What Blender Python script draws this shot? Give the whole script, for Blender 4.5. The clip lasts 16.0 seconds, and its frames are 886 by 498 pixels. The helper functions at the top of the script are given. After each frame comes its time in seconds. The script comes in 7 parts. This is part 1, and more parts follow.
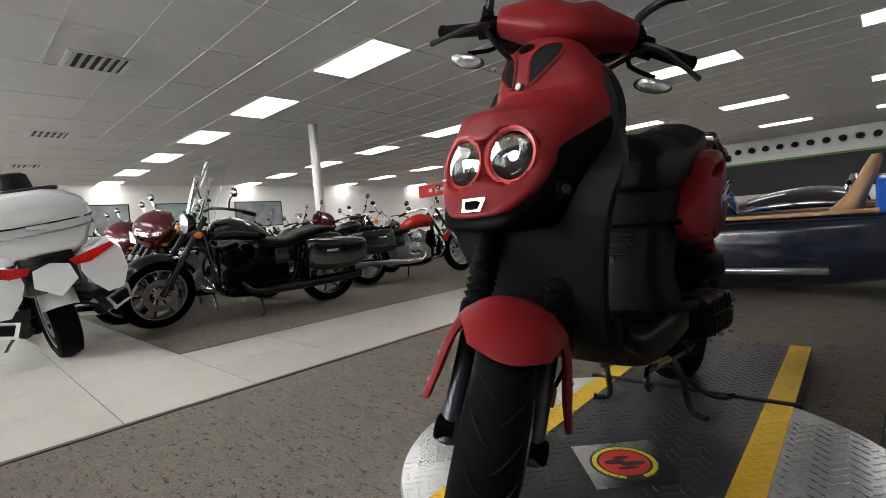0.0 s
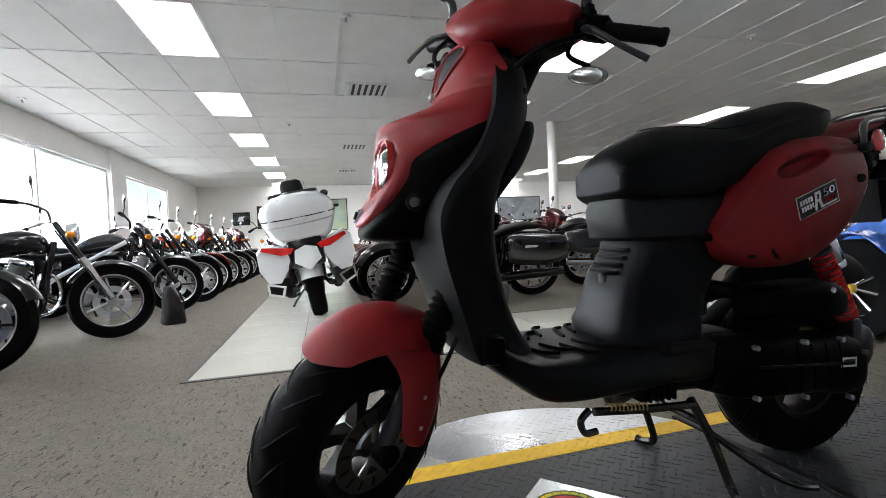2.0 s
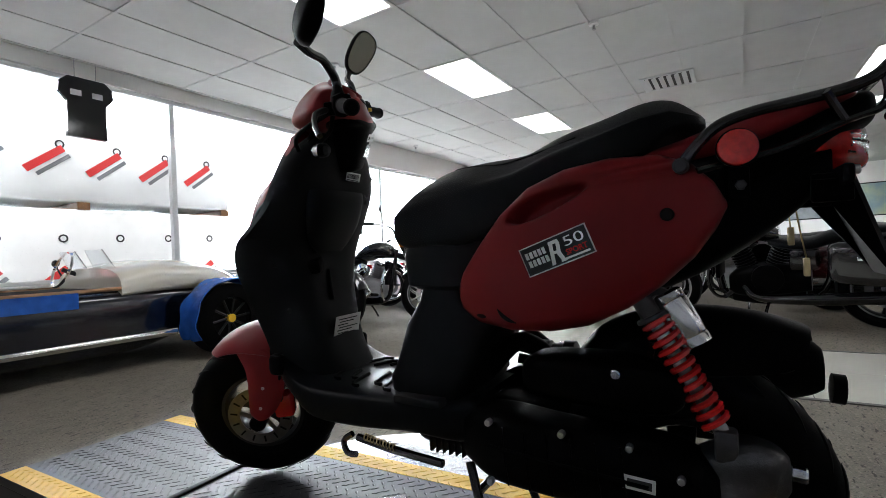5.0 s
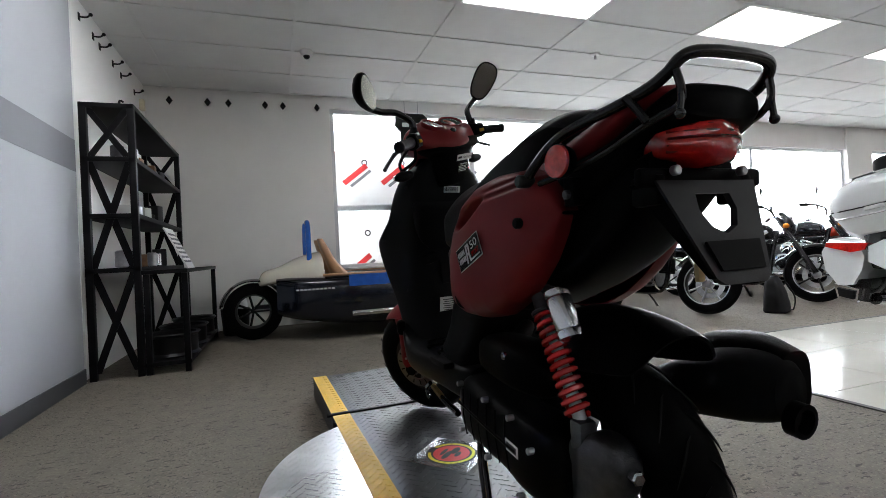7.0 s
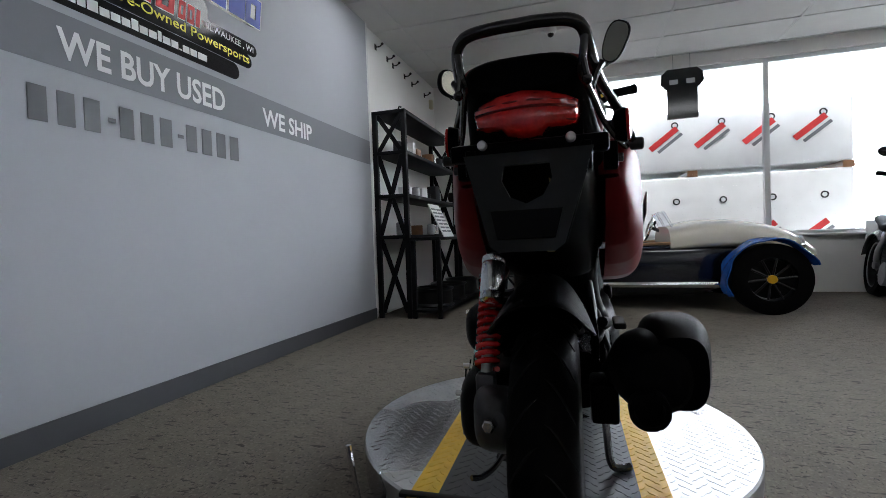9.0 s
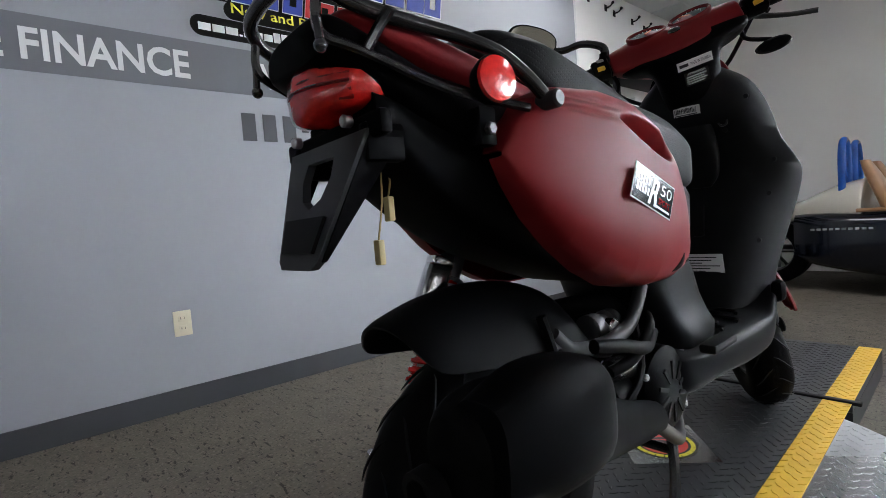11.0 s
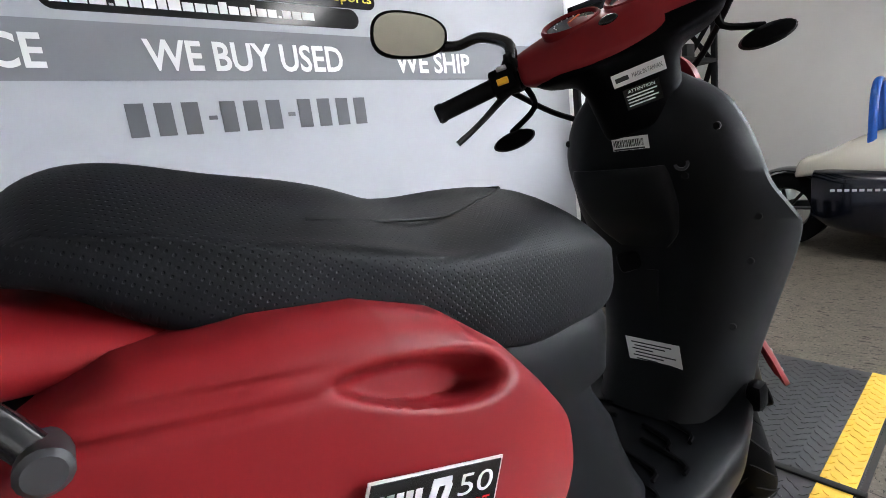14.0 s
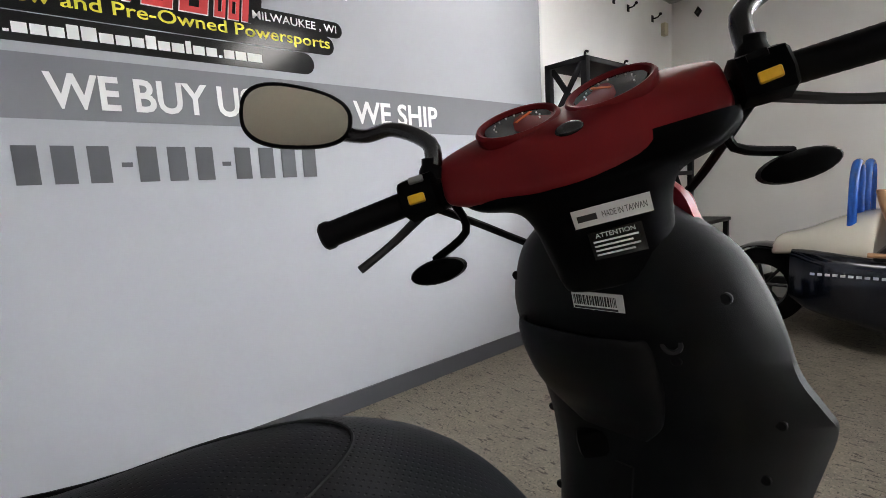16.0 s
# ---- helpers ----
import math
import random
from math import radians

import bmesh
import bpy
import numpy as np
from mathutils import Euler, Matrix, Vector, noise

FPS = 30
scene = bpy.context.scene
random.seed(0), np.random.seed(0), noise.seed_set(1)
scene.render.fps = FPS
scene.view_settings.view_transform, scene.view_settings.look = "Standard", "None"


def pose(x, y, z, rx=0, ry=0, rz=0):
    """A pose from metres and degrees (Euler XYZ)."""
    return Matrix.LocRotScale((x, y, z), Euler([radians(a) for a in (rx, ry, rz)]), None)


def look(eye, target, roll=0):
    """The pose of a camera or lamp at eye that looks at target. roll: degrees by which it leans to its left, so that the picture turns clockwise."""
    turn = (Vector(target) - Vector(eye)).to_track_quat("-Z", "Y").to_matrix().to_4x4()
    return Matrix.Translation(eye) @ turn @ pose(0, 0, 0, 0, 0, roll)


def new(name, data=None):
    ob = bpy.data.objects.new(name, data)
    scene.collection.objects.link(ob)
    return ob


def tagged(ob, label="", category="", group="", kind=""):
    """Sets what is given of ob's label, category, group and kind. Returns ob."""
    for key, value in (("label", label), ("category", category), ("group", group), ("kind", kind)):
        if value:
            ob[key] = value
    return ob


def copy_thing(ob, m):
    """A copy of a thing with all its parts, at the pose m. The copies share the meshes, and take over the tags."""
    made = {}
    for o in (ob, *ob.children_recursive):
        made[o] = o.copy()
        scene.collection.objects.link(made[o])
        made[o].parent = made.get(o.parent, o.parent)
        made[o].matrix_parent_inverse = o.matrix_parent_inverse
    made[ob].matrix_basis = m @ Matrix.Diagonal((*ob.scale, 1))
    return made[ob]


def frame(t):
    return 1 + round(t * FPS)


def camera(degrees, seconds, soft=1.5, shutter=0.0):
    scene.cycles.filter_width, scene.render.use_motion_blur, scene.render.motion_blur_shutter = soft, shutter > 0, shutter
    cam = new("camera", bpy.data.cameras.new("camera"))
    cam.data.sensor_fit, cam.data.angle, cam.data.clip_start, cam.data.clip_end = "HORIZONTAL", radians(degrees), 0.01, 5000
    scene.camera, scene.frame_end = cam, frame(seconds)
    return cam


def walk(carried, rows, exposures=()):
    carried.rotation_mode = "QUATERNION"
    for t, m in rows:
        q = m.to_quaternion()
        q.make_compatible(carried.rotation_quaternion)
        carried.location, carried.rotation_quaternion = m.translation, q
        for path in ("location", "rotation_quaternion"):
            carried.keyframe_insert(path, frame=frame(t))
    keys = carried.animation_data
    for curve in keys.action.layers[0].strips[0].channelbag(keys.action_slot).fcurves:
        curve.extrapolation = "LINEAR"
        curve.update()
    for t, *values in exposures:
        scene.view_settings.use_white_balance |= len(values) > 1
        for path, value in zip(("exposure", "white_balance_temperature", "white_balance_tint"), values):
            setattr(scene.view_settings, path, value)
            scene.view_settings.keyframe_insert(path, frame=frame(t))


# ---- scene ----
cam = camera(86.0, 16.0, soft=0.7)
PATH = [
    (0, (-0.582, 1.413, 0.761), (0.518, 0.254, 0.679), -4.77),
    (0.5, (-0.714, 1.294, 0.747), (0.517, 0.274, 0.670), -4.13),
    (1, (-0.837, 1.129, 0.744), (0.539, 0.316, 0.667), -4.19),
    (1.5, (-0.926, 0.963, 0.738), (0.545, 0.335, 0.684), -4.03),
    (2, (-1.021, 0.765, 0.740), (0.529, 0.370, 0.699), -2.68),
    (2.5, (-1.073, 0.559, 0.762), (0.512, 0.345, 0.728), -1.66),
    (3, (-1.088, 0.356, 0.767), (0.512, 0.345, 0.738), -1.58),
    (3.5, (-1.098, 0.131, 0.775), (0.481, 0.391, 0.772), -1.61),
    (6, (-0.816, -0.949, 0.792), (0.267, 0.228, 0.804), -3.40),
    (6.5, (-0.706, -1.096, 0.788), (0.131, 0.267, 0.810), -3.31),
    (7, (-0.591, -1.261, 0.787), (-0.060, 0.248, 0.799), -2.88),
    (7.5, (-0.445, -1.376, 0.765), (-0.181, 0.202, 0.737), -1.67),
    (8, (-0.272, -1.438, 0.749), (-0.266, 0.161, 0.694), -1.44),
    (8.5, (-0.090, -1.453, 0.743), (-0.273, 0.136, 0.697), -1.55),
    (9, (0.108, -1.456, 0.747), (-0.367, 0.071, 0.712), -2.06),
    (9.5, (0.276, -1.383, 0.742), (-0.444, 0.046, 0.700), -1.74),
    (9.7, (0.337, -1.339, 0.740), (-0.490, 0.030, 0.691), -2.41),
    (11.8, (0.594, -0.818, 0.809), (-0.696, 0.122, 0.693), -4.65),
    (12, (0.579, -0.783, 0.822), (-0.701, 0.167, 0.688), -4.94),
    (12.5, (0.554, -0.701, 0.863), (-0.720, 0.248, 0.676), -4.02),
    (13, (0.524, -0.613, 0.926), (-0.733, 0.353, 0.711), -5.38),
    (13.5, (0.501, -0.536, 0.976), (-0.743, 0.430, 0.693), -6.06),
    (14, (0.478, -0.464, 1.031), (-0.775, 0.481, 0.722), -7.00),
    (14.5, (0.439, -0.387, 1.083), (-0.785, 0.598, 0.780), -5.32),
    (15, (0.374, -0.310, 1.123), (-0.782, 0.754, 0.821), -4.59),
    (15.5, (0.342, -0.240, 1.145), (-0.832, 0.820, 0.904), -3.94),
    (16, (0.319, -0.172, 1.156), (-0.893, 0.853, 0.954), -3.35),
]
walk(cam, [(t, look(eye, target, roll)) for t, eye, target, roll in PATH], [(0, 0.36, 6700, 10), (1.5, 0.68, 6350, 10), (2.5, 0.82, 6250, 10), (3.5, 0.60, 6250, 10), (6, 0.52, 6250, 9), (7, 0.54, 6250, 10), (9, -0.02, 6100, 10), (9.7, -0.02, 6100, 10), (12, 1.06, 6250, 12), (13, 1.2, 6250, 12), (14.5, 1.2, 6400, 12), (16, 0.90, 6650, 12)])


# ---- light ----
world = bpy.data.worlds.new("world")
scene.world = world
world.use_nodes = True
wn = world.node_tree.nodes
sky = wn.new("ShaderNodeTexSky")
sky.sky_type, sky.sun_disc = "NISHITA", False
sky.sun_elevation, sky.sun_rotation = radians(80), radians(162)
world.node_tree.links.new(sky.outputs[0], wn["Background"].inputs[0])
wn["Background"].inputs[1].default_value = 0.15
sun = new("sun", bpy.data.lights.new("sun", "SUN"))
sun.data.energy, sun.data.angle, sun.data.color = 4.0, radians(10), (1.0, 0.96, 0.9)
sun.matrix_world = look((2, 0, 34), (0, 6, 0))


# ---- materials ----
def mat(name, color, rough=0.5, metal=0.0, spec=None, vary=0.0, scale=20.0, bump=0.0, bump_scale=None, emit=0.0, color2=None, coat=0.0, alpha=1.0, rvary=0.0):
    m = bpy.data.materials.new(name)
    m.use_nodes = True
    n, l = m.node_tree.nodes, m.node_tree.links
    b = n["Principled BSDF"]
    b.inputs["Base Color"].default_value = (*color, 1)
    b.inputs["Roughness"].default_value, b.inputs["Metallic"].default_value = rough, metal
    if spec is not None:
        b.inputs["Specular IOR Level"].default_value = spec
    if coat:
        b.inputs["Coat Weight"].default_value, b.inputs["Coat Roughness"].default_value = coat, 0.08
    if emit:
        b.inputs["Emission Color"].default_value = (*color, 1)
        b.inputs["Emission Strength"].default_value = emit
    if vary or bump or color2 or rvary:
        tc = n.new("ShaderNodeTexCoord")
        fine = n.new("ShaderNodeTexNoise")
        fine.inputs["Scale"].default_value, fine.inputs["Detail"].default_value = scale, 6
        broad = n.new("ShaderNodeTexNoise")
        broad.inputs["Scale"].default_value, broad.inputs["Detail"].default_value = scale / 9, 3
        for t in (fine, broad):
            l.new(tc.outputs["Object"], t.inputs["Vector"])
        mixv = n.new("ShaderNodeMath")
        mixv.operation = "ADD"
        l.new(fine.outputs["Fac"], mixv.inputs[0])
        l.new(broad.outputs["Fac"], mixv.inputs[1])
        ramp = n.new("ShaderNodeMapRange")
        ramp.inputs["From Min"].default_value, ramp.inputs["From Max"].default_value = 0.7, 1.3
        l.new(mixv.outputs[0], ramp.inputs["Value"])
        mix = n.new("ShaderNodeMix")
        mix.data_type = "RGBA"
        c2 = color2 or tuple(c * (1 - vary) for c in color)
        c1 = color if color2 else tuple(min(1, c * (1 + vary)) for c in color)
        mix.inputs["A"].default_value, mix.inputs["B"].default_value = (*c2, 1), (*c1, 1)
        l.new(ramp.outputs[0], mix.inputs["Factor"])
        l.new(mix.outputs["Result"], b.inputs["Base Color"])
        if rvary:
            rr = n.new("ShaderNodeMapRange")
            rr.inputs["From Min"].default_value, rr.inputs["From Max"].default_value = 0.3, 0.7
            rr.inputs["To Min"].default_value, rr.inputs["To Max"].default_value = max(0, rough - rvary), min(1, rough + rvary)
            l.new(broad.outputs["Fac"], rr.inputs["Value"])
            l.new(rr.outputs[0], b.inputs["Roughness"])
        if bump:
            bt = n.new("ShaderNodeTexNoise")
            bt.inputs["Scale"].default_value, bt.inputs["Detail"].default_value = bump_scale or scale * 4, 4
            l.new(tc.outputs["Object"], bt.inputs["Vector"])
            bn = n.new("ShaderNodeBump")
            bn.inputs["Strength"].default_value, bn.inputs["Distance"].default_value = bump, 0.002
            l.new(bt.outputs["Fac"], bn.inputs["Height"])
            l.new(bn.outputs[0], b.inputs["Normal"])
    return m


M_red = mat("red_matte_paint", (0.175, 0.010, 0.013), 0.42, spec=0.18, vary=0.04, scale=6, bump=0.03, bump_scale=900)
M_black = mat("black_plastic", (0.0022, 0.0022, 0.0025), 0.48, spec=0.03, vary=0.15, scale=30, bump=0.15, bump_scale=1200)
M_tyre = mat("tyre_rubber", (0.004, 0.004, 0.0043), 0.6, spec=0.045, vary=0.2, scale=40, bump=0.2, bump_scale=600)
M_seat = mat("seat_vinyl", (0.005, 0.0055, 0.0065), 0.5, spec=0.10, vary=0.1, scale=30, bump=0.25, bump_scale=500)
M_carpet = mat("carpet", (0.185, 0.162, 0.126), 0.95, scale=90, bump=0.6, bump_scale=400, color2=(0.125, 0.110, 0.088))
M_tile = mat("floor_tile", (0.62, 0.60, 0.53), 0.16, vary=0.05, scale=3, rvary=0.08)
M_wall = mat("grey_wall_paint", (0.36, 0.372, 0.40), 0.6, vary=0.02, scale=3, bump=0.08, bump_scale=150)
M_white = mat("white_wall_paint", (0.88, 0.87, 0.845), 0.7, vary=0.03, scale=3, bump=0.08, bump_scale=150)
M_ceil = mat("ceiling_tile", (0.66, 0.66, 0.645), 0.85, vary=0.05, scale=4, bump=0.4, bump_scale=120)
M_lamp = mat("lamp_diffuser", (1.0, 0.99, 0.97), 0.4, emit=5.8)
M_plate = mat("diamond_plate", (0.45, 0.46, 0.48), 0.3, metal=1.0, vary=0.1, scale=20)
M_dark = mat("dark_steel", (0.03, 0.03, 0.032), 0.45, metal=0.3, vary=0.2, scale=25)
M_yellow = mat("yellow_tape", (0.75, 0.45, 0.02), 0.5, vary=0.1, scale=30)


M_groove = mat("groove_black", (0.003, 0.003, 0.0035), 0.7, spec=0.2, vary=0.1, scale=40)
M_rubber = mat("black_rubber", (0.004, 0.004, 0.0045), 0.55, spec=0.09, vary=0.15, scale=50, bump=0.1, bump_scale=400)
M_rim = mat("wheel_black", (0.006, 0.006, 0.0065), 0.35, spec=0.35, vary=0.1, scale=30)
M_metal = mat("grey_metal", (0.42, 0.42, 0.43), 0.35, metal=1.0, vary=0.15, scale=40)
M_castmetal = mat("cast_aluminium", (0.30, 0.30, 0.31), 0.5, metal=0.8, vary=0.2, scale=60, bump=0.3, bump_scale=500)
M_alloy = mat("machined_alloy", (0.50, 0.50, 0.51), 0.28, metal=1.0)
M_gear = mat("grey_casting", (0.09, 0.09, 0.095), 0.42, metal=0.8, vary=0.2, scale=60, bump=0.3, bump_scale=400)
M_satin = mat("satin_black_plastic", (0.006, 0.0065, 0.0075), 0.38, spec=0.07, vary=0.15, scale=30, bump=0.12, bump_scale=900)
M_polish = mat("polished_aluminium", (0.72, 0.72, 0.73), 0.22, metal=1.0)
M_chrome = mat("chrome", (0.85, 0.85, 0.86), 0.08, metal=1.0)
M_disc = mat("disc_steel", (0.16, 0.15, 0.14), 0.35, metal=1.0, vary=0.15, scale=50)
M_redgloss = mat("gloss_red", (0.50, 0.012, 0.012), 0.2, coat=0.6)
M_redrim = mat("red_rim_paint", (0.40, 0.014, 0.018), 0.35)
M_bowl = mat("reflector_chrome", (0.95, 0.95, 0.96), 0.12, metal=1.0, bump=0.5, bump_scale=60, scale=20)
M_bulb = mat("headlight_bulb", (1.0, 0.97, 0.92), 0.3, emit=12.0)
M_fork = mat("fork_tube", (0.05, 0.055, 0.065), 0.3, metal=0.5)
M_amber = mat("amber_plastic", (0.6, 0.18, 0.01), 0.2)
M_redlens = mat("red_lens", (0.50, 0.010, 0.008), 0.08, coat=0.8, vary=0.35, scale=90, bump=0.4, bump_scale=140)
M_redrib = mat("dark_red_lens_rib", (0.16, 0.004, 0.004), 0.15, coat=0.6)
M_inkgloss = mat("gloss_black", (0.008, 0.008, 0.009), 0.12)
M_ink = mat("printing_ink", (0.02, 0.02, 0.022), 0.6)
M_paper = mat("label_paper", (0.78, 0.78, 0.77), 0.5)
M_silver = mat("silver_foil", (0.62, 0.62, 0.63), 0.35, metal=0.3)
M_brass = mat("brass", (0.45, 0.33, 0.14), 0.4, metal=1.0)
M_rail = mat("black_gloss_tube", (0.010, 0.010, 0.011), 0.25, coat=0.3)
M_engine = mat("engine_black", (0.0022, 0.0022, 0.0025), 0.42, spec=0.035, vary=0.2, scale=60, bump=0.2, bump_scale=400)
M_matte = mat("matte_black_paint", (0.004, 0.004, 0.0043), 0.6, spec=0.03, vary=0.2, scale=40)
M_shield = mat("leg_shield_plastic", (0.005, 0.0054, 0.0063), 0.5, spec=0.12, vary=0.12, scale=30, bump=0.15, bump_scale=900)
M_holder = mat("grained_black_plastic", (0.012, 0.0125, 0.014), 0.45, spec=0.30, vary=0.15, scale=40, bump=0.2, bump_scale=700)
M_lever = mat("lever_black", (0.02, 0.02, 0.022), 0.3)
# Dull grey-beige and rough, so the colour itself carries the mirror's reflection.
M_mirror = mat("mirror_glass", (0.30, 0.285, 0.235), 0.24, metal=1.0)
M_gauge = mat("gauge_glass", (0.03, 0.03, 0.035), 0.06, coat=0.5)
M_orange = mat("orange_paint", (0.8, 0.15, 0.02), 0.4)
M_button = mat("yellow_button", (0.85, 0.48, 0.01), 0.4)
M_facet = mat("clear_facet_lens", (0.80, 0.81, 0.82), 0.10, metal=0.7, bump=1.0, bump_scale=110, scale=80)
M_amberclear = mat("clear_amber_plastic", (0.6, 0.5, 0.25), 0.25)
M_blackpaint = mat("gloss_black_paint", (0.010, 0.010, 0.012), 0.12, coat=0.8)
M_whitepaint = mat("gloss_white_paint", (0.75, 0.76, 0.77), 0.15, coat=0.8)
M_creampaint = mat("cream_paint", (0.74, 0.70, 0.60), 0.18, coat=0.6)
M_maroon = mat("maroon_paint", (0.04, 0.003, 0.004), 0.18, coat=0.6)
M_orangepaint = mat("orange_red_paint", (0.20, 0.018, 0.006), 0.22, coat=0.6)
M_bluepaint = mat("gloss_blue_paint", (0.01, 0.04, 0.40), 0.15, coat=0.8)
M_navy = mat("dark_navy_paint", (0.003, 0.005, 0.012), 0.2, coat=0.6)
M_tan = mat("tan_leather", (0.40, 0.22, 0.11), 0.5, vary=0.1, scale=20, bump=0.2, bump_scale=200)
M_wrapblue = mat("blue_plastic_film", (0.02, 0.10, 0.42), 0.2, vary=0.3, scale=12, bump=1.0, bump_scale=25)
M_felt = mat("black_felt", (0.012, 0.011, 0.012), 0.95)
M_base = mat("baseboard_vinyl", (0.050, 0.052, 0.058), 0.5, vary=0.05, scale=10)
M_band = mat("dark_grey_paint", (0.17, 0.175, 0.19), 0.6, vary=0.03, scale=5)
M_letter = mat("white_vinyl", (0.80, 0.80, 0.80), 0.5)
M_darkletter = mat("charcoal_vinyl", (0.055, 0.058, 0.065), 0.5)
M_yellowletter = mat("lime_vinyl", (0.72, 0.66, 0.04), 0.5)
M_bluevinyl = mat("blue_vinyl", (0.02, 0.05, 0.35), 0.5)
M_redvinyl = mat("red_vinyl", (0.60, 0.03, 0.03), 0.5)
M_cream = mat("cream_plastic", (0.72, 0.66, 0.48), 0.4)
M_trim = mat("white_trim", (0.80, 0.80, 0.79), 0.45)
M_alu = mat("aluminium_frame", (0.70, 0.71, 0.72), 0.4, metal=0.6)
M_steelblack = mat("black_shelf_steel", (0.007, 0.007, 0.008), 0.5, spec=0.15, vary=0.2, scale=30)
M_film = mat("white_wrap_film", (0.82, 0.83, 0.83), 0.35, vary=0.06, scale=4, bump=1.0, bump_scale=8)
M_wood = mat("brown_wood", (0.22, 0.11, 0.05), 0.5, vary=0.25, scale=30)
M_poster = mat("landscape_poster", (0.45, 0.50, 0.30), 0.5, color2=(0.20, 0.32, 0.42), scale=3)
M_posterb = mat("road_poster", (0.30, 0.32, 0.34), 0.5, color2=(0.12, 0.13, 0.14), scale=4)
M_tube = mat("column_white", (0.72, 0.71, 0.68), 0.5, vary=0.05, scale=5)
M_green = mat("green_paint", (0.10, 0.35, 0.05), 0.4)
M_asphalt = mat("concrete_lot", (0.42, 0.41, 0.39), 0.9, vary=0.2, scale=8)
# Emission stands in for daylight and lights the room through the windows.
M_glow = mat("daylight_glow", (0.93, 0.97, 1.0), 1.0, emit=16.0)
M_steelplate = mat("bright_tread_plate", (0.66, 0.67, 0.69), 0.28, metal=1.0, vary=0.12, scale=14, rvary=0.1)
M_blackplate = mat("black_tread_plate", (0.035, 0.036, 0.038), 0.42, metal=0.2, vary=0.2, scale=14)


def glass(name, color, rough=0.0, ior=1.45):
    m = bpy.data.materials.new(name)
    m.use_nodes = True
    b = m.node_tree.nodes["Principled BSDF"]
    b.inputs["Base Color"].default_value = (*color, 1)
    b.inputs["Roughness"].default_value, b.inputs["IOR"].default_value = rough, ior
    b.inputs["Transmission Weight"].default_value = 1.0
    return m


M_glass = glass("clear_lens_glass", (1, 1, 1))
M_pane = glass("window_glass", (1, 1, 1), 0.0, 1.05)
M_screen = glass("clear_windscreen", (0.9, 0.93, 0.95), 0.02, 1.35)


def seat_vinyl():
    """Rows of small punched holes over the grain."""
    m = M_seat
    n, l = m.node_tree.nodes, m.node_tree.links
    b = n["Principled BSDF"]
    tc = n.new("ShaderNodeTexCoord")
    sx = n.new("ShaderNodeSeparateXYZ")
    ab, sb, cx = n.new("ShaderNodeMath"), n.new("ShaderNodeMath"), n.new("ShaderNodeCombineXYZ")
    ab.operation, sb.operation = "ABSOLUTE", "SUBTRACT"
    l.new(tc.outputs["Object"], sx.inputs[0])
    l.new(sx.outputs["X"], ab.inputs[0])
    l.new(ab.outputs[0], sb.inputs[0])
    l.new(sx.outputs["Z"], sb.inputs[1])
    l.new(sx.outputs["Y"], cx.inputs[0])
    l.new(sb.outputs[0], cx.inputs[1])
    mp = n.new("ShaderNodeMapping")
    mp.inputs["Rotation"].default_value = (0, 0, radians(45))
    vo = n.new("ShaderNodeTexVoronoi")
    vo.voronoi_dimensions = "2D"
    vo.inputs["Scale"].default_value, vo.inputs["Randomness"].default_value = 165, 0.0
    mr = n.new("ShaderNodeMapRange")
    mr.inputs["From Min"].default_value, mr.inputs["From Max"].default_value = 0.10, 0.22
    no = n.new("ShaderNodeTexNoise")
    no.inputs["Scale"].default_value = 420
    ad = n.new("ShaderNodeMath")
    ad.operation = "MULTIPLY_ADD"
    ad.inputs[1].default_value = 0.25
    bu = n.new("ShaderNodeBump")
    bu.inputs["Strength"].default_value, bu.inputs["Distance"].default_value = 0.55, 0.0008
    l.new(cx.outputs[0], mp.inputs[0])
    l.new(mp.outputs[0], vo.inputs["Vector"])
    l.new(vo.outputs["Distance"], mr.inputs["Value"])
    l.new(tc.outputs["Object"], no.inputs["Vector"])
    l.new(no.outputs["Fac"], ad.inputs[0])
    l.new(mr.outputs[0], ad.inputs[2])
    l.new(ad.outputs[0], bu.inputs["Height"])
    l.new(bu.outputs[0], b.inputs["Normal"])


seat_vinyl()


def carpet():
    """Loop pile flecked with dark brown and pale threads."""
    n, l = M_carpet.node_tree.nodes, M_carpet.node_tree.links
    b = n["Principled BSDF"]
    tc = n.new("ShaderNodeTexCoord")
    base = b.inputs["Base Color"].links[0].from_socket
    for k, (col, size, sx, lo) in enumerate((((0.05, 0.042, 0.035), 52, 3.0, 0.61), ((0.05, 0.042, 0.034), 52, 0.33, 0.61), ((0.21, 0.185, 0.145), 80, 1.0, 0.58))):
        mp = n.new("ShaderNodeMapping")
        mp.inputs["Scale"].default_value = (sx, 1, 1)
        mp.inputs["Location"].default_value = (k * 3.7, k * 1.3, 0)
        no = n.new("ShaderNodeTexNoise")
        no.inputs["Scale"].default_value, no.inputs["Detail"].default_value = size, 2
        mr = n.new("ShaderNodeMapRange")
        mr.inputs["From Min"].default_value, mr.inputs["From Max"].default_value = lo, lo + 0.05
        mx = n.new("ShaderNodeMix")
        mx.data_type = "RGBA"
        mx.inputs["B"].default_value = (*col, 1)
        l.new(tc.outputs["Object"], mp.inputs[0])
        l.new(mp.outputs[0], no.inputs["Vector"])
        l.new(no.outputs["Fac"], mr.inputs["Value"])
        l.new(mr.outputs[0], mx.inputs["Factor"])
        l.new(base, mx.inputs["A"])
        base = mx.outputs["Result"]
    l.new(base, b.inputs["Base Color"])


carpet()


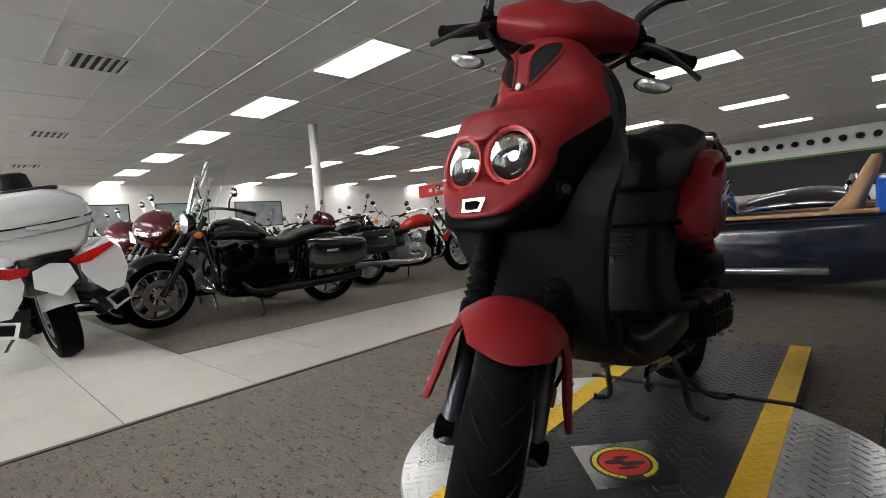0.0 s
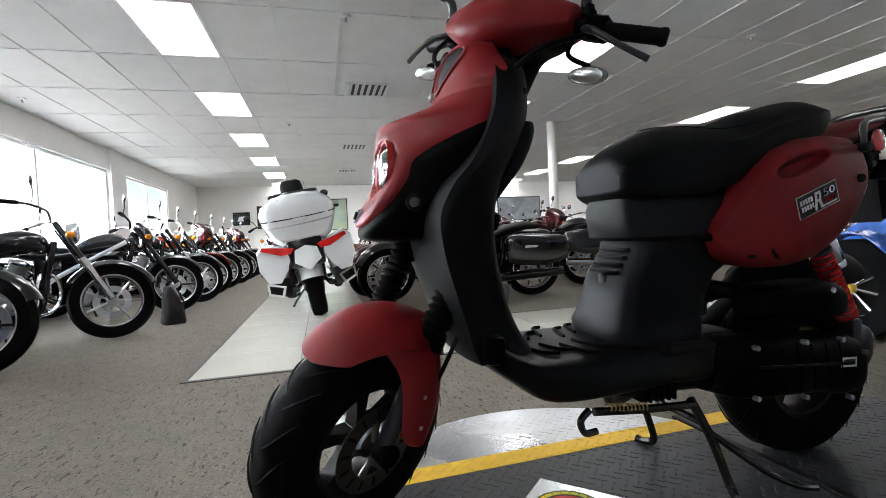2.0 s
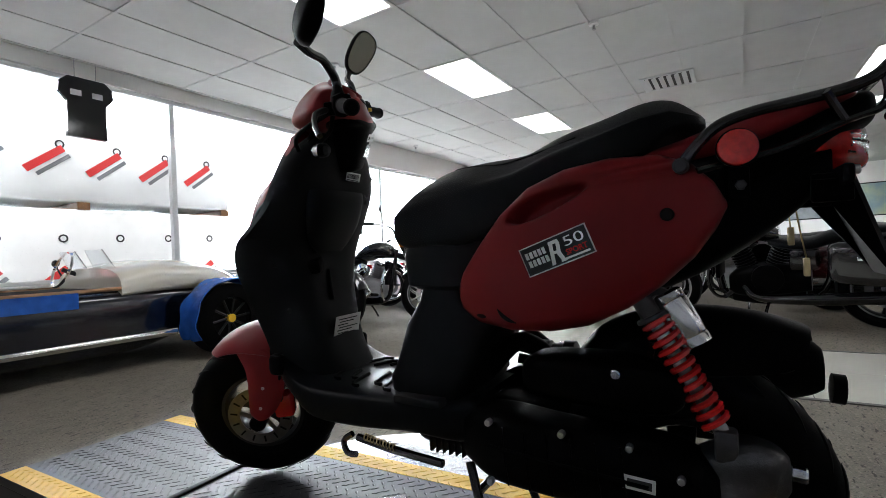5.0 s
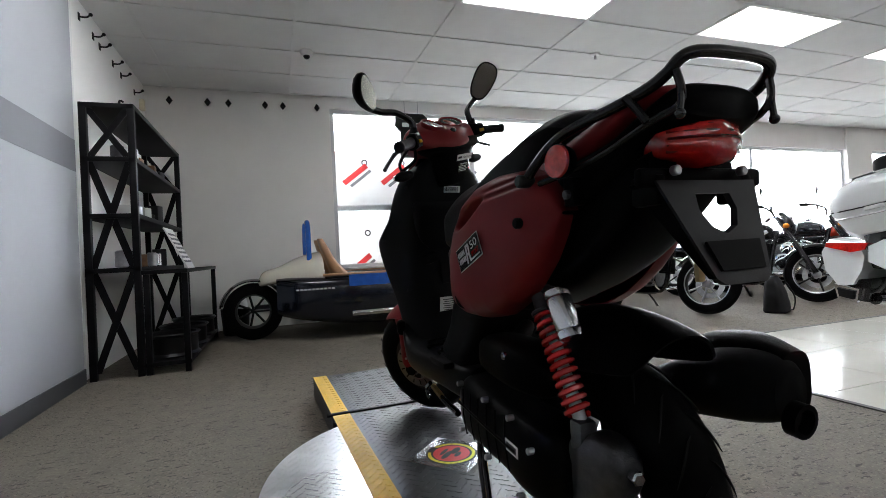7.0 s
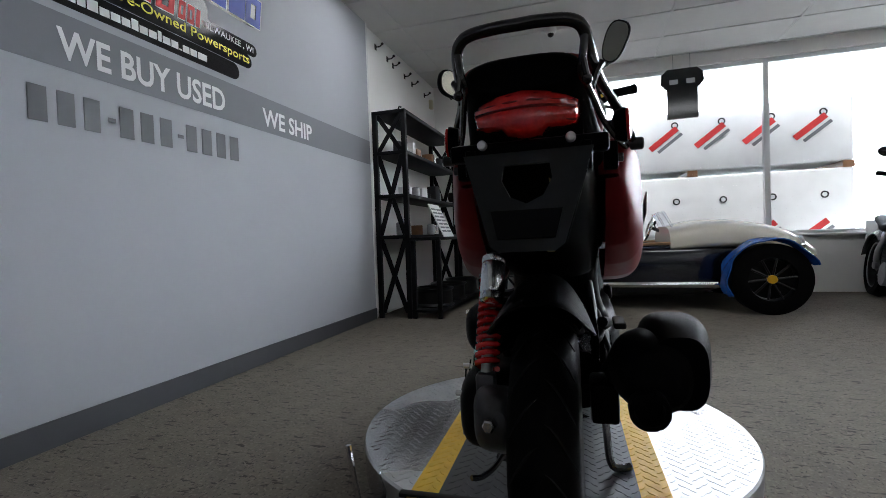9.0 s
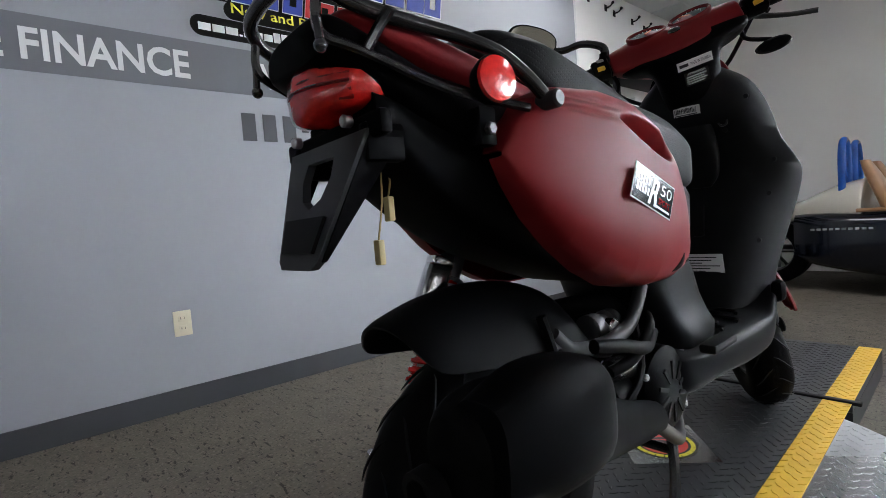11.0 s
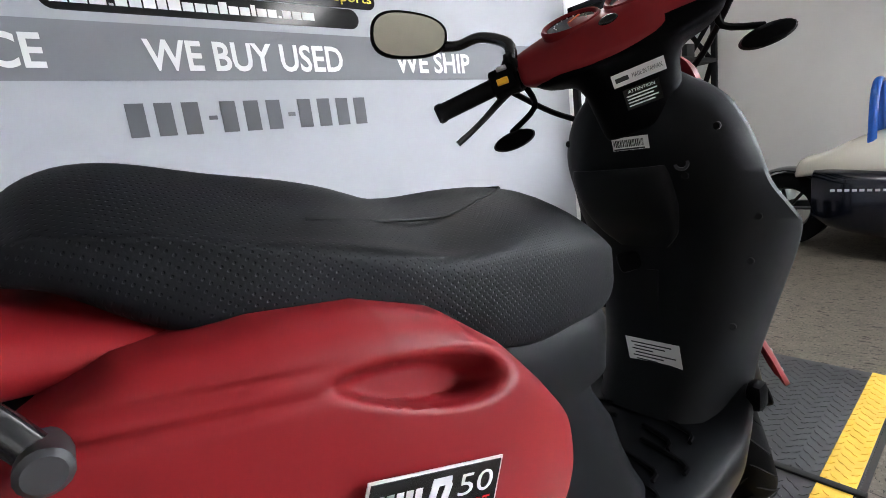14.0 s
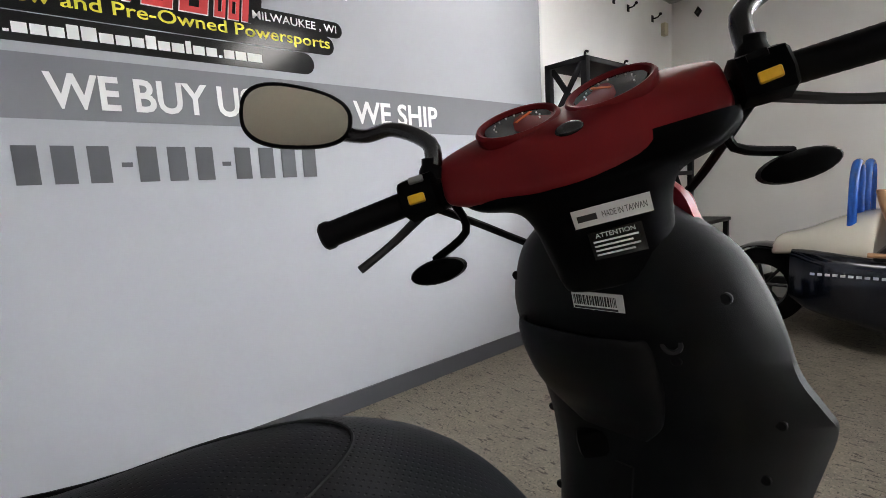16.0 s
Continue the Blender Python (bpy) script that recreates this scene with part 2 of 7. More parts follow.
# ---- mesh helpers ----
def obj(name, bm, material, parent=None, label="", smooth=False, m=None):
    me = bpy.data.meshes.new(name)
    if m is not None:
        bm.transform(m)
    bmesh.ops.recalc_face_normals(bm, faces=bm.faces)
    bm.to_mesh(me)
    bm.free()
    if smooth:
        me.polygons.foreach_set("use_smooth", [True] * len(me.polygons))
        if smooth is not True:
            me.set_sharp_from_angle(angle=radians(smooth))
    me.materials.append(material)
    ob = new(name, me)
    if parent is not None:
        ob.parent = parent
    if label:
        ob["label"] = label
    return ob


def part(name, bm, material, parent, label="", smooth=40):
    return obj(name, bm, material, parent, label, smooth)


def box(x0, x1, y0, y1, z0, z1, bevel=0.0, bm=None, seg=2):
    bm = bm or bmesh.new()
    r = bmesh.ops.create_cube(bm, size=1.0, matrix=Matrix.LocRotScale(((x0 + x1) / 2, (y0 + y1) / 2, (z0 + z1) / 2), None, (abs(x1 - x0), abs(y1 - y0), abs(z1 - z0))))
    if bevel:
        edges = {e for v in r["verts"] for e in v.link_edges}
        bmesh.ops.bevel(bm, geom=list(edges), offset=bevel, segments=seg, profile=0.5, affect="EDGES")
    return bm


def structure(name, bm, material, label, category, smooth=False):
    return tagged(obj(name, bm, material, None, label, smooth), label, category, kind="structure")


def turned(profile, n=32, axis="X", bm=None, m=None, caps=True):
    """A body of revolution: rows of (along, radius)."""
    bm = bm or bmesh.new()
    rings = []
    ringed = tuple(profile[0]) == tuple(profile[-1])
    for a, r in profile[:-1] if ringed else profile:
        ring = []
        for i in range(n):
            u = 2 * math.pi * i / n
            c, s = r * math.cos(u), r * math.sin(u)
            p = Vector((a, c, s) if axis == "X" else (c, a, s) if axis == "Y" else (c, s, a))
            ring.append(bm.verts.new(m @ p if m else p))
        rings.append(ring)
    for a, b in zip(rings, rings[1:] + rings[:1] if ringed else rings[1:]):
        for i in range(n):
            bm.faces.new((a[i], a[(i + 1) % n], b[(i + 1) % n], b[i]))
    for ring in (rings[0], rings[-1]):
        if caps and not ringed and (ring[0].co - ring[n // 2].co).length > 1e-5:
            bm.faces.new(ring)
    return bm


def spline(keys, m):
    """Catmull-Rom rows between rows of numbers, m steps a span."""
    k = np.array(keys, float)
    out = []
    for i in range(len(k) - 1):
        a, b, c, d = k[max(i - 1, 0)], k[i], k[i + 1], k[min(i + 2, len(k) - 1)]
        for j in range(m):
            t = j / m
            out.append(0.5 * (2 * b + (c - a) * t + (2 * a - 5 * b + 4 * c - d) * t * t + (3 * b - a - 3 * c + d) * t ** 3))
    out.append(k[-1])
    return out


def loft(rings, caps=True, bm=None, closed=True):
    bm = bm or bmesh.new()
    vs = [[bm.verts.new(p) for p in r] for r in rings]
    n = len(vs[0])
    for a, b in zip(vs, vs[1:]):
        for i in range(n if closed else n - 1):
            j = (i + 1) % n
            bm.faces.new((a[i], a[j], b[j], b[i]))
    if caps and closed:
        bm.faces.new(vs[0])
        bm.faces.new(vs[-1])
    return bm


def sup(a, e):
    return math.copysign(abs(a) ** (2 / e), a)


def ring_y(y, xc, zc, w, hu, hd, e=2.5, n=28):
    """A rounded section across y."""
    out = []
    for i in range(n):
        u = 2 * math.pi * i / n
        s = sup(math.sin(u), e)
        out.append(Vector((xc + w * sup(math.cos(u), e), y, zc + (hu if s > 0 else hd) * s)))
    return out


def ring_z(z, xc, yc, w, f, b, e=2.5, n=28):
    """A rounded section across z: f ahead and b behind of yc."""
    out = []
    for i in range(n):
        u = 2 * math.pi * i / n
        s = sup(math.sin(u), e)
        out.append(Vector((xc + w * sup(math.cos(u), e), yc + (f if s > 0 else b) * s, z)))
    return out


def along_y(keys, m=4, e=2.5, n=28, bm=None):
    """Rows (y, xc, zc, half width, up, down)."""
    return loft([ring_y(*r, e=e, n=n) for r in spline(keys, m)], bm=bm)


def along_z(keys, m=4, e=2.5, n=28, bm=None):
    """Rows (z, xc, yc, half width, ahead, behind)."""
    return loft([ring_z(*r, e=e, n=n) for r in spline(keys, m)], bm=bm)


def tube(points, r, n=10, m=5, bm=None, closed=False):
    """A round tube along a smooth line; r is a number, or one for each point."""
    bm = bm or bmesh.new()
    pts = [tuple(p) + ((r[i] if isinstance(r, (list, tuple)) else r),) for i, p in enumerate(points)]
    rows = spline(pts, m) if m > 1 else [np.array(p, float) for p in pts]
    P = [Vector(p[:3]) for p in rows]
    up = Vector((0.03, 0.02, 1))
    rings = []
    for i, p in enumerate(P):
        d = (P[min(i + 1, len(P) - 1)] - P[max(i - 1, 0)]).normalized()
        a = d.cross(up)
        if a.length < 0.05:
            a = d.cross(Vector((1, 0.1, 0)))
        a.normalize()
        b = a.cross(d)
        up = b
        rr = rows[i][3]
        rings.append([p + a * rr * math.cos(2 * math.pi * j / n) + b * rr * math.sin(2 * math.pi * j / n) for j in range(n)])
    return loft(rings, bm=bm)


def shell(grid, thick, bm=None):
    """A sheet of rows of points, given thickness."""
    own = bmesh.new()
    loft(grid, caps=False, bm=own, closed=False)
    bmesh.ops.recalc_face_normals(own, faces=own.faces)
    bmesh.ops.solidify(own, geom=list(own.faces), thickness=thick)
    return own


def cyl(p, q, r, n=16, bm=None, r2=None):
    """A straight rod from p to q with flat ends."""
    p, q = Vector(p), Vector(q)
    m = Matrix.Translation(p) @ (q - p).to_track_quat("X", "Z").to_matrix().to_4x4()
    L = (q - p).length
    b = min(0.004, L / 5, r / 4)
    return turned([(0, max(r - b, 1e-4)), (b, r), (L - b, r2 or r), (L, max((r2 or r) - b, 1e-4))], n, "X", bm, m)


def ball(c, rx, ry, rz, bm=None, u=16, v=10, m=None):
    bm = bm or bmesh.new()
    mm = Matrix.LocRotScale(c, None, (rx, ry, rz))
    bmesh.ops.create_uvsphere(bm, u_segments=u, v_segments=v, radius=1, matrix=(m @ mm) if m else mm)
    return bm


def moved(bm, m):
    bm.transform(m)
    return bm


def letters(text, size, depth=0.001, bold=0.0):
    cu = bpy.data.curves.new("text", "FONT")
    cu.body, cu.size, cu.extrude, cu.offset = text, size, depth, bold
    cu.align_x, cu.align_y, cu.resolution_u = "LEFT", "BOTTOM_BASELINE", 3
    ob = bpy.data.objects.new("text", cu)
    scene.collection.objects.link(ob)
    me = bpy.data.meshes.new_from_object(ob)
    bpy.data.objects.remove(ob)
    bm = bmesh.new()
    bm.from_mesh(me)
    bpy.data.meshes.remove(me)
    return bm


def fit_text(text, width, height, depth=0.001, bold=0.0):
    """Lettering stretched to a width and height, its lower left corner at the origin, in the XY plane."""
    bm = letters(text, 1.0, 0.0, bold)
    xs, ys = [v.co.x for v in bm.verts], [v.co.y for v in bm.verts]
    sx, sy = width / (max(xs) - min(xs)), height / (max(ys) - min(ys))
    for v in bm.verts:
        v.co = Vector(((v.co.x - min(xs)) * sx, (v.co.y - min(ys)) * sy, depth))
    return bm


def thing(name, label, category, group="", m=None):
    ob = tagged(new(name), label, category, group)
    if m is not None:
        ob.matrix_basis = m
    return ob


def slab(corners, thick, bm=None):
    """A flat plate from corners in order, thickened along its normal both ways."""
    bm = bm or bmesh.new()
    c = [Vector(p) for p in corners]
    nrm = (c[1] - c[0]).cross(c[2] - c[0]).normalized() * thick / 2
    a, b = [bm.verts.new(p + nrm) for p in c], [bm.verts.new(p - nrm) for p in c]
    bm.faces.new(a)
    bm.faces.new(b[::-1])
    for i in range(len(c)):
        j = (i + 1) % len(c)
        bm.faces.new((a[i], b[i], b[j], a[j]))
    return bm


# ---- the room ----
CEIL, WX, WY, FX, BY = 2.825, -1.881, 4.855, 17.0, -19.0
floor = structure("floor", box(-2.3, FX, BY, WY, -0.1, 0), M_carpet, "flecked beige and brown commercial carpet floor", "floor")
G = mat("strip_joint", (0.07, 0.065, 0.06), 0.6)
# L-shaped aisle of polished tiles, each tile a piece
aisle = tagged(new("tile_aisle"), "polished cream floor tiles edged with dark strips", "floor", kind="structure")
tb = box(0, .596, 0, .596, 0, .0045, .001, seg=1)
tm = bpy.data.meshes.new("floor_tile")
tb.to_mesh(tm)
tb.free()
tm.materials.append(M_tile)
tiles = []
for i in range(24):
    for j in range(2):
        tiles.append((1.885 + .60 * i, .33 + .60 * j))
for i in range(2):
    for j in range(26):
        tiles.append((1.885 + .60 * i, .33 - .60 * (j + 1)))
for x, y in tiles:
    t = new("floor_tile", tm)
    t.parent, t.location = aisle, (x, y, 0)
for a in ((1.855, 1.885, BY, 1.56), (1.885, FX, 1.53, 1.56), (3.085, 3.115, BY, .33), (3.085, FX, .30, .33)):
    obj("edge_strip", box(*a, 0, .006), G, aisle)
obj("aisle_bed", box(1.87, FX, .31, 1.55, 0, .002), G, aisle)
obj("aisle_bed", box(1.87, 3.10, BY, .31, 0, .002), G, aisle)

wall = structure("wall_west", box(WX - .12, WX, BY, 2.70, 0, CEIL + .1), M_wall, "light grey painted wall with vinyl lettering", "wall")
structure("baseboard", box(WX, WX + .012, BY, 2.70, 0, .105, .003), M_base, "dark grey vinyl baseboard", "baseboard")
structure("trim", box(WX - .12, WX + .004, 2.70, 2.725, 0, CEIL + .1), M_trim, "white corner trim at the wall's end", "trim")
structure("wall_west_end", box(WX - .16, WX - .03, 2.725, WY, 0, CEIL + .1), M_white, "white painted wall beside the shelves", "wall")
structure("wall_north", box(WX - .16, .13, WY, WY + .18, 0, CEIL + .1), M_white, "white painted wall beside the window", "wall")
structure("wall_east", box(FX, FX + .15, BY, WY, 0, CEIL + .1), M_white, "white painted far wall", "wall")
structure("wall_south", box(WX - .16, FX, BY - .15, BY, 0, CEIL + .1), M_white, "white painted back wall", "wall")
structure("wall_band", box(WX, WX + .002, -4.6, 2.70, 1.478, 1.700), M_band, "dark grey painted band", "wall")
ONWALL = lambda y, z, d=.003: Matrix.Translation((WX + d, y, z)) @ Matrix(((0, 0, 1), (1, 0, 0), (0, 1, 0))).to_4x4()
for text, y0, w, z0, h in (("WE FINANCE", -1.29, .87, 1.522, .128), ("WE BUY USED", -.094, .904, 1.516, .128), ("WE SHIP", 1.138, .565, 1.514, .118)):
    obj("lettering", moved(fit_text(text, w, h, .0, .022), ONWALL(y0, z0, .0035)), M_letter, wall, "white vinyl lettering")
# telephone number as plain bars
for i, w in enumerate((1, 1, 1, .5, 1, 1, 1, .5, 1, 1, 1, 1)):
    y = -.215 + 1.150 * sum((1, 1, 1, .5, 1, 1, 1, .5, 1, 1, 1, 1)[:i]) / 11
    if w == 1:
        obj("lettering_bar", box(WX, WX + .002, y + .006, y + .074, 1.250, 1.387), M_darkletter, wall, "charcoal vinyl bar")
    else:
        obj("lettering_bar", box(WX, WX + .002, y + .004, y + .040, 1.308, 1.326), M_darkletter, wall, "charcoal vinyl bar")


def pill(y0, y1, z0, z1, d, material, label=""):
    r = (z1 - z0) / 2
    n = 10
    ring = [(y1 - r + r * math.sin(math.pi * i / n), (z0 + z1) / 2 + r * math.cos(math.pi * i / n)) for i in range(n + 1)] + [(y0 + r - r * math.sin(math.pi * i / n), (z0 + z1) / 2 - r * math.cos(math.pi * i / n)) for i in range(n + 1)]
    bm = bmesh.new()
    loft([[Vector((WX + x, y, z)) for y, z in ring] for x in (0, d)], bm=bm)
    return obj("sign_pill", bm, material, wall, label)


SY_ = lambda y: -.40 + .876 * (y + .47)
SZ_ = lambda z: 1.735 + .80 * (z - 1.862)


def sign_strip(y0, y1, z0, z1, d, material, label):
    return pill(SY_(y0), SY_(y1), SZ_(z0), SZ_(z1), d, material, label)


def logo_letter(kind, y, z, w, h, d, material, label):
    """A slanted block, hollow or full."""
    lean = .14 * h
    bars = {"o": ((0, .32, 0, 1), (.68, 1, 0, 1), (.32, .68, 0, .24), (.32, .68, .76, 1)), "i": ((0, 1, 0, 1),)}[kind]
    bm = bmesh.new()
    for u0, u1, v0, v1 in bars:
        slab([(WX + d, y + u0 * w + v0 * lean, z + v0 * h), (WX + d, y + u1 * w + v0 * lean, z + v0 * h), (WX + d, y + u1 * w + v1 * lean, z + v1 * h), (WX + d, y + u0 * w + v1 * lean, z + v1 * h)], .0012, bm)
    return obj("logo_block", bm, material, wall, label)


sign_strip(-.47, 1.06, 1.862, 1.985, .002, M_inkgloss, "black rounded sign strip")
y, k = SY_(-.43), 0
for w, up in ((.044, 0), (.044, 0), (.044, 0), (.010, -1), (.032, 0), (.034, 0), (.034, 0), (.026, 1), (.036, 1), (.034, 0), (.034, 0), (.032, 0), (.026, 1), (.032, 0), (.034, 0), (.014, 1), (.034, 0), (.032, 0), (.010, -1), (.032, 0), (.034, 0), (.050, 0)):
    obj("lettering_bar", box(WX + .002, WX + .003, y, y + w * 1.18 + .004, 1.763, (1.798 if up == 0 else 1.812) if up >= 0 else 1.772), M_letter, wall)
    y += w * 1.18 + .0145 - .004
sign_strip(-.29, 1.19, 1.990, 2.100, .003, M_inkgloss, "black rounded sign strip")
obj("lettering", moved(fit_text("New and Pre-Owned Powersports", 1.24, .066, 0, .012), ONWALL(SY_(-.25), SZ_(2.010), .0045)), M_yellowletter, wall, "lime vinyl lettering")
sign_strip(.70, 1.25, 2.100, 2.195, .0025, M_inkgloss, "black rounded sign strip")
obj("lettering", moved(fit_text("MILWAUKEE , WI", .41, .042, 0, .01), ONWALL(SY_(.745), SZ_(2.122), .0040)), M_letter, wall, "white vinyl lettering")
sign_strip(-.66, .80, 2.09, 2.37, .0015, M_inkgloss, "black sign backing")
for kind, y, w in (("o", -.60, .15), ("o", -.42, .15), ("i", -.24, .11), ("o", -.10, .12), ("o", .05, .12)):
    logo_letter(kind, SY_(y) - .004, 1.925, w * .93, .175, .0022, M_letter, "white edge of a logo block")
    logo_letter(kind, SY_(y), 1.930, w * .876, .165, .004, M_bluevinyl, "blue logo block")
for kind, y, w in (("i", .19, .03), ("o", .26, .12), ("o", .41, .12), ("o", .56, .05), ("o", .625, .05), ("i", .69, .03)):
    logo_letter(kind, SY_(y) - .004, 1.925, w * .93, .108, .0022, M_letter, "white edge of a logo block")
    logo_letter(kind, SY_(y), 1.930, w * .876, .098, .004, M_redvinyl, "red logo block")
sign_strip(-.35, 1.32, 2.33, 2.62, .0013, M_inkgloss, "black sign backing")
for kind, y in (("o", -.28), ("o", -.10), ("o", .08), ("i", .26), ("o", .44), ("o", .62), ("o", .80), ("i", .98), ("o", 1.14)):
    logo_letter(kind, SY_(y) - .004, 2.118, .145, .195, .0022, M_letter, "white edge of a logo block")
    logo_letter(kind, SY_(y), 2.124, .135, .183, .004, M_bluevinyl, "blue logo block")
outlet = thing("wall_outlet", "cream double wall outlet above the baseboard", "outlet", m=Matrix.Translation((WX, -.562, .40)))
part("cover_plate", box(0, .006, -.037, .037, -.058, .058, .003), M_cream, outlet)
for z in (-.024, .024):
    part("socket", box(.006, .009, -.017, .017, z - .015, z + .015, .002), M_cream, outlet)
    for y in (-.007, .007):
        part("slot", box(.009, .0095, y - .0012, y + .0012, z - .004, z + .006), M_ink, outlet)

# ceiling of tiles in a grid
bm = bmesh.new()
xs = [3.43 + 1.26 * k for k in range(-5, 12)]
ys = [1.715 + .617 * k for k in range(-35, 7)]
random.seed(5)
# Lamps at k = -2 are out of view, added to brighten that end.
LAMPS = [(3.43 + 2.52 * k, 1.715 - .617 * 7 * j) for j in range(5) for k in range((-2, 0, -2, -2, -2)[j], 6)]
for x in xs:
    for y in ys:
        x0, x1, y0, y1 = max(x, WX - .16), min(x + 1.26, FX), max(y, BY), min(y + .617, WY)
        if x1 - x0 < .05 or y1 - y0 < .05 or any(abs(x - a) < .1 and abs(y - b) < .1 for a, b in LAMPS):
            continue
        d = random.uniform(0, .004)
        box(x0 + .008, x1 - .008, y0 + .008, y1 - .008, CEIL + d, CEIL + .012 + d, bm=bm)
structure("ceiling", bm, M_ceil, "white acoustic tile ceiling", "ceiling")
structure("ceiling_slab", box(WX - .3, FX + .2, BY - .2, WY + .18, CEIL + .10, CEIL + .2), M_white, "plain slab over the tiles", "ceiling")
bm = bmesh.new()
for x in xs:
    if WX - .16 < x < FX:
        box(x - .012, x + .012, BY, WY, CEIL - .004, CEIL + .02, bm=bm)
for y in ys:
    if BY < y < WY:
        box(WX - .16, FX, y - .012, y + .012, CEIL - .0045, CEIL + .0195, bm=bm)
structure("ceiling_grid", bm, M_ceil, "white metal ceiling grid", "ceiling")


def panel_light():
    t = thing("ceiling_light", "lit white recessed ceiling panel light", "ceiling light", "ceiling lights")
    for a in ((0, 1.24, 0, .02), (0, 1.24, .577, .597), (0, .02, .02, .577), (1.22, 1.24, .02, .577)):
        part("frame", box(*a, -.004, .03), M_trim, t, smooth=False)
    part("diffuser", box(.02, 1.22, .02, .577, .004, .010), M_lamp, t, "glowing diffuser", False)
    return t


first = panel_light()
first.matrix_basis = Matrix.Translation((LAMPS[0][0] + .01, LAMPS[0][1] + .01, CEIL))
for x, y in LAMPS[1:]:
    copy_thing(first, Matrix.Translation((x + .01, y + .01, CEIL)))


def vent():
    t = thing("ceiling_vent", "grey louvred ceiling air vent", "vent", "ceiling vents")
    for a in ((-.30, .30, -.3, -.25), (-.30, .30, .25, .30), (-.30, -.25, -.25, .25), (.25, .30, -.25, .25)):
        part("frame", box(*a, -.012, 0, .004), M_alu, t)
    for k in range(6):
        y = -.22 + .085 * k
        part("louvre", slab([(-.25, y, -.004), (.25, y, -.004), (.25, y + .05, -.022), (-.25, y + .05, -.022)], .003), M_alu, t)
    part("duct", box(-.25, .25, -.25, .25, -.003, 0), M_ink, t)
    return t


v = vent()
v.matrix_basis = pose(5.65, .05, CEIL)
for x, y in ((9.69, -.02), (13.35, -.06), (4.41, -8.3)):
    copy_thing(v, pose(x, y, CEIL))


def dome(x, y):
    t = thing("ceiling_camera", "small white dome camera on the ceiling", "camera", "ceiling fittings", pose(x, y, CEIL))
    part("base", turned([(0, .06), (-.03, .058), (-.045, .045)], 24, "Z"), M_trim, t)
    part("dome", ball((0, 0, -.05), .032, .032, .03), M_inkgloss, t, "dark dome")


dome(-.22, 3.53)
for x, y in ((2.72, 2.94), (3.49, .44), (6.45, 4.49), (7.6, 1.2), (3.3, -4.0)):
    t = thing("sprinkler", "small round white ceiling fitting", "sprinkler", "ceiling fittings", pose(x, y, CEIL))
    part("plate", turned([(0, .05), (-.012, .045), (-.02, .02)], 20, "Z"), M_trim, t)
    part("head", turned([(-.02, .012), (-.05, .012), (-.052, .02), (-.056, .02)], 12, "Z"), M_metal, t)

# window wall
structure("wall_north_low", box(.13, 13.8, WY, WY + .18, 0, .65), M_white, "white painted wall below the windows", "wall")
structure("wall_north_low_edge", box(13.8, FX, WY, WY + .18, 0, CEIL + .1), M_white, "white painted wall past the windows", "wall")
structure("wall_north_top", box(.13, 4.06, WY, WY + .18, 2.68, CEIL + .1), M_white, "white painted strip over the window", "wall")
structure("wall_north_top_low", box(4.42, 13.8, WY - .02, WY + .18, 2.40, CEIL + .1), M_white, "white painted soffit over the windows", "wall")
for i, (x0, x1) in enumerate(((4.06, 4.42), (9.95, 10.7))):
    structure("pillar_%d" % (i + 1), box(x0, x1, WY - .06, WY + .18, 0, CEIL), M_white, "white painted pillar between windows", "pillar")
for i, (x0, x1, z1, mull) in enumerate(((.13, 4.06, 2.68, (2.07,)), (4.42, 9.95, 2.40, (5.83, 7.48)), (10.7, 13.8, 2.40, (12.2,)))):
    win = tagged(new("window_%d" % (i + 1)), "tall shop window in an aluminium frame", "window", kind="structure")
    for a in ((x0, x1, .65, .70), (x0, x1, z1 - .05, z1), (x0, x0 + .05, .70, z1 - .05), (x1 - .05, x1, .70, z1 - .05)):
        obj("window_frame", box(a[0], a[1], WY + .03, WY + .09, a[2], a[3], .006), M_alu, win)
    edges = [x0 + .05] + list(mull) + [x1 - .05]
    for xm in mull:
        obj("mullion", box(xm - .03, xm + .03, WY + .025, WY + .095, .70, z1 - .05, .006), M_alu, win)
    for a, b in zip(edges, edges[1:]):
        p = obj("pane", box(a, b, WY + .055, WY + .061, .70, z1 - .05), M_pane, win)
        p.visible_shadow = False
    obj("window_sill", box(x0, x1, WY - .08, WY + .03, .635, .658, .006), M_trim, win)

# outside: ground and film-wrapped crates
structure("ground", box(-60, 60, WY + .18, 90, -.3, -.15), M_asphalt, "grey asphalt lot outside", "ground")


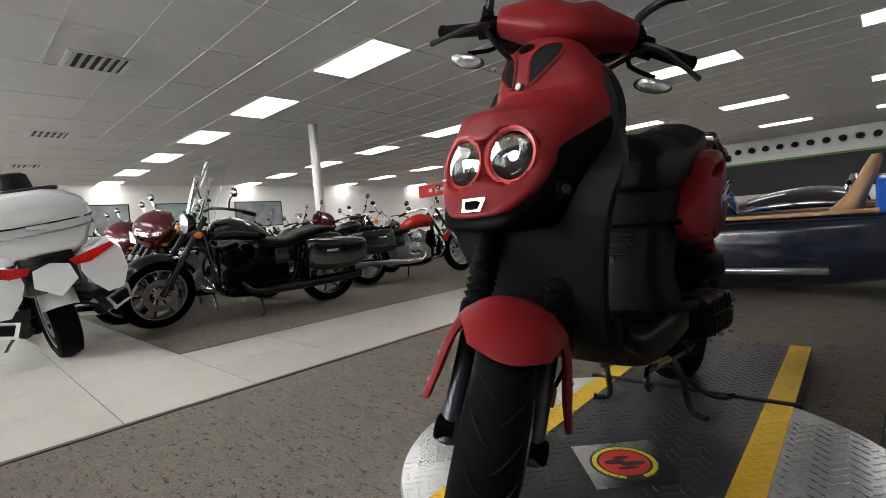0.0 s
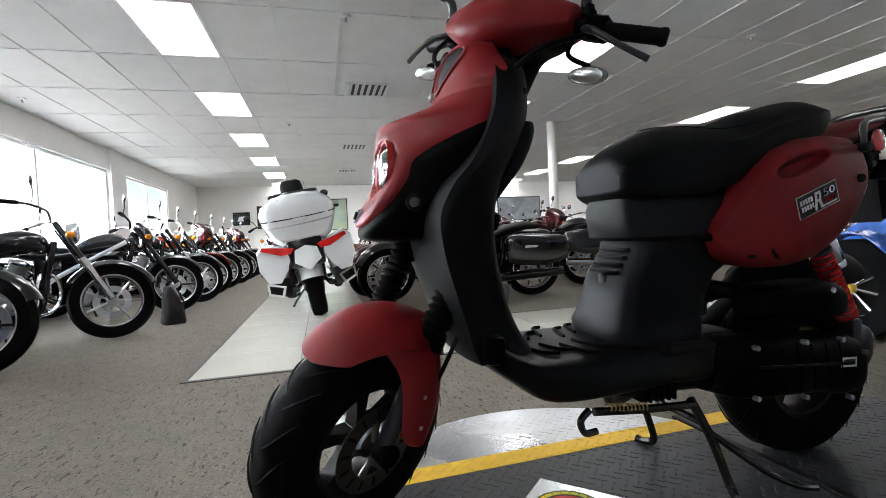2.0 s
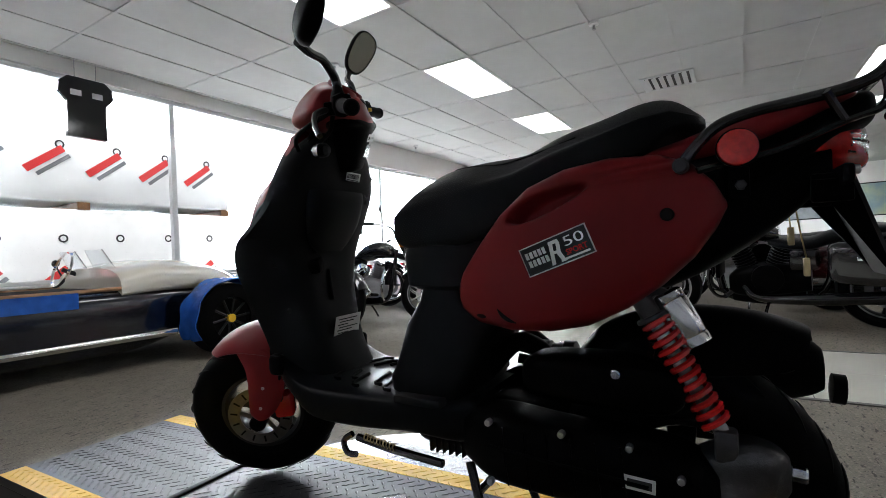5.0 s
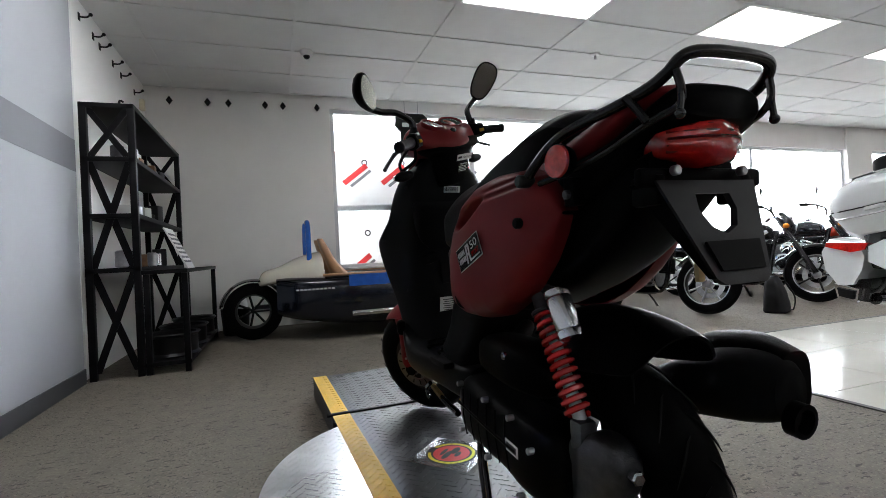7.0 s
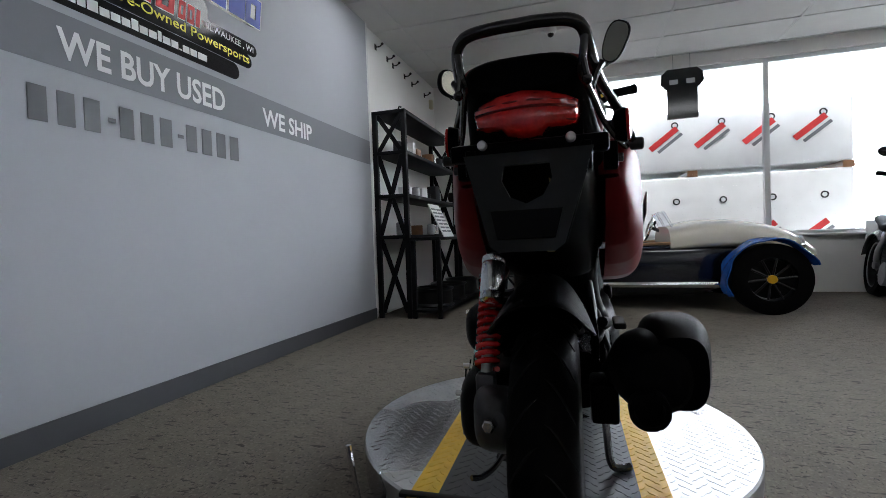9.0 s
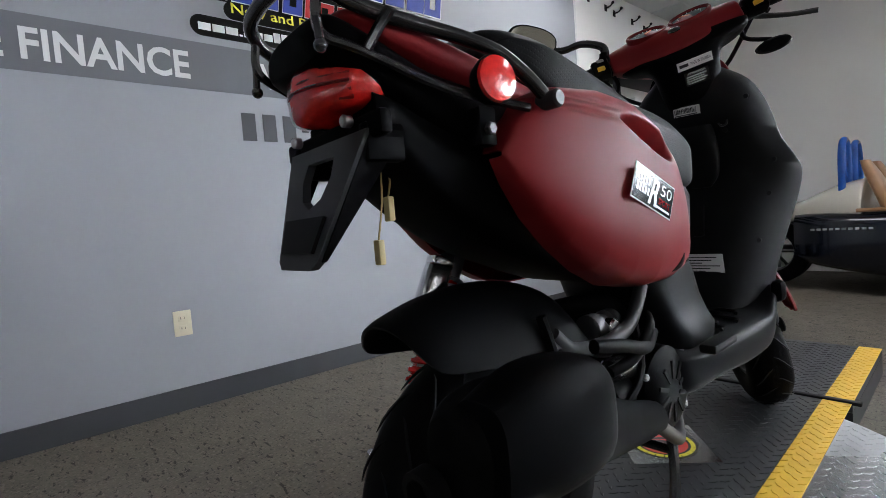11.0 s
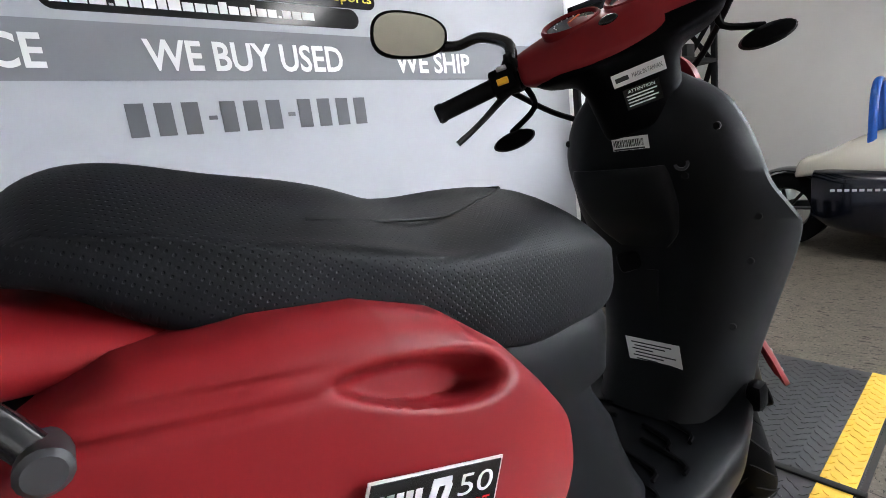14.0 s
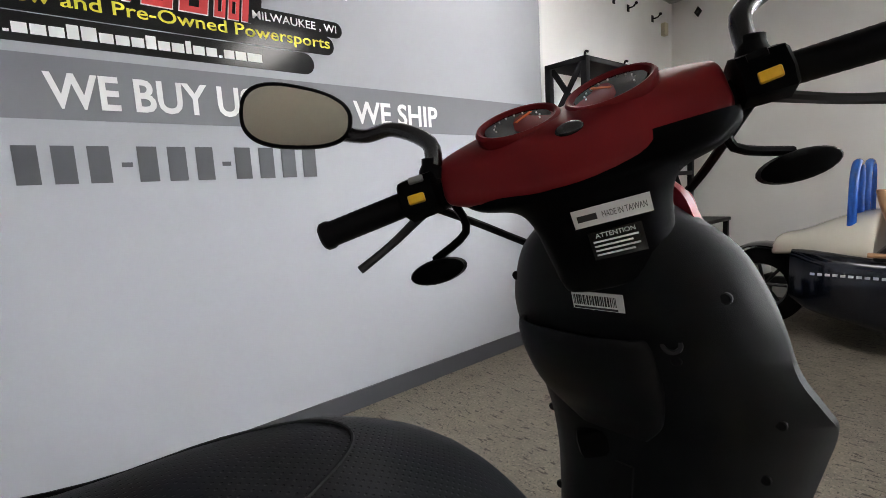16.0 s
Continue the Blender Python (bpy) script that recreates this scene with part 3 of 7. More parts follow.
def crate(x, y, z, w, d, h):
    t = thing("wrapped_crate", "shipping crate wrapped in white printed film", "crate", "crates outside the window", pose(x, y, z))
    part("film", box(0, w, 0, d, .08, h, .03, seg=3), M_film, t, "white plastic film")
    for k in range(3):
        part("skid", box(k * (w - .12) / 2, k * (w - .12) / 2 + .12, 0, d, 0, .08), M_wood, t, "wooden skid")
    n = 0
    for k in range(int(w / .55)):
        xx = .18 + .55 * k
        q = Matrix.Translation((xx, -.003, h * .42)) @ pose(0, 0, 0, 90, 0, 0) @ pose(0, 0, 0, 0, 0, 38)
        part("printed_mark", moved(box(0, .42, 0, .075, 0, .002), q), M_redvinyl, t, "red printed bar")
        part("printed_mark", moved(box(.05, .42, -.075, -.035, 0, .002), q), M_band, t, "grey printed bar")
        rr = turned([(0, .045), (.002, .045), (.002, .028), (0, .028), (0, .045)], 12, "Y", m=Matrix.Translation((xx + .28, -.004, h * .80)))
        part("printed_ring", rr, M_ink, t, "dark printed ring")


crate(-.35, 5.5, -.15, 3.52, 1.6, 1.59)
crate(-.35, 5.5, 1.44, 3.52, 1.6, .86)
# Added glowing wall in place of the outdoors, bright enough to light the interior.
structure("backdrop", box(-30, 60, 24, 24.2, -.15, 14), M_glow, "glowing backdrop wall standing in for overcast daylight outside the windows", "backdrop")
fascia = thing("hanging_fascia_sign", "long red fascia sign hung from the ceiling", "sign", m=pose(11.0, -12.5, 0))
part("panel", box(-2.7, 2.7, -.04, .04, 1.93, 2.42, .012), M_redvinyl, fascia, "plain red panel")
for x in (-2.3, 0, 2.3):
    part("hanger_rod", cyl((x, 0, 2.40), (x, 0, CEIL + .002), .008, 8), M_alu, fascia)
for x, w in ((2.1, .18), (1.75, .20), (1.45, .20), (1.15, .20), (.85, .20), (.55, .20)):
    part("mark", box(x - w, x, .040, .043, 2.11, 2.25), M_letter, fascia, "plain white bar")
sign = thing("window_sign", "black hanging sign seen from behind at the window", "sign", m=pose(1.19, WY - .07, 2.07) @ Matrix.Diagonal((.83, 1, 1, 1)))
part("panel", loft([[Vector((x, y, z)) for x, z in ((-.20, 0), (.20, 0), (.20, .34), (.285, .42), (.27, .52), (.19, .58), (-.19, .58), (-.27, .52), (-.285, .42), (-.20, .34))] for y in (0, .05)]), M_inkgloss, sign, smooth=False)
for x in (-.11, .11):
    part("label", box(x - .055, x + .055, -.004, 0, .40, .455), M_alu, sign, "grey label")
    part("chain", cyl((x, .02, .58), (x, .02, CEIL - 2.07), .004, 6), M_metal, sign)

# hooks and diamond pegs high on the white walls
def hook():
    t = thing("wall_hook", "small black wall hook", "hook", "wall hooks")
    part("plate", box(0, .006, -.02, .02, -.03, .03, .003), M_steelblack, t)
    part("arm", tube([(.005, 0, .0), (.05, 0, 0), (.075, 0, .02)], .007, 8, 3), M_steelblack, t)
    part("tip", ball((.078, 0, .022), .014, .014, .014), M_steelblack, t)
    return t


h0 = hook()
h0.matrix_basis = pose(WX - .03, 2.98, 2.70)
for y, z in ((3.27, 2.68), (3.42, 2.66), (3.76, 2.65), (4.0, 2.63), (4.45, 2.62)):
    copy_thing(h0, pose(WX - .03, y, z))
d0 = thing("wall_peg", "black diamond-shaped wall peg", "hook", "diamond pegs", pose(-1.66, WY, 2.682))
part("plate", slab([(-.035, -.006, 0), (0, -.006, -.05), (.035, -.006, 0), (0, -.006, .05)], .012), M_steelblack, d0)
part("stud", cyl((0, -.012, 0), (0, -.04, 0), .01, 10), M_steelblack, d0)
for x in (-1.265, -1.042, -.634, -.43, -.024):
    copy_thing(d0, pose(x, WY, 2.682))
sb = thing("wall_sensor", "small white wall sensor box", "sensor", m=pose(WX - .03, 4.65, 2.55))
part("case", box(0, .05, -.035, .035, -.06, .06, .012), M_cream, sb)

# steel shelf with its low bench
SX, SY = WX + .02, 2.72
shelf = thing("steel_shelf", "tall black steel shelf half full of parts", "shelf")
for x in (SX, SX + .295):
    for y in (SY, SY + 1.68):
        part("post", box(x, x + .045, y, y + .045, 0, 1.98, .003), M_steelblack, shelf)
for z in (.76, 1.15, 1.56, 1.945):
    part("board", box(SX, SX + .34, SY, SY + 1.725, z, z + .035, .003), M_steelblack, shelf)
for y in (SY + .02, SY + 1.70):
    for a, b in ((.05, .76), (.79, 1.56), (1.58, 1.945)):
        part("brace", slab([(SX + .02, y, a), (SX + .07, y, a), (SX + .32, y, b), (SX + .27, y, b)], .006), M_steelblack, shelf)
        part("brace", slab([(SX + .32, y + .007, a), (SX + .27, y + .007, a), (SX + .02, y + .007, b), (SX + .07, y + .007, b)], .006), M_steelblack, shelf)
for y in (SY + .2, SY + .75):
    part("hook_finial", tube([(SX + .2, y, 1.975), (SX + .2, y, 2.03), (SX + .21, y, 2.06), (SX + .23, y, 2.05)], .008, 8, 3), M_steelblack, shelf)
bench = thing("low_bench", "black steel bench with rims stored below", "bench")
for x in (SX + .35, SX + .60):
    for y in (SY + .0, SY + 1.68):
        part("leg", box(x, x + .04, y, y + .04, .0, .735, .003), M_steelblack, bench)
part("top", box(SX + .345, SX + .645, SY - .02, SY + 1.74, .735, .765, .004), M_steelblack, bench)
part("lower_shelf", box(SX + .345, SX + .645, SY, SY + 1.72, .06, .09, .004), M_steelblack, bench)
rim0 = thing("stored_rim", "dark wheel rim lying under the bench", "rim", "stored rims", pose(SX + .47, SY + .30, .09))
part("barrel", turned([(0, .19), (.01, .20), (.03, .18), (.15, .18), (.17, .20), (.18, .19), (.17, .17), (.01, .17), (0, .19)], 32, "Z"), M_rim, rim0)
copy_thing(rim0, pose(SX + .47, SY + .80, .09))
copy_thing(rim0, pose(SX + .47, SY + 1.35, .09))
random.seed(9)
for k in range(9):
    y = SY + .22 + .155 * k
    for z in (.795, 1.185, 1.595):
        if random.random() < .35:
            continue
        if random.random() < .5:
            t = thing("parts_tin", "small metal part standing on the shelf", "part", "parts on the shelf", pose(SX + .17, y, z))
            part("body", turned([(0, .03), (.01, .045), (.12, .045), (.13, .03)], 16, "Z"), random.choice((M_metal, M_dark, M_chrome)), t)
        else:
            t = thing("parts_box", "small cardboard box standing on the shelf", "box", "boxes on the shelf", pose(SX + .17, y, z, 0, 0, random.uniform(-20, 20)))
            part("carton", box(-.06, .06, -.05, .05, 0, random.uniform(.08, .2), .004), random.choice((M_wood, M_paper, M_dark)), t)
fl = thing("price_board", "leaning white printed price board on the bench", "sign", m=pose(SX + .50, SY + .45, .765, 0, 0, 0))
part("board", slab([(.10, -.17, 0), (.10, .17, 0), (-.06, .17, .33), (-.06, -.17, .33)], .01), M_paper, fl)
bm = bmesh.new()
for k in range(7):
    z = .05 + .037 * k
    x = .108 - .16 * z / .33
    for y0 in (-.15, .01):
        slab([(x, y0, z), (x, y0 + .13, z), (x - .008, y0 + .13, z + .016), (x - .008, y0, z + .016)], .003, bm)
part("printed_lines", bm, M_band, fl)
bag = thing("plastic_bag", "white crumpled plastic bag by the bench", "bag", m=pose(SX + .82, SY + 1.75, 0))
b = ball((0, 0, .32), .13, .13, .16, u=20, v=14)
for vv in b.verts:
    vv.co += Vector(noise.noise_vector(vv.co * 9)) * .03
part("film", b, M_film, bag)
part("bin", turned([(0, .12), (.02, .13), (.28, .15), (.29, .14)], 24, "Z"), M_steelblack, bag, "black bin")

# column, posters, far slat wall
col = structure("column", turned([(0, .085), (CEIL, .085)], 28, "Z", m=Matrix.Translation((7.24, -3.57, 0))), M_tube, "round white painted steel column", "column", True)
for x, y0, y1, z0, z1, mm, lab in ((FX, 1.9, 2.9, 1.35, 2.1, M_inkgloss, "framed black poster on the far wall"), (FX, -.2, 1.4, 1.2, 2.3, M_poster, "large landscape poster on the far wall"), (FX, -2.8, -1.0, 1.3, 2.2, M_posterb, "grey road poster on the far wall"),
                              (FX, -5.2, -3.6, 1.3, 2.2, M_poster, "large landscape poster on the far wall"), (FX, -8, -6.2, 1.3, 2.2, M_posterb, "grey road poster on the far wall"), (FX, 3.2, 3.7, 1.5, 1.9, M_inkgloss, "small framed black poster")):
    p = thing("wall_poster", lab, "poster", "far wall posters", pose(x, (y0 + y1) / 2, (z0 + z1) / 2))
    w, h = (y1 - y0) / 2, (z1 - z0) / 2
    part("print", box(-.012, -.006, -w, w, -h, h), mm, p)
    for a in ((-w - .03, -w, -h - .03, h + .03), (w, w + .03, -h - .03, h + .03), (-w, w, -h - .03, -h), (-w, w, h, h + .03)):
        part("frame", box(-.025, -.002, *a), M_steelblack, p)
    if mm is M_inkgloss:
        part("mark", slab([(-.014, -w * .5, -h * .4), (-.014, w * .5, -h * .4), (-.014, w * .3, h * .4), (-.014, -w * .5, h * .4)], .003), M_letter, p, "white printed block")
slat = thing("slat_wall", "white slatted display wall with caps in a row", "display wall", m=pose(2.5, BY + .02, 0))
for k in range(6):
    part("slat", box(-5, 9, 0, .02, 2.25 + .09 * k, 2.332 + .09 * k, .003, seg=1), M_trim, slat)
part("green_rail", box(-3, 7, .02, .10, 2.0, 2.06), M_green, slat, "green rail")
# Black panel on the solid wall stands in for an opening's shade.
part("doorway", box(-3, 7, 0, .02, .9, 2.0), M_ink, slat, "black panel painting the shade of an opening below")
for k in range(16):
    t = thing("display_cap", "dark cap hanging on the display wall", "cap", "caps on display", pose(-1.6 + .42 * k, BY + .12, 2.48))
    part("crown", ball((0, 0, 0), .11, .08, .10, u=12, v=8), M_felt, t)
    part("peak", box(-.09, .09, .05, .14, -.07, -.05, .01), M_felt, t)

# ---- turntable and ramps ----
PL = pose(-.052, .19, -.0185, 0, 0, 2.2) @ Matrix.Scale(.94, 4)
table = thing("turntable", "round bright tread plate turntable with yellow tape", "turntable", m=PL)
part("disc", turned([(.0, .62), (.01, .655), (.125, .66), (.133, .655)], 96, "Z"), M_steelplate, table, "bright tread plate disc", 30)
part("centre_sheet", box(-.335, .335, -.56, .705, .1332, .1345), M_blackplate, table, "black tread plate sheet", False)
for s in (-1, 1):
    part("tape", box(s * .258, s * .335, -.56, .705, .1346, .1356), M_yellow, table, "yellow safety tape", False)


def lugs(x0, x1, y0, y1, z, inside, step=.040):
    """The raised lozenges of tread plate, turned by turns."""
    bm = bmesh.new()
    i = 0
    y = y0
    while y < y1:
        j = 0
        x = x0 + (step / 2 if i % 2 else 0)
        while x < x1:
            if inside(x, y):
                a = radians(45 if (i + j) % 2 else -45)
                c, s = math.cos(a), math.sin(a)
                pts = [(-.014, 0), (0, -.0042), (.014, 0), (0, .0042)]
                low = [bm.verts.new((x + c * u - s * v, y + s * u + c * v, z)) for u, v in pts]
                top = [bm.verts.new((x + .7 * (c * u - s * v), y + .7 * (s * u + c * v), z + .0016)) for u, v in pts]
                for k in range(4):
                    bm.faces.new((low[k], low[(k + 1) % 4], top[(k + 1) % 4], top[k]))
                bm.faces.new(top)
            x += step
            j += 1
        y += step / 2
        i += 1
    return bm


tagged(part("tread_pattern", lugs(-.65, .65, -.65, .65, .1330, lambda x, y: x * x + y * y < .645 ** 2 and abs(x) > .335), M_steelplate, table), kind="stuff")
tagged(part("tread_pattern", lugs(-.335, .335, -.55, .69, .1345, lambda x, y: abs(x) < .255), M_blackplate, table), kind="stuff")
tagged(part("tape_pattern", lugs(-.335, .335, -.55, .69, .1356, lambda x, y: abs(x) > .262 and abs(x) < .332), M_yellow, table), kind="stuff")
dq = Matrix.Translation((-.01, .07, .1362)) @ pose(0, 0, 0, 0, 0, 42)
dc = part("decal", moved(box(-.115, .115, -.115, .115, 0, .0008), dq), M_steelplate, table, "square printed decal", False)
part("decal_black", moved(turned([(0, .092), (.0012, .092)], 40, "Z"), dq), M_ink, dc, "", False)
part("decal_disc", moved(turned([(0, .066), (.0018, .066)], 40, "Z"), dq), M_redvinyl, dc, "red printed disc", False)
for i in range(22):
    if 4 < i < 7:
        continue
    blk = box(-.006, .006, -.010, .010, .0014, .0022)
    part("decal_block", moved(blk, dq @ Matrix.Rotation(2 * math.pi * i / 22, 4, "Z") @ Matrix.Translation((.079, 0, 0))), M_yellowletter, dc, "", False)
for x, y, rx, ry in ((-.02, .01, .035, .012), (.025, -.005, .030, .014), (0, -.025, .022, .010), (.0, .03, .03, .008)):
    part("decal_shape", moved(ball((x, y, .0018), rx, ry, .0006, u=12, v=6), dq), M_ink, dc, "", False)
for name, y0, y1 in (("front_ramp", .715, 1.49), ("rear_ramp", -1.36, -.575)):
    rp = thing("platform_" + name, "black tread plate platform edged with yellow tape", "platform", "turntable ramps", PL)
    part("deck", box(-.335, .335, y0, y1, .10, .1340, .004), M_blackplate, rp, "", False)
    part("skirt", box(-.335, -.31, y0, y1, .0, .10), M_dark, rp, "", False)
    part("skirt", box(.31, .335, y0, y1, .0, .10), M_dark, rp, "", False)
    end = y1 if y0 > 0 else y0
    part("end_plate", box(-.31, .31, min(end, end - .02 * (1 if y0 > 0 else -1)), max(end, end - .02 * (1 if y0 > 0 else -1)), 0, .10), M_dark, rp, "", False)
    for s in (-1, 1):
        part("tape", box(s * .258, s * .336, y0 + .002, y1 - .002, .1342, .1352), M_yellow, rp, "yellow safety tape", False)
    tagged(part("tread_pattern", lugs(-.335, .335, y0 + .02, y1 - .02, .1340, lambda x, y: abs(x) < .255), M_blackplate, rp), kind="stuff")
    tagged(part("tape_pattern", lugs(-.335, .335, y0 + .02, y1 - .02, .1352, lambda x, y: .262 < abs(x) < .332), M_yellow, rp), kind="stuff")
    part("locking_bar", box(-.36, .36, (y0 if y0 > 0 else y1) - .012, (y0 if y0 > 0 else y1) + .012, .130, .142, .003), M_steelblack, rp, "black steel locking bar")
for x, y in ((-.53, -.46),):
    t = thing("locking_pin", "chrome locking pin beside the turntable", "pin", "locking pins", PL @ pose(x, y, 0))
    part("pin", tube([(0, 0, .0), (-.02, 0, .10), (-.035, 0, .20)], .009, 8, 2), M_chrome, t)
    part("foot", box(-.04, .04, -.02, .02, 0, .02, .004), M_steelblack, t)


from mathutils.bvhtree import BVHTree

# ---- the scooter: y ahead, x to its right, z up from the platform ----
SCOOTER = pose(0.0106, 0.1326, 0.1068, .41, -.64, 1.1) @ Matrix.Scale(.9425, 4)
RAKE = radians(26)
AXLE = Vector((0, 0.62, 0.237))
STEER = Matrix.Translation(AXLE) @ Matrix.Rotation(radians(35), 4, Vector((0, -math.sin(RAKE), math.cos(RAKE)))) @ Matrix.Translation(-AXLE)
scooter = thing("scooter", "matte red and black motor scooter on its centre stand", "scooter", m=SCOOTER)


def sp(name, bm, material, label="", steer=False, parent=None, smooth=40):
    if steer:
        bm.transform(STEER)
    return part(name, bm, material, parent or scooter, label, smooth)


def tyre_mesh(c, r, w, rim):
    prof = [(-w * 0.36, rim), (-w * 0.46, rim + 0.012), (-w * 0.5, rim + (r - rim) * 0.45), (-w * 0.47, r - 0.032), (-w * 0.38, r - 0.016), (-w * 0.22, r - 0.004), (0, r),
            (w * 0.22, r - 0.004), (w * 0.38, r - 0.016), (w * 0.47, r - 0.032), (w * 0.5, rim + (r - rim) * 0.45), (w * 0.46, rim + 0.012), (w * 0.36, rim)]
    return turned(prof + [prof[0]], 64, "X", m=Matrix.Translation(c))


def tread(c, r, w, count):
    """Raised edges of the curved grooves, and the line round the middle."""
    bm = bmesh.new()
    for i in range(count):
        a0 = 2 * math.pi * i / count
        for s in (-1, 1):
            pts = []
            for k in range(6):
                f = k / 5
                x = s * w * (0.05 + 0.40 * f)
                rr = r + 0.0012 - 0.021 * (abs(x) / (w * 0.47)) ** 2.4
                a = a0 + (0.16 if s > 0 else 0) + 0.30 * f ** 1.4
                pts.append((c.x + x, c.y + rr * math.cos(a), c.z + rr * math.sin(a)))
            tube(pts, [0.0008, 0.0022, 0.0026, 0.0026, 0.0022, 0.0008], 4, 1, bm)
    return bm


def wheel(c, r, w, rim, spokes, steer, name):
    t = sp(name, tyre_mesh(c, r, w, rim), M_tyre, "black rubber scooter tyre", steer)
    tr = tread(c, r, w, 20)
    if steer:
        tr.transform(STEER)
    tagged(part("tread_pattern", tr, M_groove, t, "curved tread grooves"), kind="stuff")
    bm = turned([(-w * .37, rim + .006), (-w * .36, rim - .010), (-w * .2, rim - .018), (w * .2, rim - .018), (w * .36, rim - .010), (w * .37, rim + .006), (0, rim + .006), (-w * .37, rim + .006)], 48, "X", m=Matrix.Translation(c))
    sp("rim", bm, M_rim, "black cast wheel rim", steer)
    for i in range(spokes):
        a = 2 * math.pi * i / spokes + .3
        d, e = Vector((0, math.cos(a), math.sin(a))), Vector((0, -math.sin(a), math.cos(a)))
        bm = bmesh.new()
        rows = []
        for q, hw, th in ((.025, .017, .02), (.06, .012, .017), (rim - .012, .018, .02)):
            o = c + d * q
            rows.append([o + e * hw + Vector((th, 0, 0)), o - e * hw + Vector((th, 0, 0)), o - e * hw - Vector((th, 0, 0)), o + e * hw - Vector((th, 0, 0))])
        loft(rows, bm=bm)
        sp("spoke", bm, M_rim, "", steer)
    sp("hub", turned([(-.06, .018), (-.055, .03), (.055, .03), (.06, .018)], 24, "X", m=Matrix.Translation(c)), M_metal, "grey metal wheel hub", steer)


wheel(AXLE, .237, .122, .132, 5, True, "front_tyre")
REAR = Vector((0, -.65, .252))
wheel(REAR, .250, .132, .132, 5, False, "rear_tyre")

# brake disc and caliper
AX = Matrix.Translation(AXLE)
disc = sp("brake_disc", turned([(-.072, .064), (-.072, .102), (-.068, .102), (-.068, .064), (-.072, .064)], 48, "X", m=AX), M_disc, "slotted steel brake disc", True)
for i in range(14):
    sl = moved(box(-.0726, -.0674, -.003, .003, .072, .094, 0), AX @ pose(0, 0, 0, 360 / 14 * i) @ pose(0, 0, 0, 0, 0, 0))
    part("disc_slot", moved(sl, STEER), M_groove, disc, "", False)
for i in range(5):
    a = 2 * math.pi * i / 5
    sp("disc_arm", cyl(AXLE + Vector((-.07, .02 * math.cos(a), .02 * math.sin(a))), AXLE + Vector((-.07, .066 * math.cos(a + .3), .066 * math.sin(a + .3))), .007, 8), M_disc, "", True)
sp("brake_caliper", box(-.105, -.055, .50, .56, .24, .32, .012), M_redgloss, "glossy red brake caliper", True)


# front mudguard with its two side skirts
def fender_rows():
    rows = []
    for a in np.linspace(radians(60), radians(124), 22):
        f = (a - radians(60)) / radians(64)
        w = .078 + .040 * math.sin(min(1, f * 1.3) * math.pi / 2)
        r = np.interp(f, [0, .25, .5, .75, 1], [.256, .277, .292, .302, .309])
        row = []
        for v in np.linspace(-1, 1, 21):
            rr = r - (r - .243) * abs(v) ** 2.6
            aa = a + radians(9) * abs(v) ** 2 * (1 - f)
            row.append(AXLE + Vector((w * v, rr * math.cos(aa), rr * math.sin(aa))))
        rows.append(row)
    return rows


fender = sp("front_mudguard", shell(fender_rows(), .005), M_red, "matte red front mudguard", True)
for s in (-1, 1):
    rows = []
    for z, yf, yr, x in spline([(.485, .640, .488, .106), (.455, .622, .490, .122), (.42, .609, .494, .134), (.37, .609, .499, .145), (.325, .613, .515, .153), (.292, .612, .540, .160), (.278, .595, .560, .163)], 3):
        rows.append([Vector((s * (x - .014 * abs(v) ** 3), (yf + yr) / 2 + (yf - yr) / 2 * v, z)) for v in np.linspace(-1, 1, 11)])
    k = shell(rows, .006)
    k.transform(STEER)
    sk = part("mudguard_skirt", k, M_red, fender)
    for yy, zz, xx in ((.56, .375, .143), (.575, .315, .154)):
        b = cyl((s * (xx - .004), yy, zz), (s * (xx + .004), yy, zz), .005, 10)
        b.transform(STEER)
        part("bolt", b, M_metal, fender)

# fork
UP = Vector((0, -math.sin(RAKE), math.cos(RAKE)))
for s in (-1, 1):
    o = AXLE + Vector((s * .088, -.005, 0))
    sp("fork_leg", cyl(o - UP * .03, o + UP * .26, .021, 18), M_fork, "dark satin fork tube", True)
    prof = []
    for i in range(15):
        prof += [(.26 + i * .0165, .034 if i % 15 else .03), (.268 + i * .0165, .026)]
    q = Matrix.Translation(o) @ UP.to_track_quat("X", "Z").to_matrix().to_4x4()
    sp("fork_boot", turned(prof, 20, "X", m=q), M_rubber, "ribbed black rubber fork boot", True)
    sp("boot_collar", cyl(o + UP * .235, o + UP * .275, .035, 20), M_black, "", True)
    sp("axle_clamp", cyl(o + Vector((-.012 * s, 0, 0)), o + Vector((.03 * s, 0, 0)), .026, 18), M_black, "", True)
sp("fork_crown", box(-.115, .115, .33, .40, .70, .745, .012), M_black, "", True)
sp("brake_hose", tube([(-.10, .53, .30), (-.135, .50, .42), (-.12, .42, .55), (-.08, .38, .70), (-.07, .30, .85)], .005, 8), M_rubber, "black brake hose", True)
sp("fork_reflector", box(-.118, -.110, .535, .56, .31, .35, .003), M_amber, "amber side reflector", True)


# nose: red face over black lower panels
def half_ring(z, yf, yb, w, e, n=25, xb=0.0):
    out = []
    for i in range(n):
        u = math.pi * (i / (n - 1) - .5)
        out.append(Vector((w * sup(math.sin(u), e), yb + (yf - yb) * abs(math.cos(u)) ** (2 / e), z)))
    return out


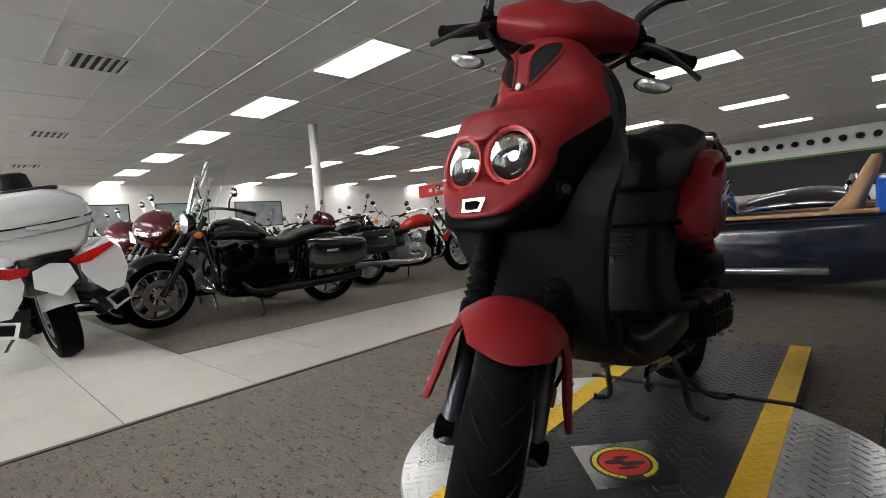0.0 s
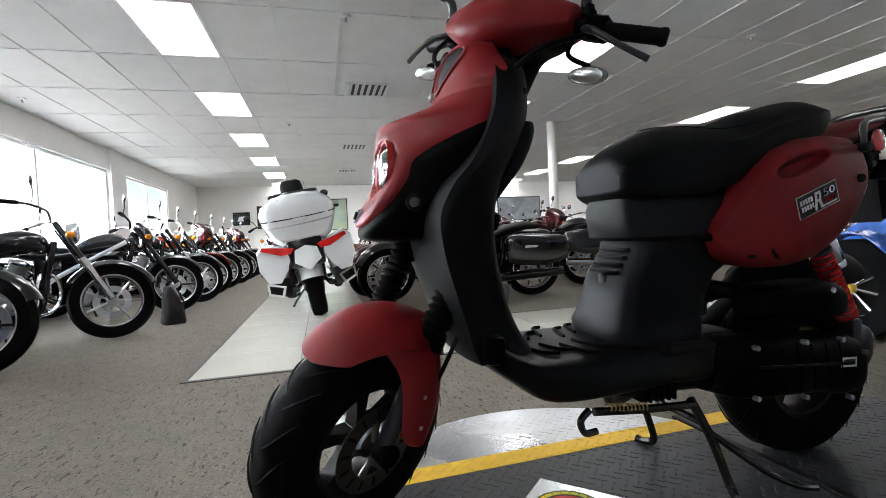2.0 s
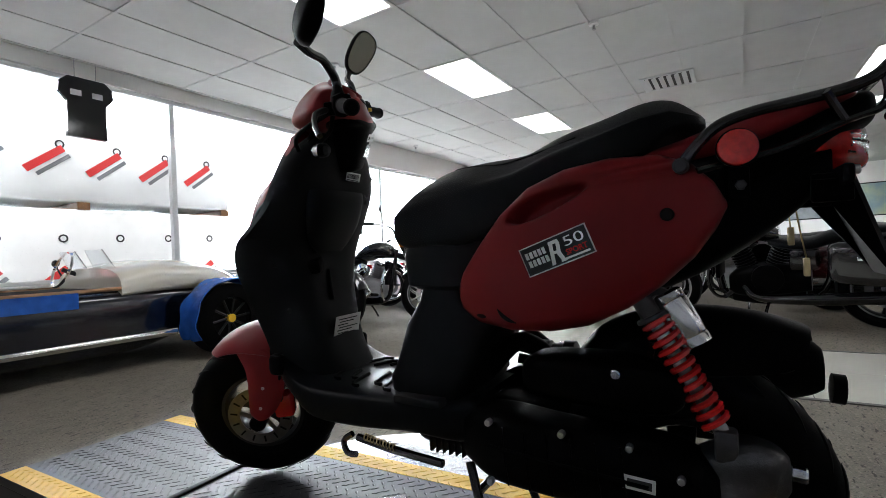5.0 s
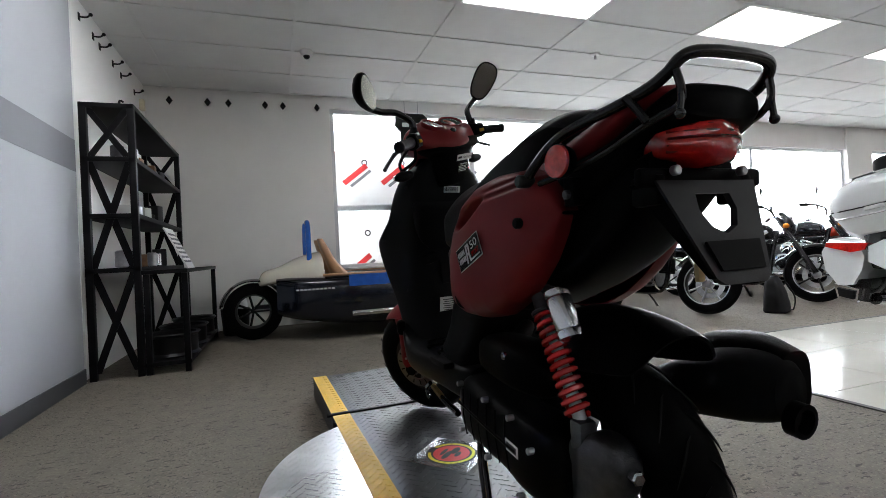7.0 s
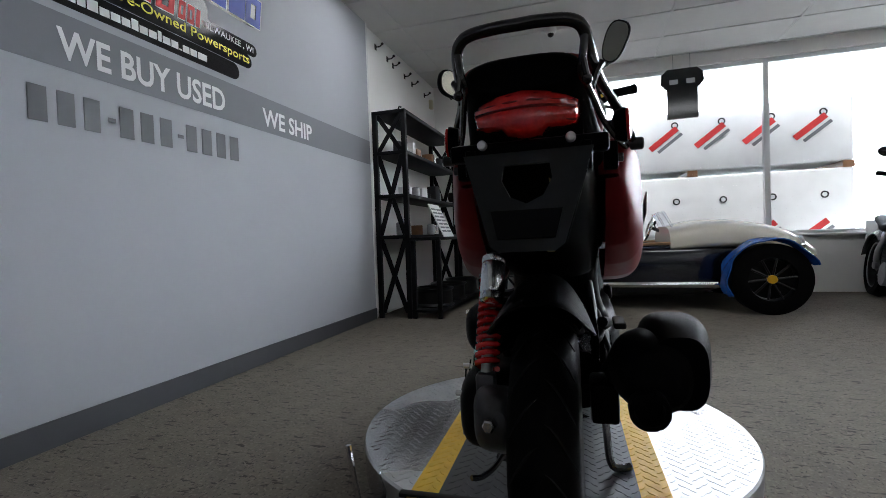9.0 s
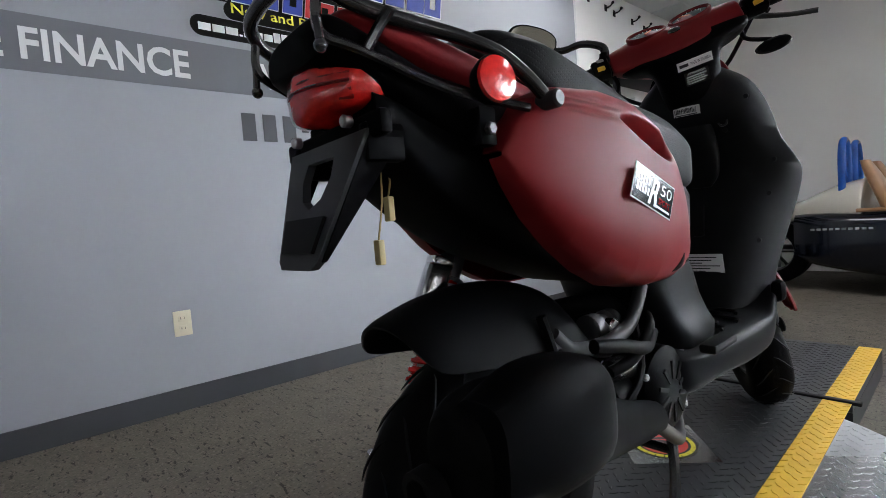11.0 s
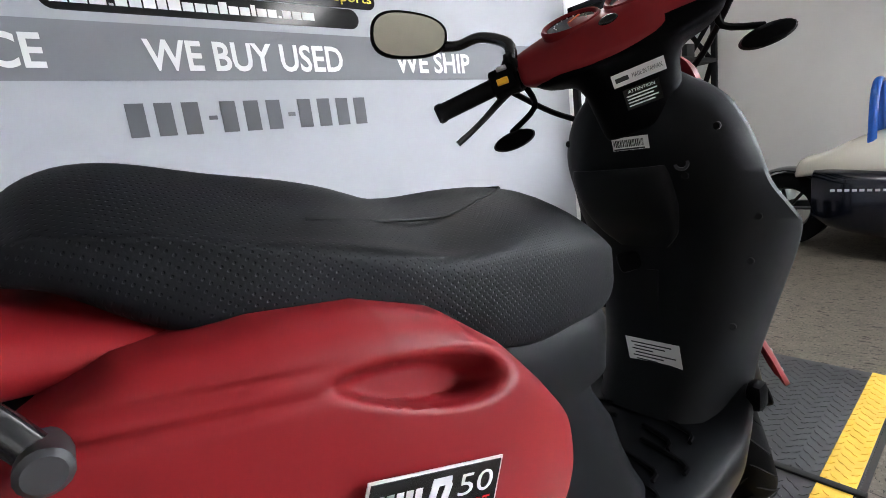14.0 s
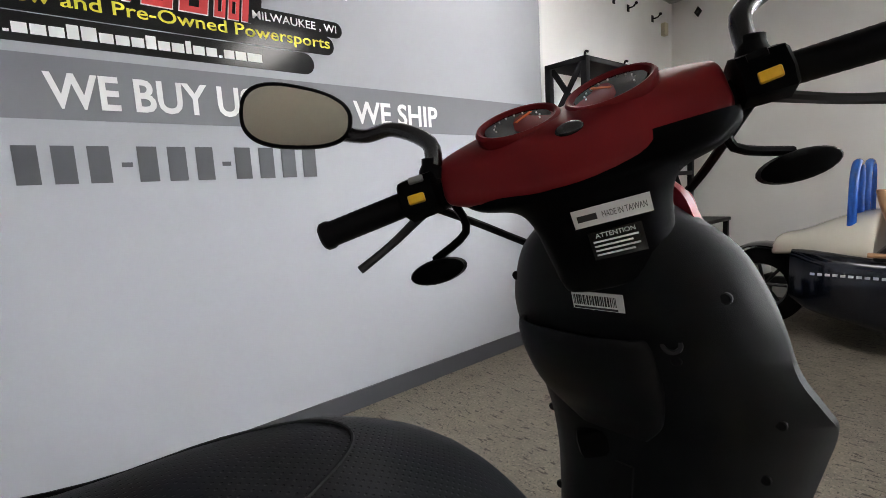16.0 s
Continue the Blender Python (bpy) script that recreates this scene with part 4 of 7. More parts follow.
RED = [(.676, .596, .578, .05, 2.4), (.685, .597, .560, .085, 2.5), (.717, .582, .530, .120, 2.7), (.745, .566, .508, .136, 2.8), (.78, .553, .472, .150, 2.8), (.81, .550, .445, .158, 2.7), (.84, .548, .393, .172, 2.5),
       (.86, .546, .350, .177, 2.4), (.885, .543, .330, .175, 2.2), (.898, .537, .322, .173, 2.1), (.908, .518, .317, .171, 2.0), (.925, .470, .310, .169, 1.9), (.945, .425, .303, .163, 1.9), (.96, .410, .298, .158, 1.9),
       (.985, .405, .289, .158, 1.9), (1.03, .393, .292, .122, 2.0), (1.063, .379, .296, .098, 2.1), (1.085, .358, .296, .066, 2.1), (1.096, .336, .300, .036, 2.0)]
nose = sp("front_cowl", loft([half_ring(*r, n=41) for r in spline(RED, 4)]), M_red, "matte red front cowl with a headlight pair", smooth=50)
for vv in nose.data.vertices:
    if vv.co.y > .5 and (abs(vv.co.x) - .064) ** 2 + (vv.co.z - .80) ** 2 < .056 ** 2:
        vv.co.y -= .06
BLK = [(.642, .56, .40, .085), (.648, .585, .39, .115), (.662, .591, .38, .135), (.685, .582, .37, .150), (.717, .560, .37, .164), (.77, .53, .37, .176), (.81, .515, .36, .184), (.85, .45, .345, .186), (.89, .36, .32, .172), (.93, .325, .295, .152),
       (.98, .31, .275, .128), (1.03, .29, .26, .108), (1.06, .285, .255, .09)]
apron = sp("front_apron", loft([half_ring(*r, e=3.6, n=41) for r in spline(BLK, 4)]), M_black, "black plastic apron below the cowl", smooth=50)
for s in (-1, 1):
    part("reflector_boss", cyl((s * .140, .487, .720), (s * .160, .494, .720), .019, 20), M_rubber, apron)
    part("side_reflector", cyl((s * .158, .492, .720), (s * .164, .495, .720), .010, 16), M_dark, apron, "small clear round side reflector")
    for k in range(4):
        part("vent_slat", tube([(s * .152, .470 - .026 * k, .758 + .020 * k), (s * .166, .415 - .022 * k, .782 + .019 * k)], .0045, 6, 1), M_groove, apron)
for s in (-1, 1):
    c = Vector((s * .064, .532, .80))
    out = Vector((s * .07, 1, .10)).normalized()
    q = Matrix.Translation(c) @ out.to_track_quat("X", "Z").to_matrix().to_4x4()
    hl = part("headlight", turned([(-.03, .050), (.004, .0635), (.012, .061), (.010, .054), (-.004, .052)], 40, "X", m=q, caps=False), M_redrim, nose, "round headlight with a clear lens")
    part("reflector_bowl", turned([(-.03, .012), (-.028, .026), (-.018, .042), (-.002, .0525)], 40, "X", m=q, caps=False), M_bowl, hl, "bright chrome reflector bowl")
    part("bulb", moved(ball((0, 0, 0), .014, .010, .010), q @ Matrix.Translation((-.014, 0, 0))), M_bulb, hl, "lit headlight bulb")
    part("lens", turned([(.000, .0525), (.008, .046), (.014, .030), (.0165, .001)], 40, "X", m=q), M_glass, hl, "clear lens")
    part("bezel", turned([(.0, .0525), (.003, .054), (.003, .051), (.0, .050), (.0, .0525)], 40, "X", m=q), M_redrim, hl)
skin = BVHTree.FromPolygons([v.co for v in nose.data.vertices], [p.vertices for p in nose.data.polygons])


def on_cowl(x, z, lift):
    """The point of the cowl's face at x and z, lifted off it."""
    p, n = skin.ray_cast(Vector((x, 1, z)), Vector((0, -1, 0)))[:2]
    return p + n * lift


# black patches paint the openings' shade on both sides of the neck's middle rib, with a red lip
for s in (-1, 1):
    rim = [Vector((s * a, 0, z)) for a, z in ((.019, .972), (.018, 1.008), (.022, 1.040), (.042, 1.060), (.070, 1.062), (.082, 1.048), (.074, 1.020), (.054, .994), (.032, .974))]
    mid = sum(rim, Vector()) / len(rim)
    rings = [[on_cowl(mid.x + (p.x - mid.x) * f, mid.z + (p.z - mid.z) * f, d) for p in rim] for f, d in ((1.0, -.002), (.97, .0025), (.6, .0028), (.2, .003))]
    sc = part("air_scoop", loft(rings), M_groove, nose, "black patch for the shaded air scoop")
    part("lip", tube([on_cowl(p.x, p.z, .001) for p in rim + rim[:1]], .0042, 8, 3), M_red, sc, "rounded red lip")
part("badge_plate", slab([(-.030, .586, .716), (.030, .586, .716), (.024, .600, .688), (-.024, .600, .688)], .004), M_chrome, nose, "small silver badge plate")
part("badge_mark", slab([(-.016, .5945, .711), (.018, .5945, .711), (.016, .6005, .695), (-.014, .6005, .695)], .004), M_black, nose)
part("cowl_screw", cyl((0, .400, .970), (0, .417, .973), .009, 14), M_metal, nose)
part("top_badge", moved(ball((0, 0, 0), .022, .012, .006), pose(0, .379, 1.064, -65)), M_black, nose, "small dark oval badge")


# the front of the cowl leans a little to one side
for ob in (nose, apron, *nose.children_recursive, *apron.children_recursive):
    for vv in ob.data.vertices:
        vv.co.x -= .028 * min(1, max(0, (vv.co.x - .06) / .1)) * min(1, max(0, (vv.co.z - .76) / .08))
        vv.co += Vector((.026 * min(1, max(0, (vv.co.y - .36) / .14)), 0, .022))


# leg shield
def shield_ring(z, w, ye, bulge, deep, n=15):
    rear = [Vector((w * v, ye - bulge * (1 - abs(v) ** 4), z)) for v in np.linspace(-1, 1, n)]
    front = [Vector((w * v * (.97 - 1.2 * (deep - .045)), ye + deep + .01 * (1 - v * v) - .2 * deep * abs(v) ** 3, z)) for v in np.linspace(1, -1, n)]
    return rear + front


SH = [(1.085, .060, .262, .050, .045), (1.06, .100, .270, .060, .045), (1.02, .150, .278, .066, .045), (.97, .178, .288, .072, .045), (.92, .193, .303, .080, .042), (.86, .202, .335, .086, .036), (.81, .220, .375, .095, .030), (.77, .227, .415, .119, .026),
      (.71, .213, .440, .137, .026), (.64, .195, .430, .131, .026), (.57, .179, .408, .123, .026), (.50, .165, .384, .120, .026), (.44, .158, .366, .130, .026), (.40, .154, .348, .140, .026)]
shield = sp("leg_shield", loft([shield_ring(*r) for r in spline(SH, 4)]), M_shield, "black plastic leg shield with an open pocket", smooth=50)
pk = [(.742, -.012, .292, .050, .02, .004), (.768, -.016, .284, .076, .03, .012), (.795, -.020, .272, .090, .03, .022), (.822, -.023, .262, .098, .03, .032), (.86, -.026, .252, .103, .034, .042), (.895, -.028, .247, .105, .036, .048), (.912, -.028, .245, .103, .034, .044)]
rows = [ring_z(*r, e=2.5, n=32) for r in spline(pk, 3)]
inner = [[Vector((p.x * .93 - .002, .232 + (p.y - .232) * .9, p.z)) for p in r] for r in rows[::-1][:8]]
part("pocket", loft(rows + inner), M_shield, shield, "open storage pocket", smooth=50)
part("centre_rib", slab([(-.014, .285, .60), (.014, .285, .60), (.014, .298, .69), (-.014, .298, .69)], .006), M_groove, shield)
for x, z in ((-.15, .97), (.15, .97), (.185, .80), (.165, .71), (-.165, .71), (.14, .58), (-.14, .58), (.1, .89), (.06, .86)):
    f = np.interp(z, [r[0] for r in SH[::-1]], range(len(SH)))
    w, ye, bu = (np.interp(z, [r[0] for r in SH[::-1]], [r[k] for r in SH[::-1]]) for k in (1, 2, 3))
    y = ye - bu * (1 - abs(x / w) ** 4)
    part("screw", cyl((x, y + .004, z), (x, y - .003, z), .007, 12), M_groove, shield)
part("ignition", turned([(0, .013), (.005, .013), (.005, .008), (.001, .007)], 24, "X", m=Matrix.Translation((.098, .236, .912)) @ Vector((.1, -1, .1)).to_track_quat("X", "Z").to_matrix().to_4x4()), M_dark, shield, "round ignition lock")


def sticker(name, m, w, h, material, label, bars=(), texts=(), ink=None, parent=None):
    """A flat label in its own XY plane, with printed bars (x, y, w, h) and texts (string, x, y, w, h)."""
    st = part(name, moved(box(-w / 2, w / 2, -h / 2, h / 2, -.0006, .0006, .0), m), material, parent or scooter, label, False)
    if bars:
        bm = bmesh.new()
        for x, y, bw, bh in bars:
            box(x, x + bw, y, y + bh, .0007, .0011, bm=bm)
        part("print", moved(bm, m), ink or M_ink, st, "", False)
    for t, x, y, tw, th in texts:
        part("lettering", moved(moved(fit_text(t, tw, th, .0012), Matrix.Translation((x, y, 0))), m), ink or M_ink, st, "", False)
    return st


RT = lambda x, y, z, tilt, yaw=0, roll=0: pose(x, y, z) @ pose(0, 0, 0, 0, 0, yaw) @ pose(0, 0, 0, 90 - tilt, 0, 0) @ pose(0, 0, 0, 0, 0, roll)
lines = [(-.045 + .006 * (i % 2), .020 - .0085 * i, .085 - .02 * (i % 3), .003) for i in range(6)]
sticker("information_label", RT(.0145, .2585, .519, -13, 2), .113, .064, M_paper, "silver printed information label", lines, parent=shield)
random.seed(3)
code, x = [], -.032
while x < .026:
    bw = random.choice((.0008, .0014, .0022))
    code.append((x, -.006, bw, .014))
    x += bw + random.choice((.0008, .0014))
code.append((-.032, -.0115, .058, .003))
sticker("barcode_label", RT(.016, .2105, .958, -16, 6), .068, .025, M_paper, "white barcode label", code, parent=shield)

# floor board with raised ribs
fb = [(.376, 0, .447, .13, .02, .02), (.35, 0, .425, .168, .03, .035), (.28, 0, .385, .185, .025, .048), (.21, 0, .352, .192, .044, .052), (.06, 0, .348, .192, .05, .05), (-.08, 0, .352, .185, .048, .045), (-.2, 0, .355, .165, .045, .06), (-.24, 0, .36, .14, .04, .05)]
board = sp("floorboard", along_y(fb, 4, 5.0, 40), M_satin, "black ribbed plastic floorboard", smooth=45)
for s in (-1, 1):
    for y0, x0, x1 in ((.20, .05, .11), (.155, .03, .09), (.11, .05, .14), (.06, .02, .11), (.01, .05, .14), (-.04, .05, .12)):
        part("rib", tube([(s * x0, y0 + .02, .400), (s * x1, y0, .400), (s * (x1 + .012), y0 - .028, .400)], .0045, 6, 3), M_black, board)
    part("front_kick", box(s * .158, s * .192, .325, .374, .405, .466, .016), M_black, board)
    part("peg_recess", box(s * .165, s * .2, -.185, -.06, .388, .408, .006), M_groove, board)

# body under the seat
ub = [(0.385, 0, -0.14, 0.15, 0.147, 0.07), (0.425, 0, -0.14, 0.152, 0.152, 0.08), (0.45, 0, -0.14, 0.14, 0.142, 0.09), (0.49, 0, -0.15, 0.128, 0.141, 0.1), (0.55, 0, -0.17, 0.122, 0.144, 0.12), (0.61, 0, -0.2, 0.118, 0.134, 0.2), (0.64, 0, -0.22, 0.12, 0.146, 0.26), (0.65, 0, -0.23, 0.134, 0.19, 0.3), (0.72, 0, -0.26, 0.136, 0.232, 0.32), (0.765, 0, -0.27, 0.118, 0.231, 0.3)]
body = sp("seat_base", loft([ring_z(*k, 4.6, 44) for k in ub]), M_satin, "black plastic body under the seat", smooth=38)
part("panel_line", tube([(-.119, -.132, .640), (-.112, -.124, .640), (-.070, -.080, .640), (.070, -.080, .640), (.112, -.124, .640), (.119, -.132, .640)], .0022, 5, 1), M_groove, body)
for k in range(4):
    part("grille_slat", box(-.055, .055, -.073 + .012 * k, -.058 + .012 * k, .615 - .018 * k, .622 - .018 * k, .002), M_groove, body)
part("filler_cap", cyl((0, -.036, .545), (0, -.020, .543), .016, 18), M_dark, body, "seat lock")

# seat
st = [(-.014, 0, .80, .080, .02, .03), (-.020, 0, .81, .108, .045, .055), (-.070, 0, .82, .128, .073, .085), (-.15, 0, .83, .138, .097, .092), (-.24, 0, .84, .145, .098, .096), (-.35, 0, .865, .154, .078, .082),
      (-.435, 0, .893, .153, .081, .082), (-.52, 0, .921, .149, .073, .078), (-.60, 0, .951, .140, .062, .062), (-.65, 0, .963, .120, .044, .036), (-.69, 0, .957, .09, .020, .018), (-.703, 0, .955, .05, .008, .008)]


def seat_ring(y, xc, zc, w, hu, hd, n=64):
    """A cushion's section: domed above, with a firm lower edge."""
    out = []
    for i in range(n):
        u = 2 * math.pi * i / n
        c, d = math.cos(u), math.sin(u)
        e = 3.6 if d > 0 else 9.0
        out.append(Vector((xc + w * sup(c, e), y, zc + (hu if d > 0 else hd) * sup(d, e))))
    return out


seat = sp("seat", loft([seat_ring(*k) for k in spline(st, 5)]), M_seat, "black perforated vinyl two-person seat", smooth=60)
# the top falls away to both sides
for vv in seat.data.vertices:
    zc, up = (np.interp(-vv.co.y, [-k[0] for k in st], [k[q] for k in st]) for q in (2, 4))
    vv.co.z -= .036 * min(1, max(0, (vv.co.z - zc) / up)) * min(1.3, (vv.co.x / .12) ** 2)
tree = BVHTree.FromPolygons([v.co for v in seat.data.vertices], [p.vertices for p in seat.data.polygons])
for pts in (((.118, -.48), (.108, -.40), (.092, -.31), (.066, -.225), (.034, -.165), (0, -.148), (-.034, -.165), (-.066, -.225), (-.092, -.31), (-.108, -.40), (-.118, -.48)),):
    path = []
    for x, y in pts:
        hit = tree.ray_cast(Vector((x, y, 1.3)), Vector((0, 0, -1)))[0]
        if hit:
            path.append(hit + Vector((0, 0, .0008)))
    part("seam", tube(path, .0018, 6, 4), M_groove, seat, "stitched seam")

# red side panels with a scooped grip
YT = [(-.226, .655), (-.245, .69), (-.30, .757), (-.345, .808), (-.40, .852), (-.47, .879), (-.55, .890), (-.63, .887), (-.68, .868), (-.715, .83), (-.732, .795)]
YB = [(-.226, .632), (-.24, .600), (-.28, .575), (-.35, .563), (-.43, .564), (-.50, .578), (-.57, .612), (-.63, .655), (-.68, .702), (-.715, .750), (-.732, .785)]
for s in (-1, 1):
    rows = []
    for y in np.linspace(-.226, -.732, 170):
        zt = np.interp(-y, [-p[0] for p in YT], [p[1] for p in YT])
        zb = np.interp(-y, [-p[0] for p in YB], [p[1] for p in YB])
        f = (y + .226) / (-.506)
        full = .152 + .070 * math.sin(math.pi * min(1, f ** .75)) ** .6
        row = []
        for v in np.linspace(-1, 1, 121):
            z = (zt + zb) / 2 + (zt - zb) / 2 * math.sin(v * math.pi / 2)
            x = .128 + (full - .128) * max(0, 1 - abs(v) ** (3.2 if v < 0 else 5.5)) ** .75
            if v > 0:
                x -= .012 * v * v
            dy, dz = y + .443, z - .815
            u, w = dy * .946 - dz * .324, dy * .324 + dz * .946
            q = (u / .074) ** 2 + (w / (.017 + .004 * max(-1, min(1, u / .074)))) ** 2
            dip = .054 * (.70 + .30 * max(-1, min(1, u / .074))) / (1 + q ** 7)
            x, z = x - dip, z - dip * .35
            for gy, gz in ((-.60, .862), (-.60, .846)):
                g = ((y - gy) / .07) ** 2 + ((z - gz - (gy - y) * .12) / .004) ** 2
                x -= .004 / (1 + g ** 2)
            row.append(Vector((s * x, y, z)))
        rows.append(row)
    pn = sp("side_panel", shell(rows, .004), M_red, "matte red side panel with a scooped grip", smooth=50)
    hull = BVHTree.FromPolygons([v.co for v in pn.data.vertices], [p.vertices for p in pn.data.polygons])
    slit = [hull.ray_cast(Vector((s * .5, y, z)), Vector((-s, 0, 0)))[0] for y, z in ((-.372, .586), (-.358, .592), (-.345, .602), (-.336, .614))]
    if all(slit):
        part("slot", tube(slit, [.001, .0045, .0045, .001], 8, 3), M_groove, pn, "dark slot")
    for y, z, ry, rz in ((-.30, .598, .020, .008), (-.375, .588, .024, .007)):
        part("slot", ball((s * .190, y, z), .012, ry, rz), M_groove, pn)
    if s < 0:
        part("screw_hole", cyl((s * .180, -.645, .778), (s * .203, -.645, .778), .011, 14), M_groove, pn)
    # badge
    nx = s * .2245
    m = Matrix.Translation((nx, -.463, .724)) @ Matrix(((0, 0, s), (s, 0, 0), (0, 1, 0))).to_4x4() @ pose(0, 0, 0, 0, 0, s * -20) @ pose(0, 0, 0, 4, 0, 0) @ Matrix.Diagonal((1.18, 1.06, 1, 1))
    bars = [(-.049 + .0072 * i + .001 * r, .0035 - .0150 * r, .0052, .0115) for r in (0, 1) for i in range(5)]
    bars += [(.012, -.020, .037, .0035)]
    bd = sticker("panel_badge", m, .108, .048, M_inkgloss, "black and silver model badge", bars, [("50", .016, .001, .032, .017)], M_silver, pn)
    mark = bmesh.new()
    for quad in (((-.0135, -.021), (-.0075, -.021), (-.0015, .013), (-.0075, .013)), ((-.008, .013), (.009, .013), (.0085, .019), (-.007, .019)), ((.004, .013), (.010, .013), (.0075, .001), (.0015, .001)), ((-.005, .001), (.0075, .001), (.0065, -.004), (-.006, -.004)), ((-.0005, -.004), (.0065, -.004), (.0095, -.0165), (.003, -.0165)), ((.003, -.0165), (.012, -.0165), (.012, -.021), (.002, -.021))):
        slab([(x, y, .0009) for x, y in quad], .0006, mark)
    part("badge_mark", moved(mark, m), M_silver, bd, "silver logo shape", False)
    part("lettering", moved(moved(fit_text("SPORT", .034, .010, .0012, .015), Matrix.Translation((.014, -.0135, 0))), m), M_redgloss, bd, "red lettering", False)
    part("badge_rim", moved(box(-.056, .056, -.026, .026, -.0014, -.0002, .0), m), M_silver, bd, "silver rim")

# tail: red spine over black
tl = [(-.60, 0, .83, .135, .05, .07), (-.70, 0, .845, .132, .05, .065), (-.80, 0, .872, .115, .04, .05), (-.88, 0, .912, .100, .038, .035), (-.925, 0, .932, .092, .033, .03), (-.938, 0, .933, .08, .026, .022)]
sp("tail_underside", along_y(tl, 4, 3.0), M_black, "black plastic tail", smooth=50)
ts = [(-.52, 0, .855, .130, .03, .03), (-.58, 0, .868, .132, .034, .03), (-.655, 0, .885, .130, .035, .03), (-.72, 0, .900, .130, .040, .04), (-.80, 0, .926, .117, .034, .030), (-.87, 0, .945, .104, .024, .020), (-.905, 0, .953, .096, .018, .010), (-.915, 0, .955, .080, .010, .006)]
sp("tail_cover", along_y(ts, 4, 2.6), M_red, "matte red tail cover", smooth=50)
LENS = [(-.088, .896), (-.07, .904), (-.04, .909), (0, .911), (.04, .909), (.07, .904), (.088, .896), (.086, .880), (.080, .864), (.060, .859), (.036, .857), (.026, .847), (0, .844), (-.026, .847), (-.036, .857), (-.060, .859), (-.080, .864), (-.086, .880)]
LENS = [(x, .880 + 1.12 * (z - .880)) for x, z in LENS]
bow = lambda x, y: y + .045 * (x / .09) ** 2 * min(1, max(0, (-.845 - y) / .07))
tlp = sp("tail_lamp", loft([[Vector((x * k, bow(x * k, y), .880 + (z - .880) * f)) for x, z in LENS] for y, k, f in ((-.845, .90, .90), (-.875, .97, .97), (-.900, 1.0, 1.0), (-.922, .995, .98), (-.932, .975, .93), (-.938, .95, .84), (-.941, .93, .68), (-.942, .92, .35), (-.942, .92, .02))]), M_redlens, "ribbed red tail lamp lens", smooth=60)
for k in range(5):
    zz = .903 - .0095 * k
    part("lens_rib", tube([(x, bow(x, -.9405 + .004 * abs(k - 2) / 2), zz) for x in (-.078, -.055, -.028, 0, .028, .055, .078)], .0026, 6, 3), M_redrib, tlp)
ph = bmesh.new()
outer = [(-.104, .822), (.104, .822), (.056, .672), (.042, .662), (-.042, .662), (-.056, .672)]
yat = lambda z: -.900 - .058 * (.822 - z) / .158
hole = [(-.036, .800), (.036, .800), (.040, .775), (.026, .748), (0, .736), (-.026, .748), (-.040, .775)]
fr = [[ph.verts.new((x, yat(z) + o, z)) for x, z in outer] for o in (-.006, .006)]
ho = [[ph.verts.new((x, yat(z) + o, z)) for x, z in hole] for o in (-.006, .006)]
for a, b in ((0, 1), (1, 2), (2, 3), (3, 4), (4, 5), (5, 0)):
    ph.faces.new((fr[0][a], fr[0][b], fr[1][b], fr[1][a]))
for i in range(7):
    ph.faces.new((ho[0][i], ho[0][(i + 1) % 7], ho[1][(i + 1) % 7], ho[1][i]))
for k in (0, 1):
    F, H = fr[k], ho[k]
    for loop in ((F[0], F[1], H[1], H[0]), (F[1], H[2], H[1]), (F[1], F[2], H[3], H[2]), (F[2], F[3], H[4], H[3]), (F[3], F[4], H[4]), (F[4], F[5], H[5], H[4]), (F[5], F[0], H[6], H[5]), (F[0], H[0], H[6])):
        ph.faces.new(loop)
plate = sp("plate_holder", ph, M_holder, "black plastic number plate holder", smooth=False)
part("cross_plate", box(-.128, .128, -.902, -.884, .812, .842, .006), M_black, plate)
part("plate_pad", slab([(-.055, yat(.725) - .008, .725), (.055, yat(.725) - .008, .725), (.044, yat(.682) - .008, .682), (-.044, yat(.682) - .008, .682)], .006), M_rubber, plate)
for s in (-1, 1):
    part("side_flange", slab([(s * .102, yat(.822), .822), (s * .056, yat(.672), .672), (s * .056, yat(.672) + .006, .672), (s * .102, yat(.822) + .05, .822)], .005), M_black, plate, "", False)
    part("holder_arm", box(s * .082, s * .102, -.905, -.85, .785, .832, .005), M_black, plate)
    part("holder_bolt", cyl((s * .070, -.905, .836), (s * .070, -.918, .836), .008, 12), M_metal, plate)
    # rear indicator
    c = Vector((s * .160, -.748, .879))
    o = Vector((s * 1, -.14, .02)).normalized()
    q = Matrix.Translation(c) @ o.to_track_quat("X", "Z").to_matrix().to_4x4()
    ind = sp("rear_indicator", turned([(-.018, .012), (-.012, .027), (.004, .0315), (.008, .0312)], 32, "X", m=q), M_black, "round rear indicator with a red lens")
    part("lens", turned([(.004, .0305), (.013, .0285), (.0165, .016), (.0175, .001)], 32, "X", m=q), M_redlens, ind, "red faceted lens")
    part("bracket", box(s * .125, s * .150, -.765, -.735, .800, .85, .003), M_black, ind)
    part("bracket_bolt", cyl((s * .150, -.752, .820), (s * .160, -.752, .820), .009, 6), M_gear, ind)

# rear rack
rack = [(.186, -.668, .856), (.172, -.69, .888), (.152, -.725, .922), (.132, -.775, .940), (.116, -.84, .950), (.106, -.90, .960), (.100, -.932, .972), (.092, -.950, .988), (.072, -.958, .997), (.03, -.961, 1.0), (0, -.961, 1.0)]
rack = rack + [(-x, y, z) for x, y, z in rack[-2::-1]]
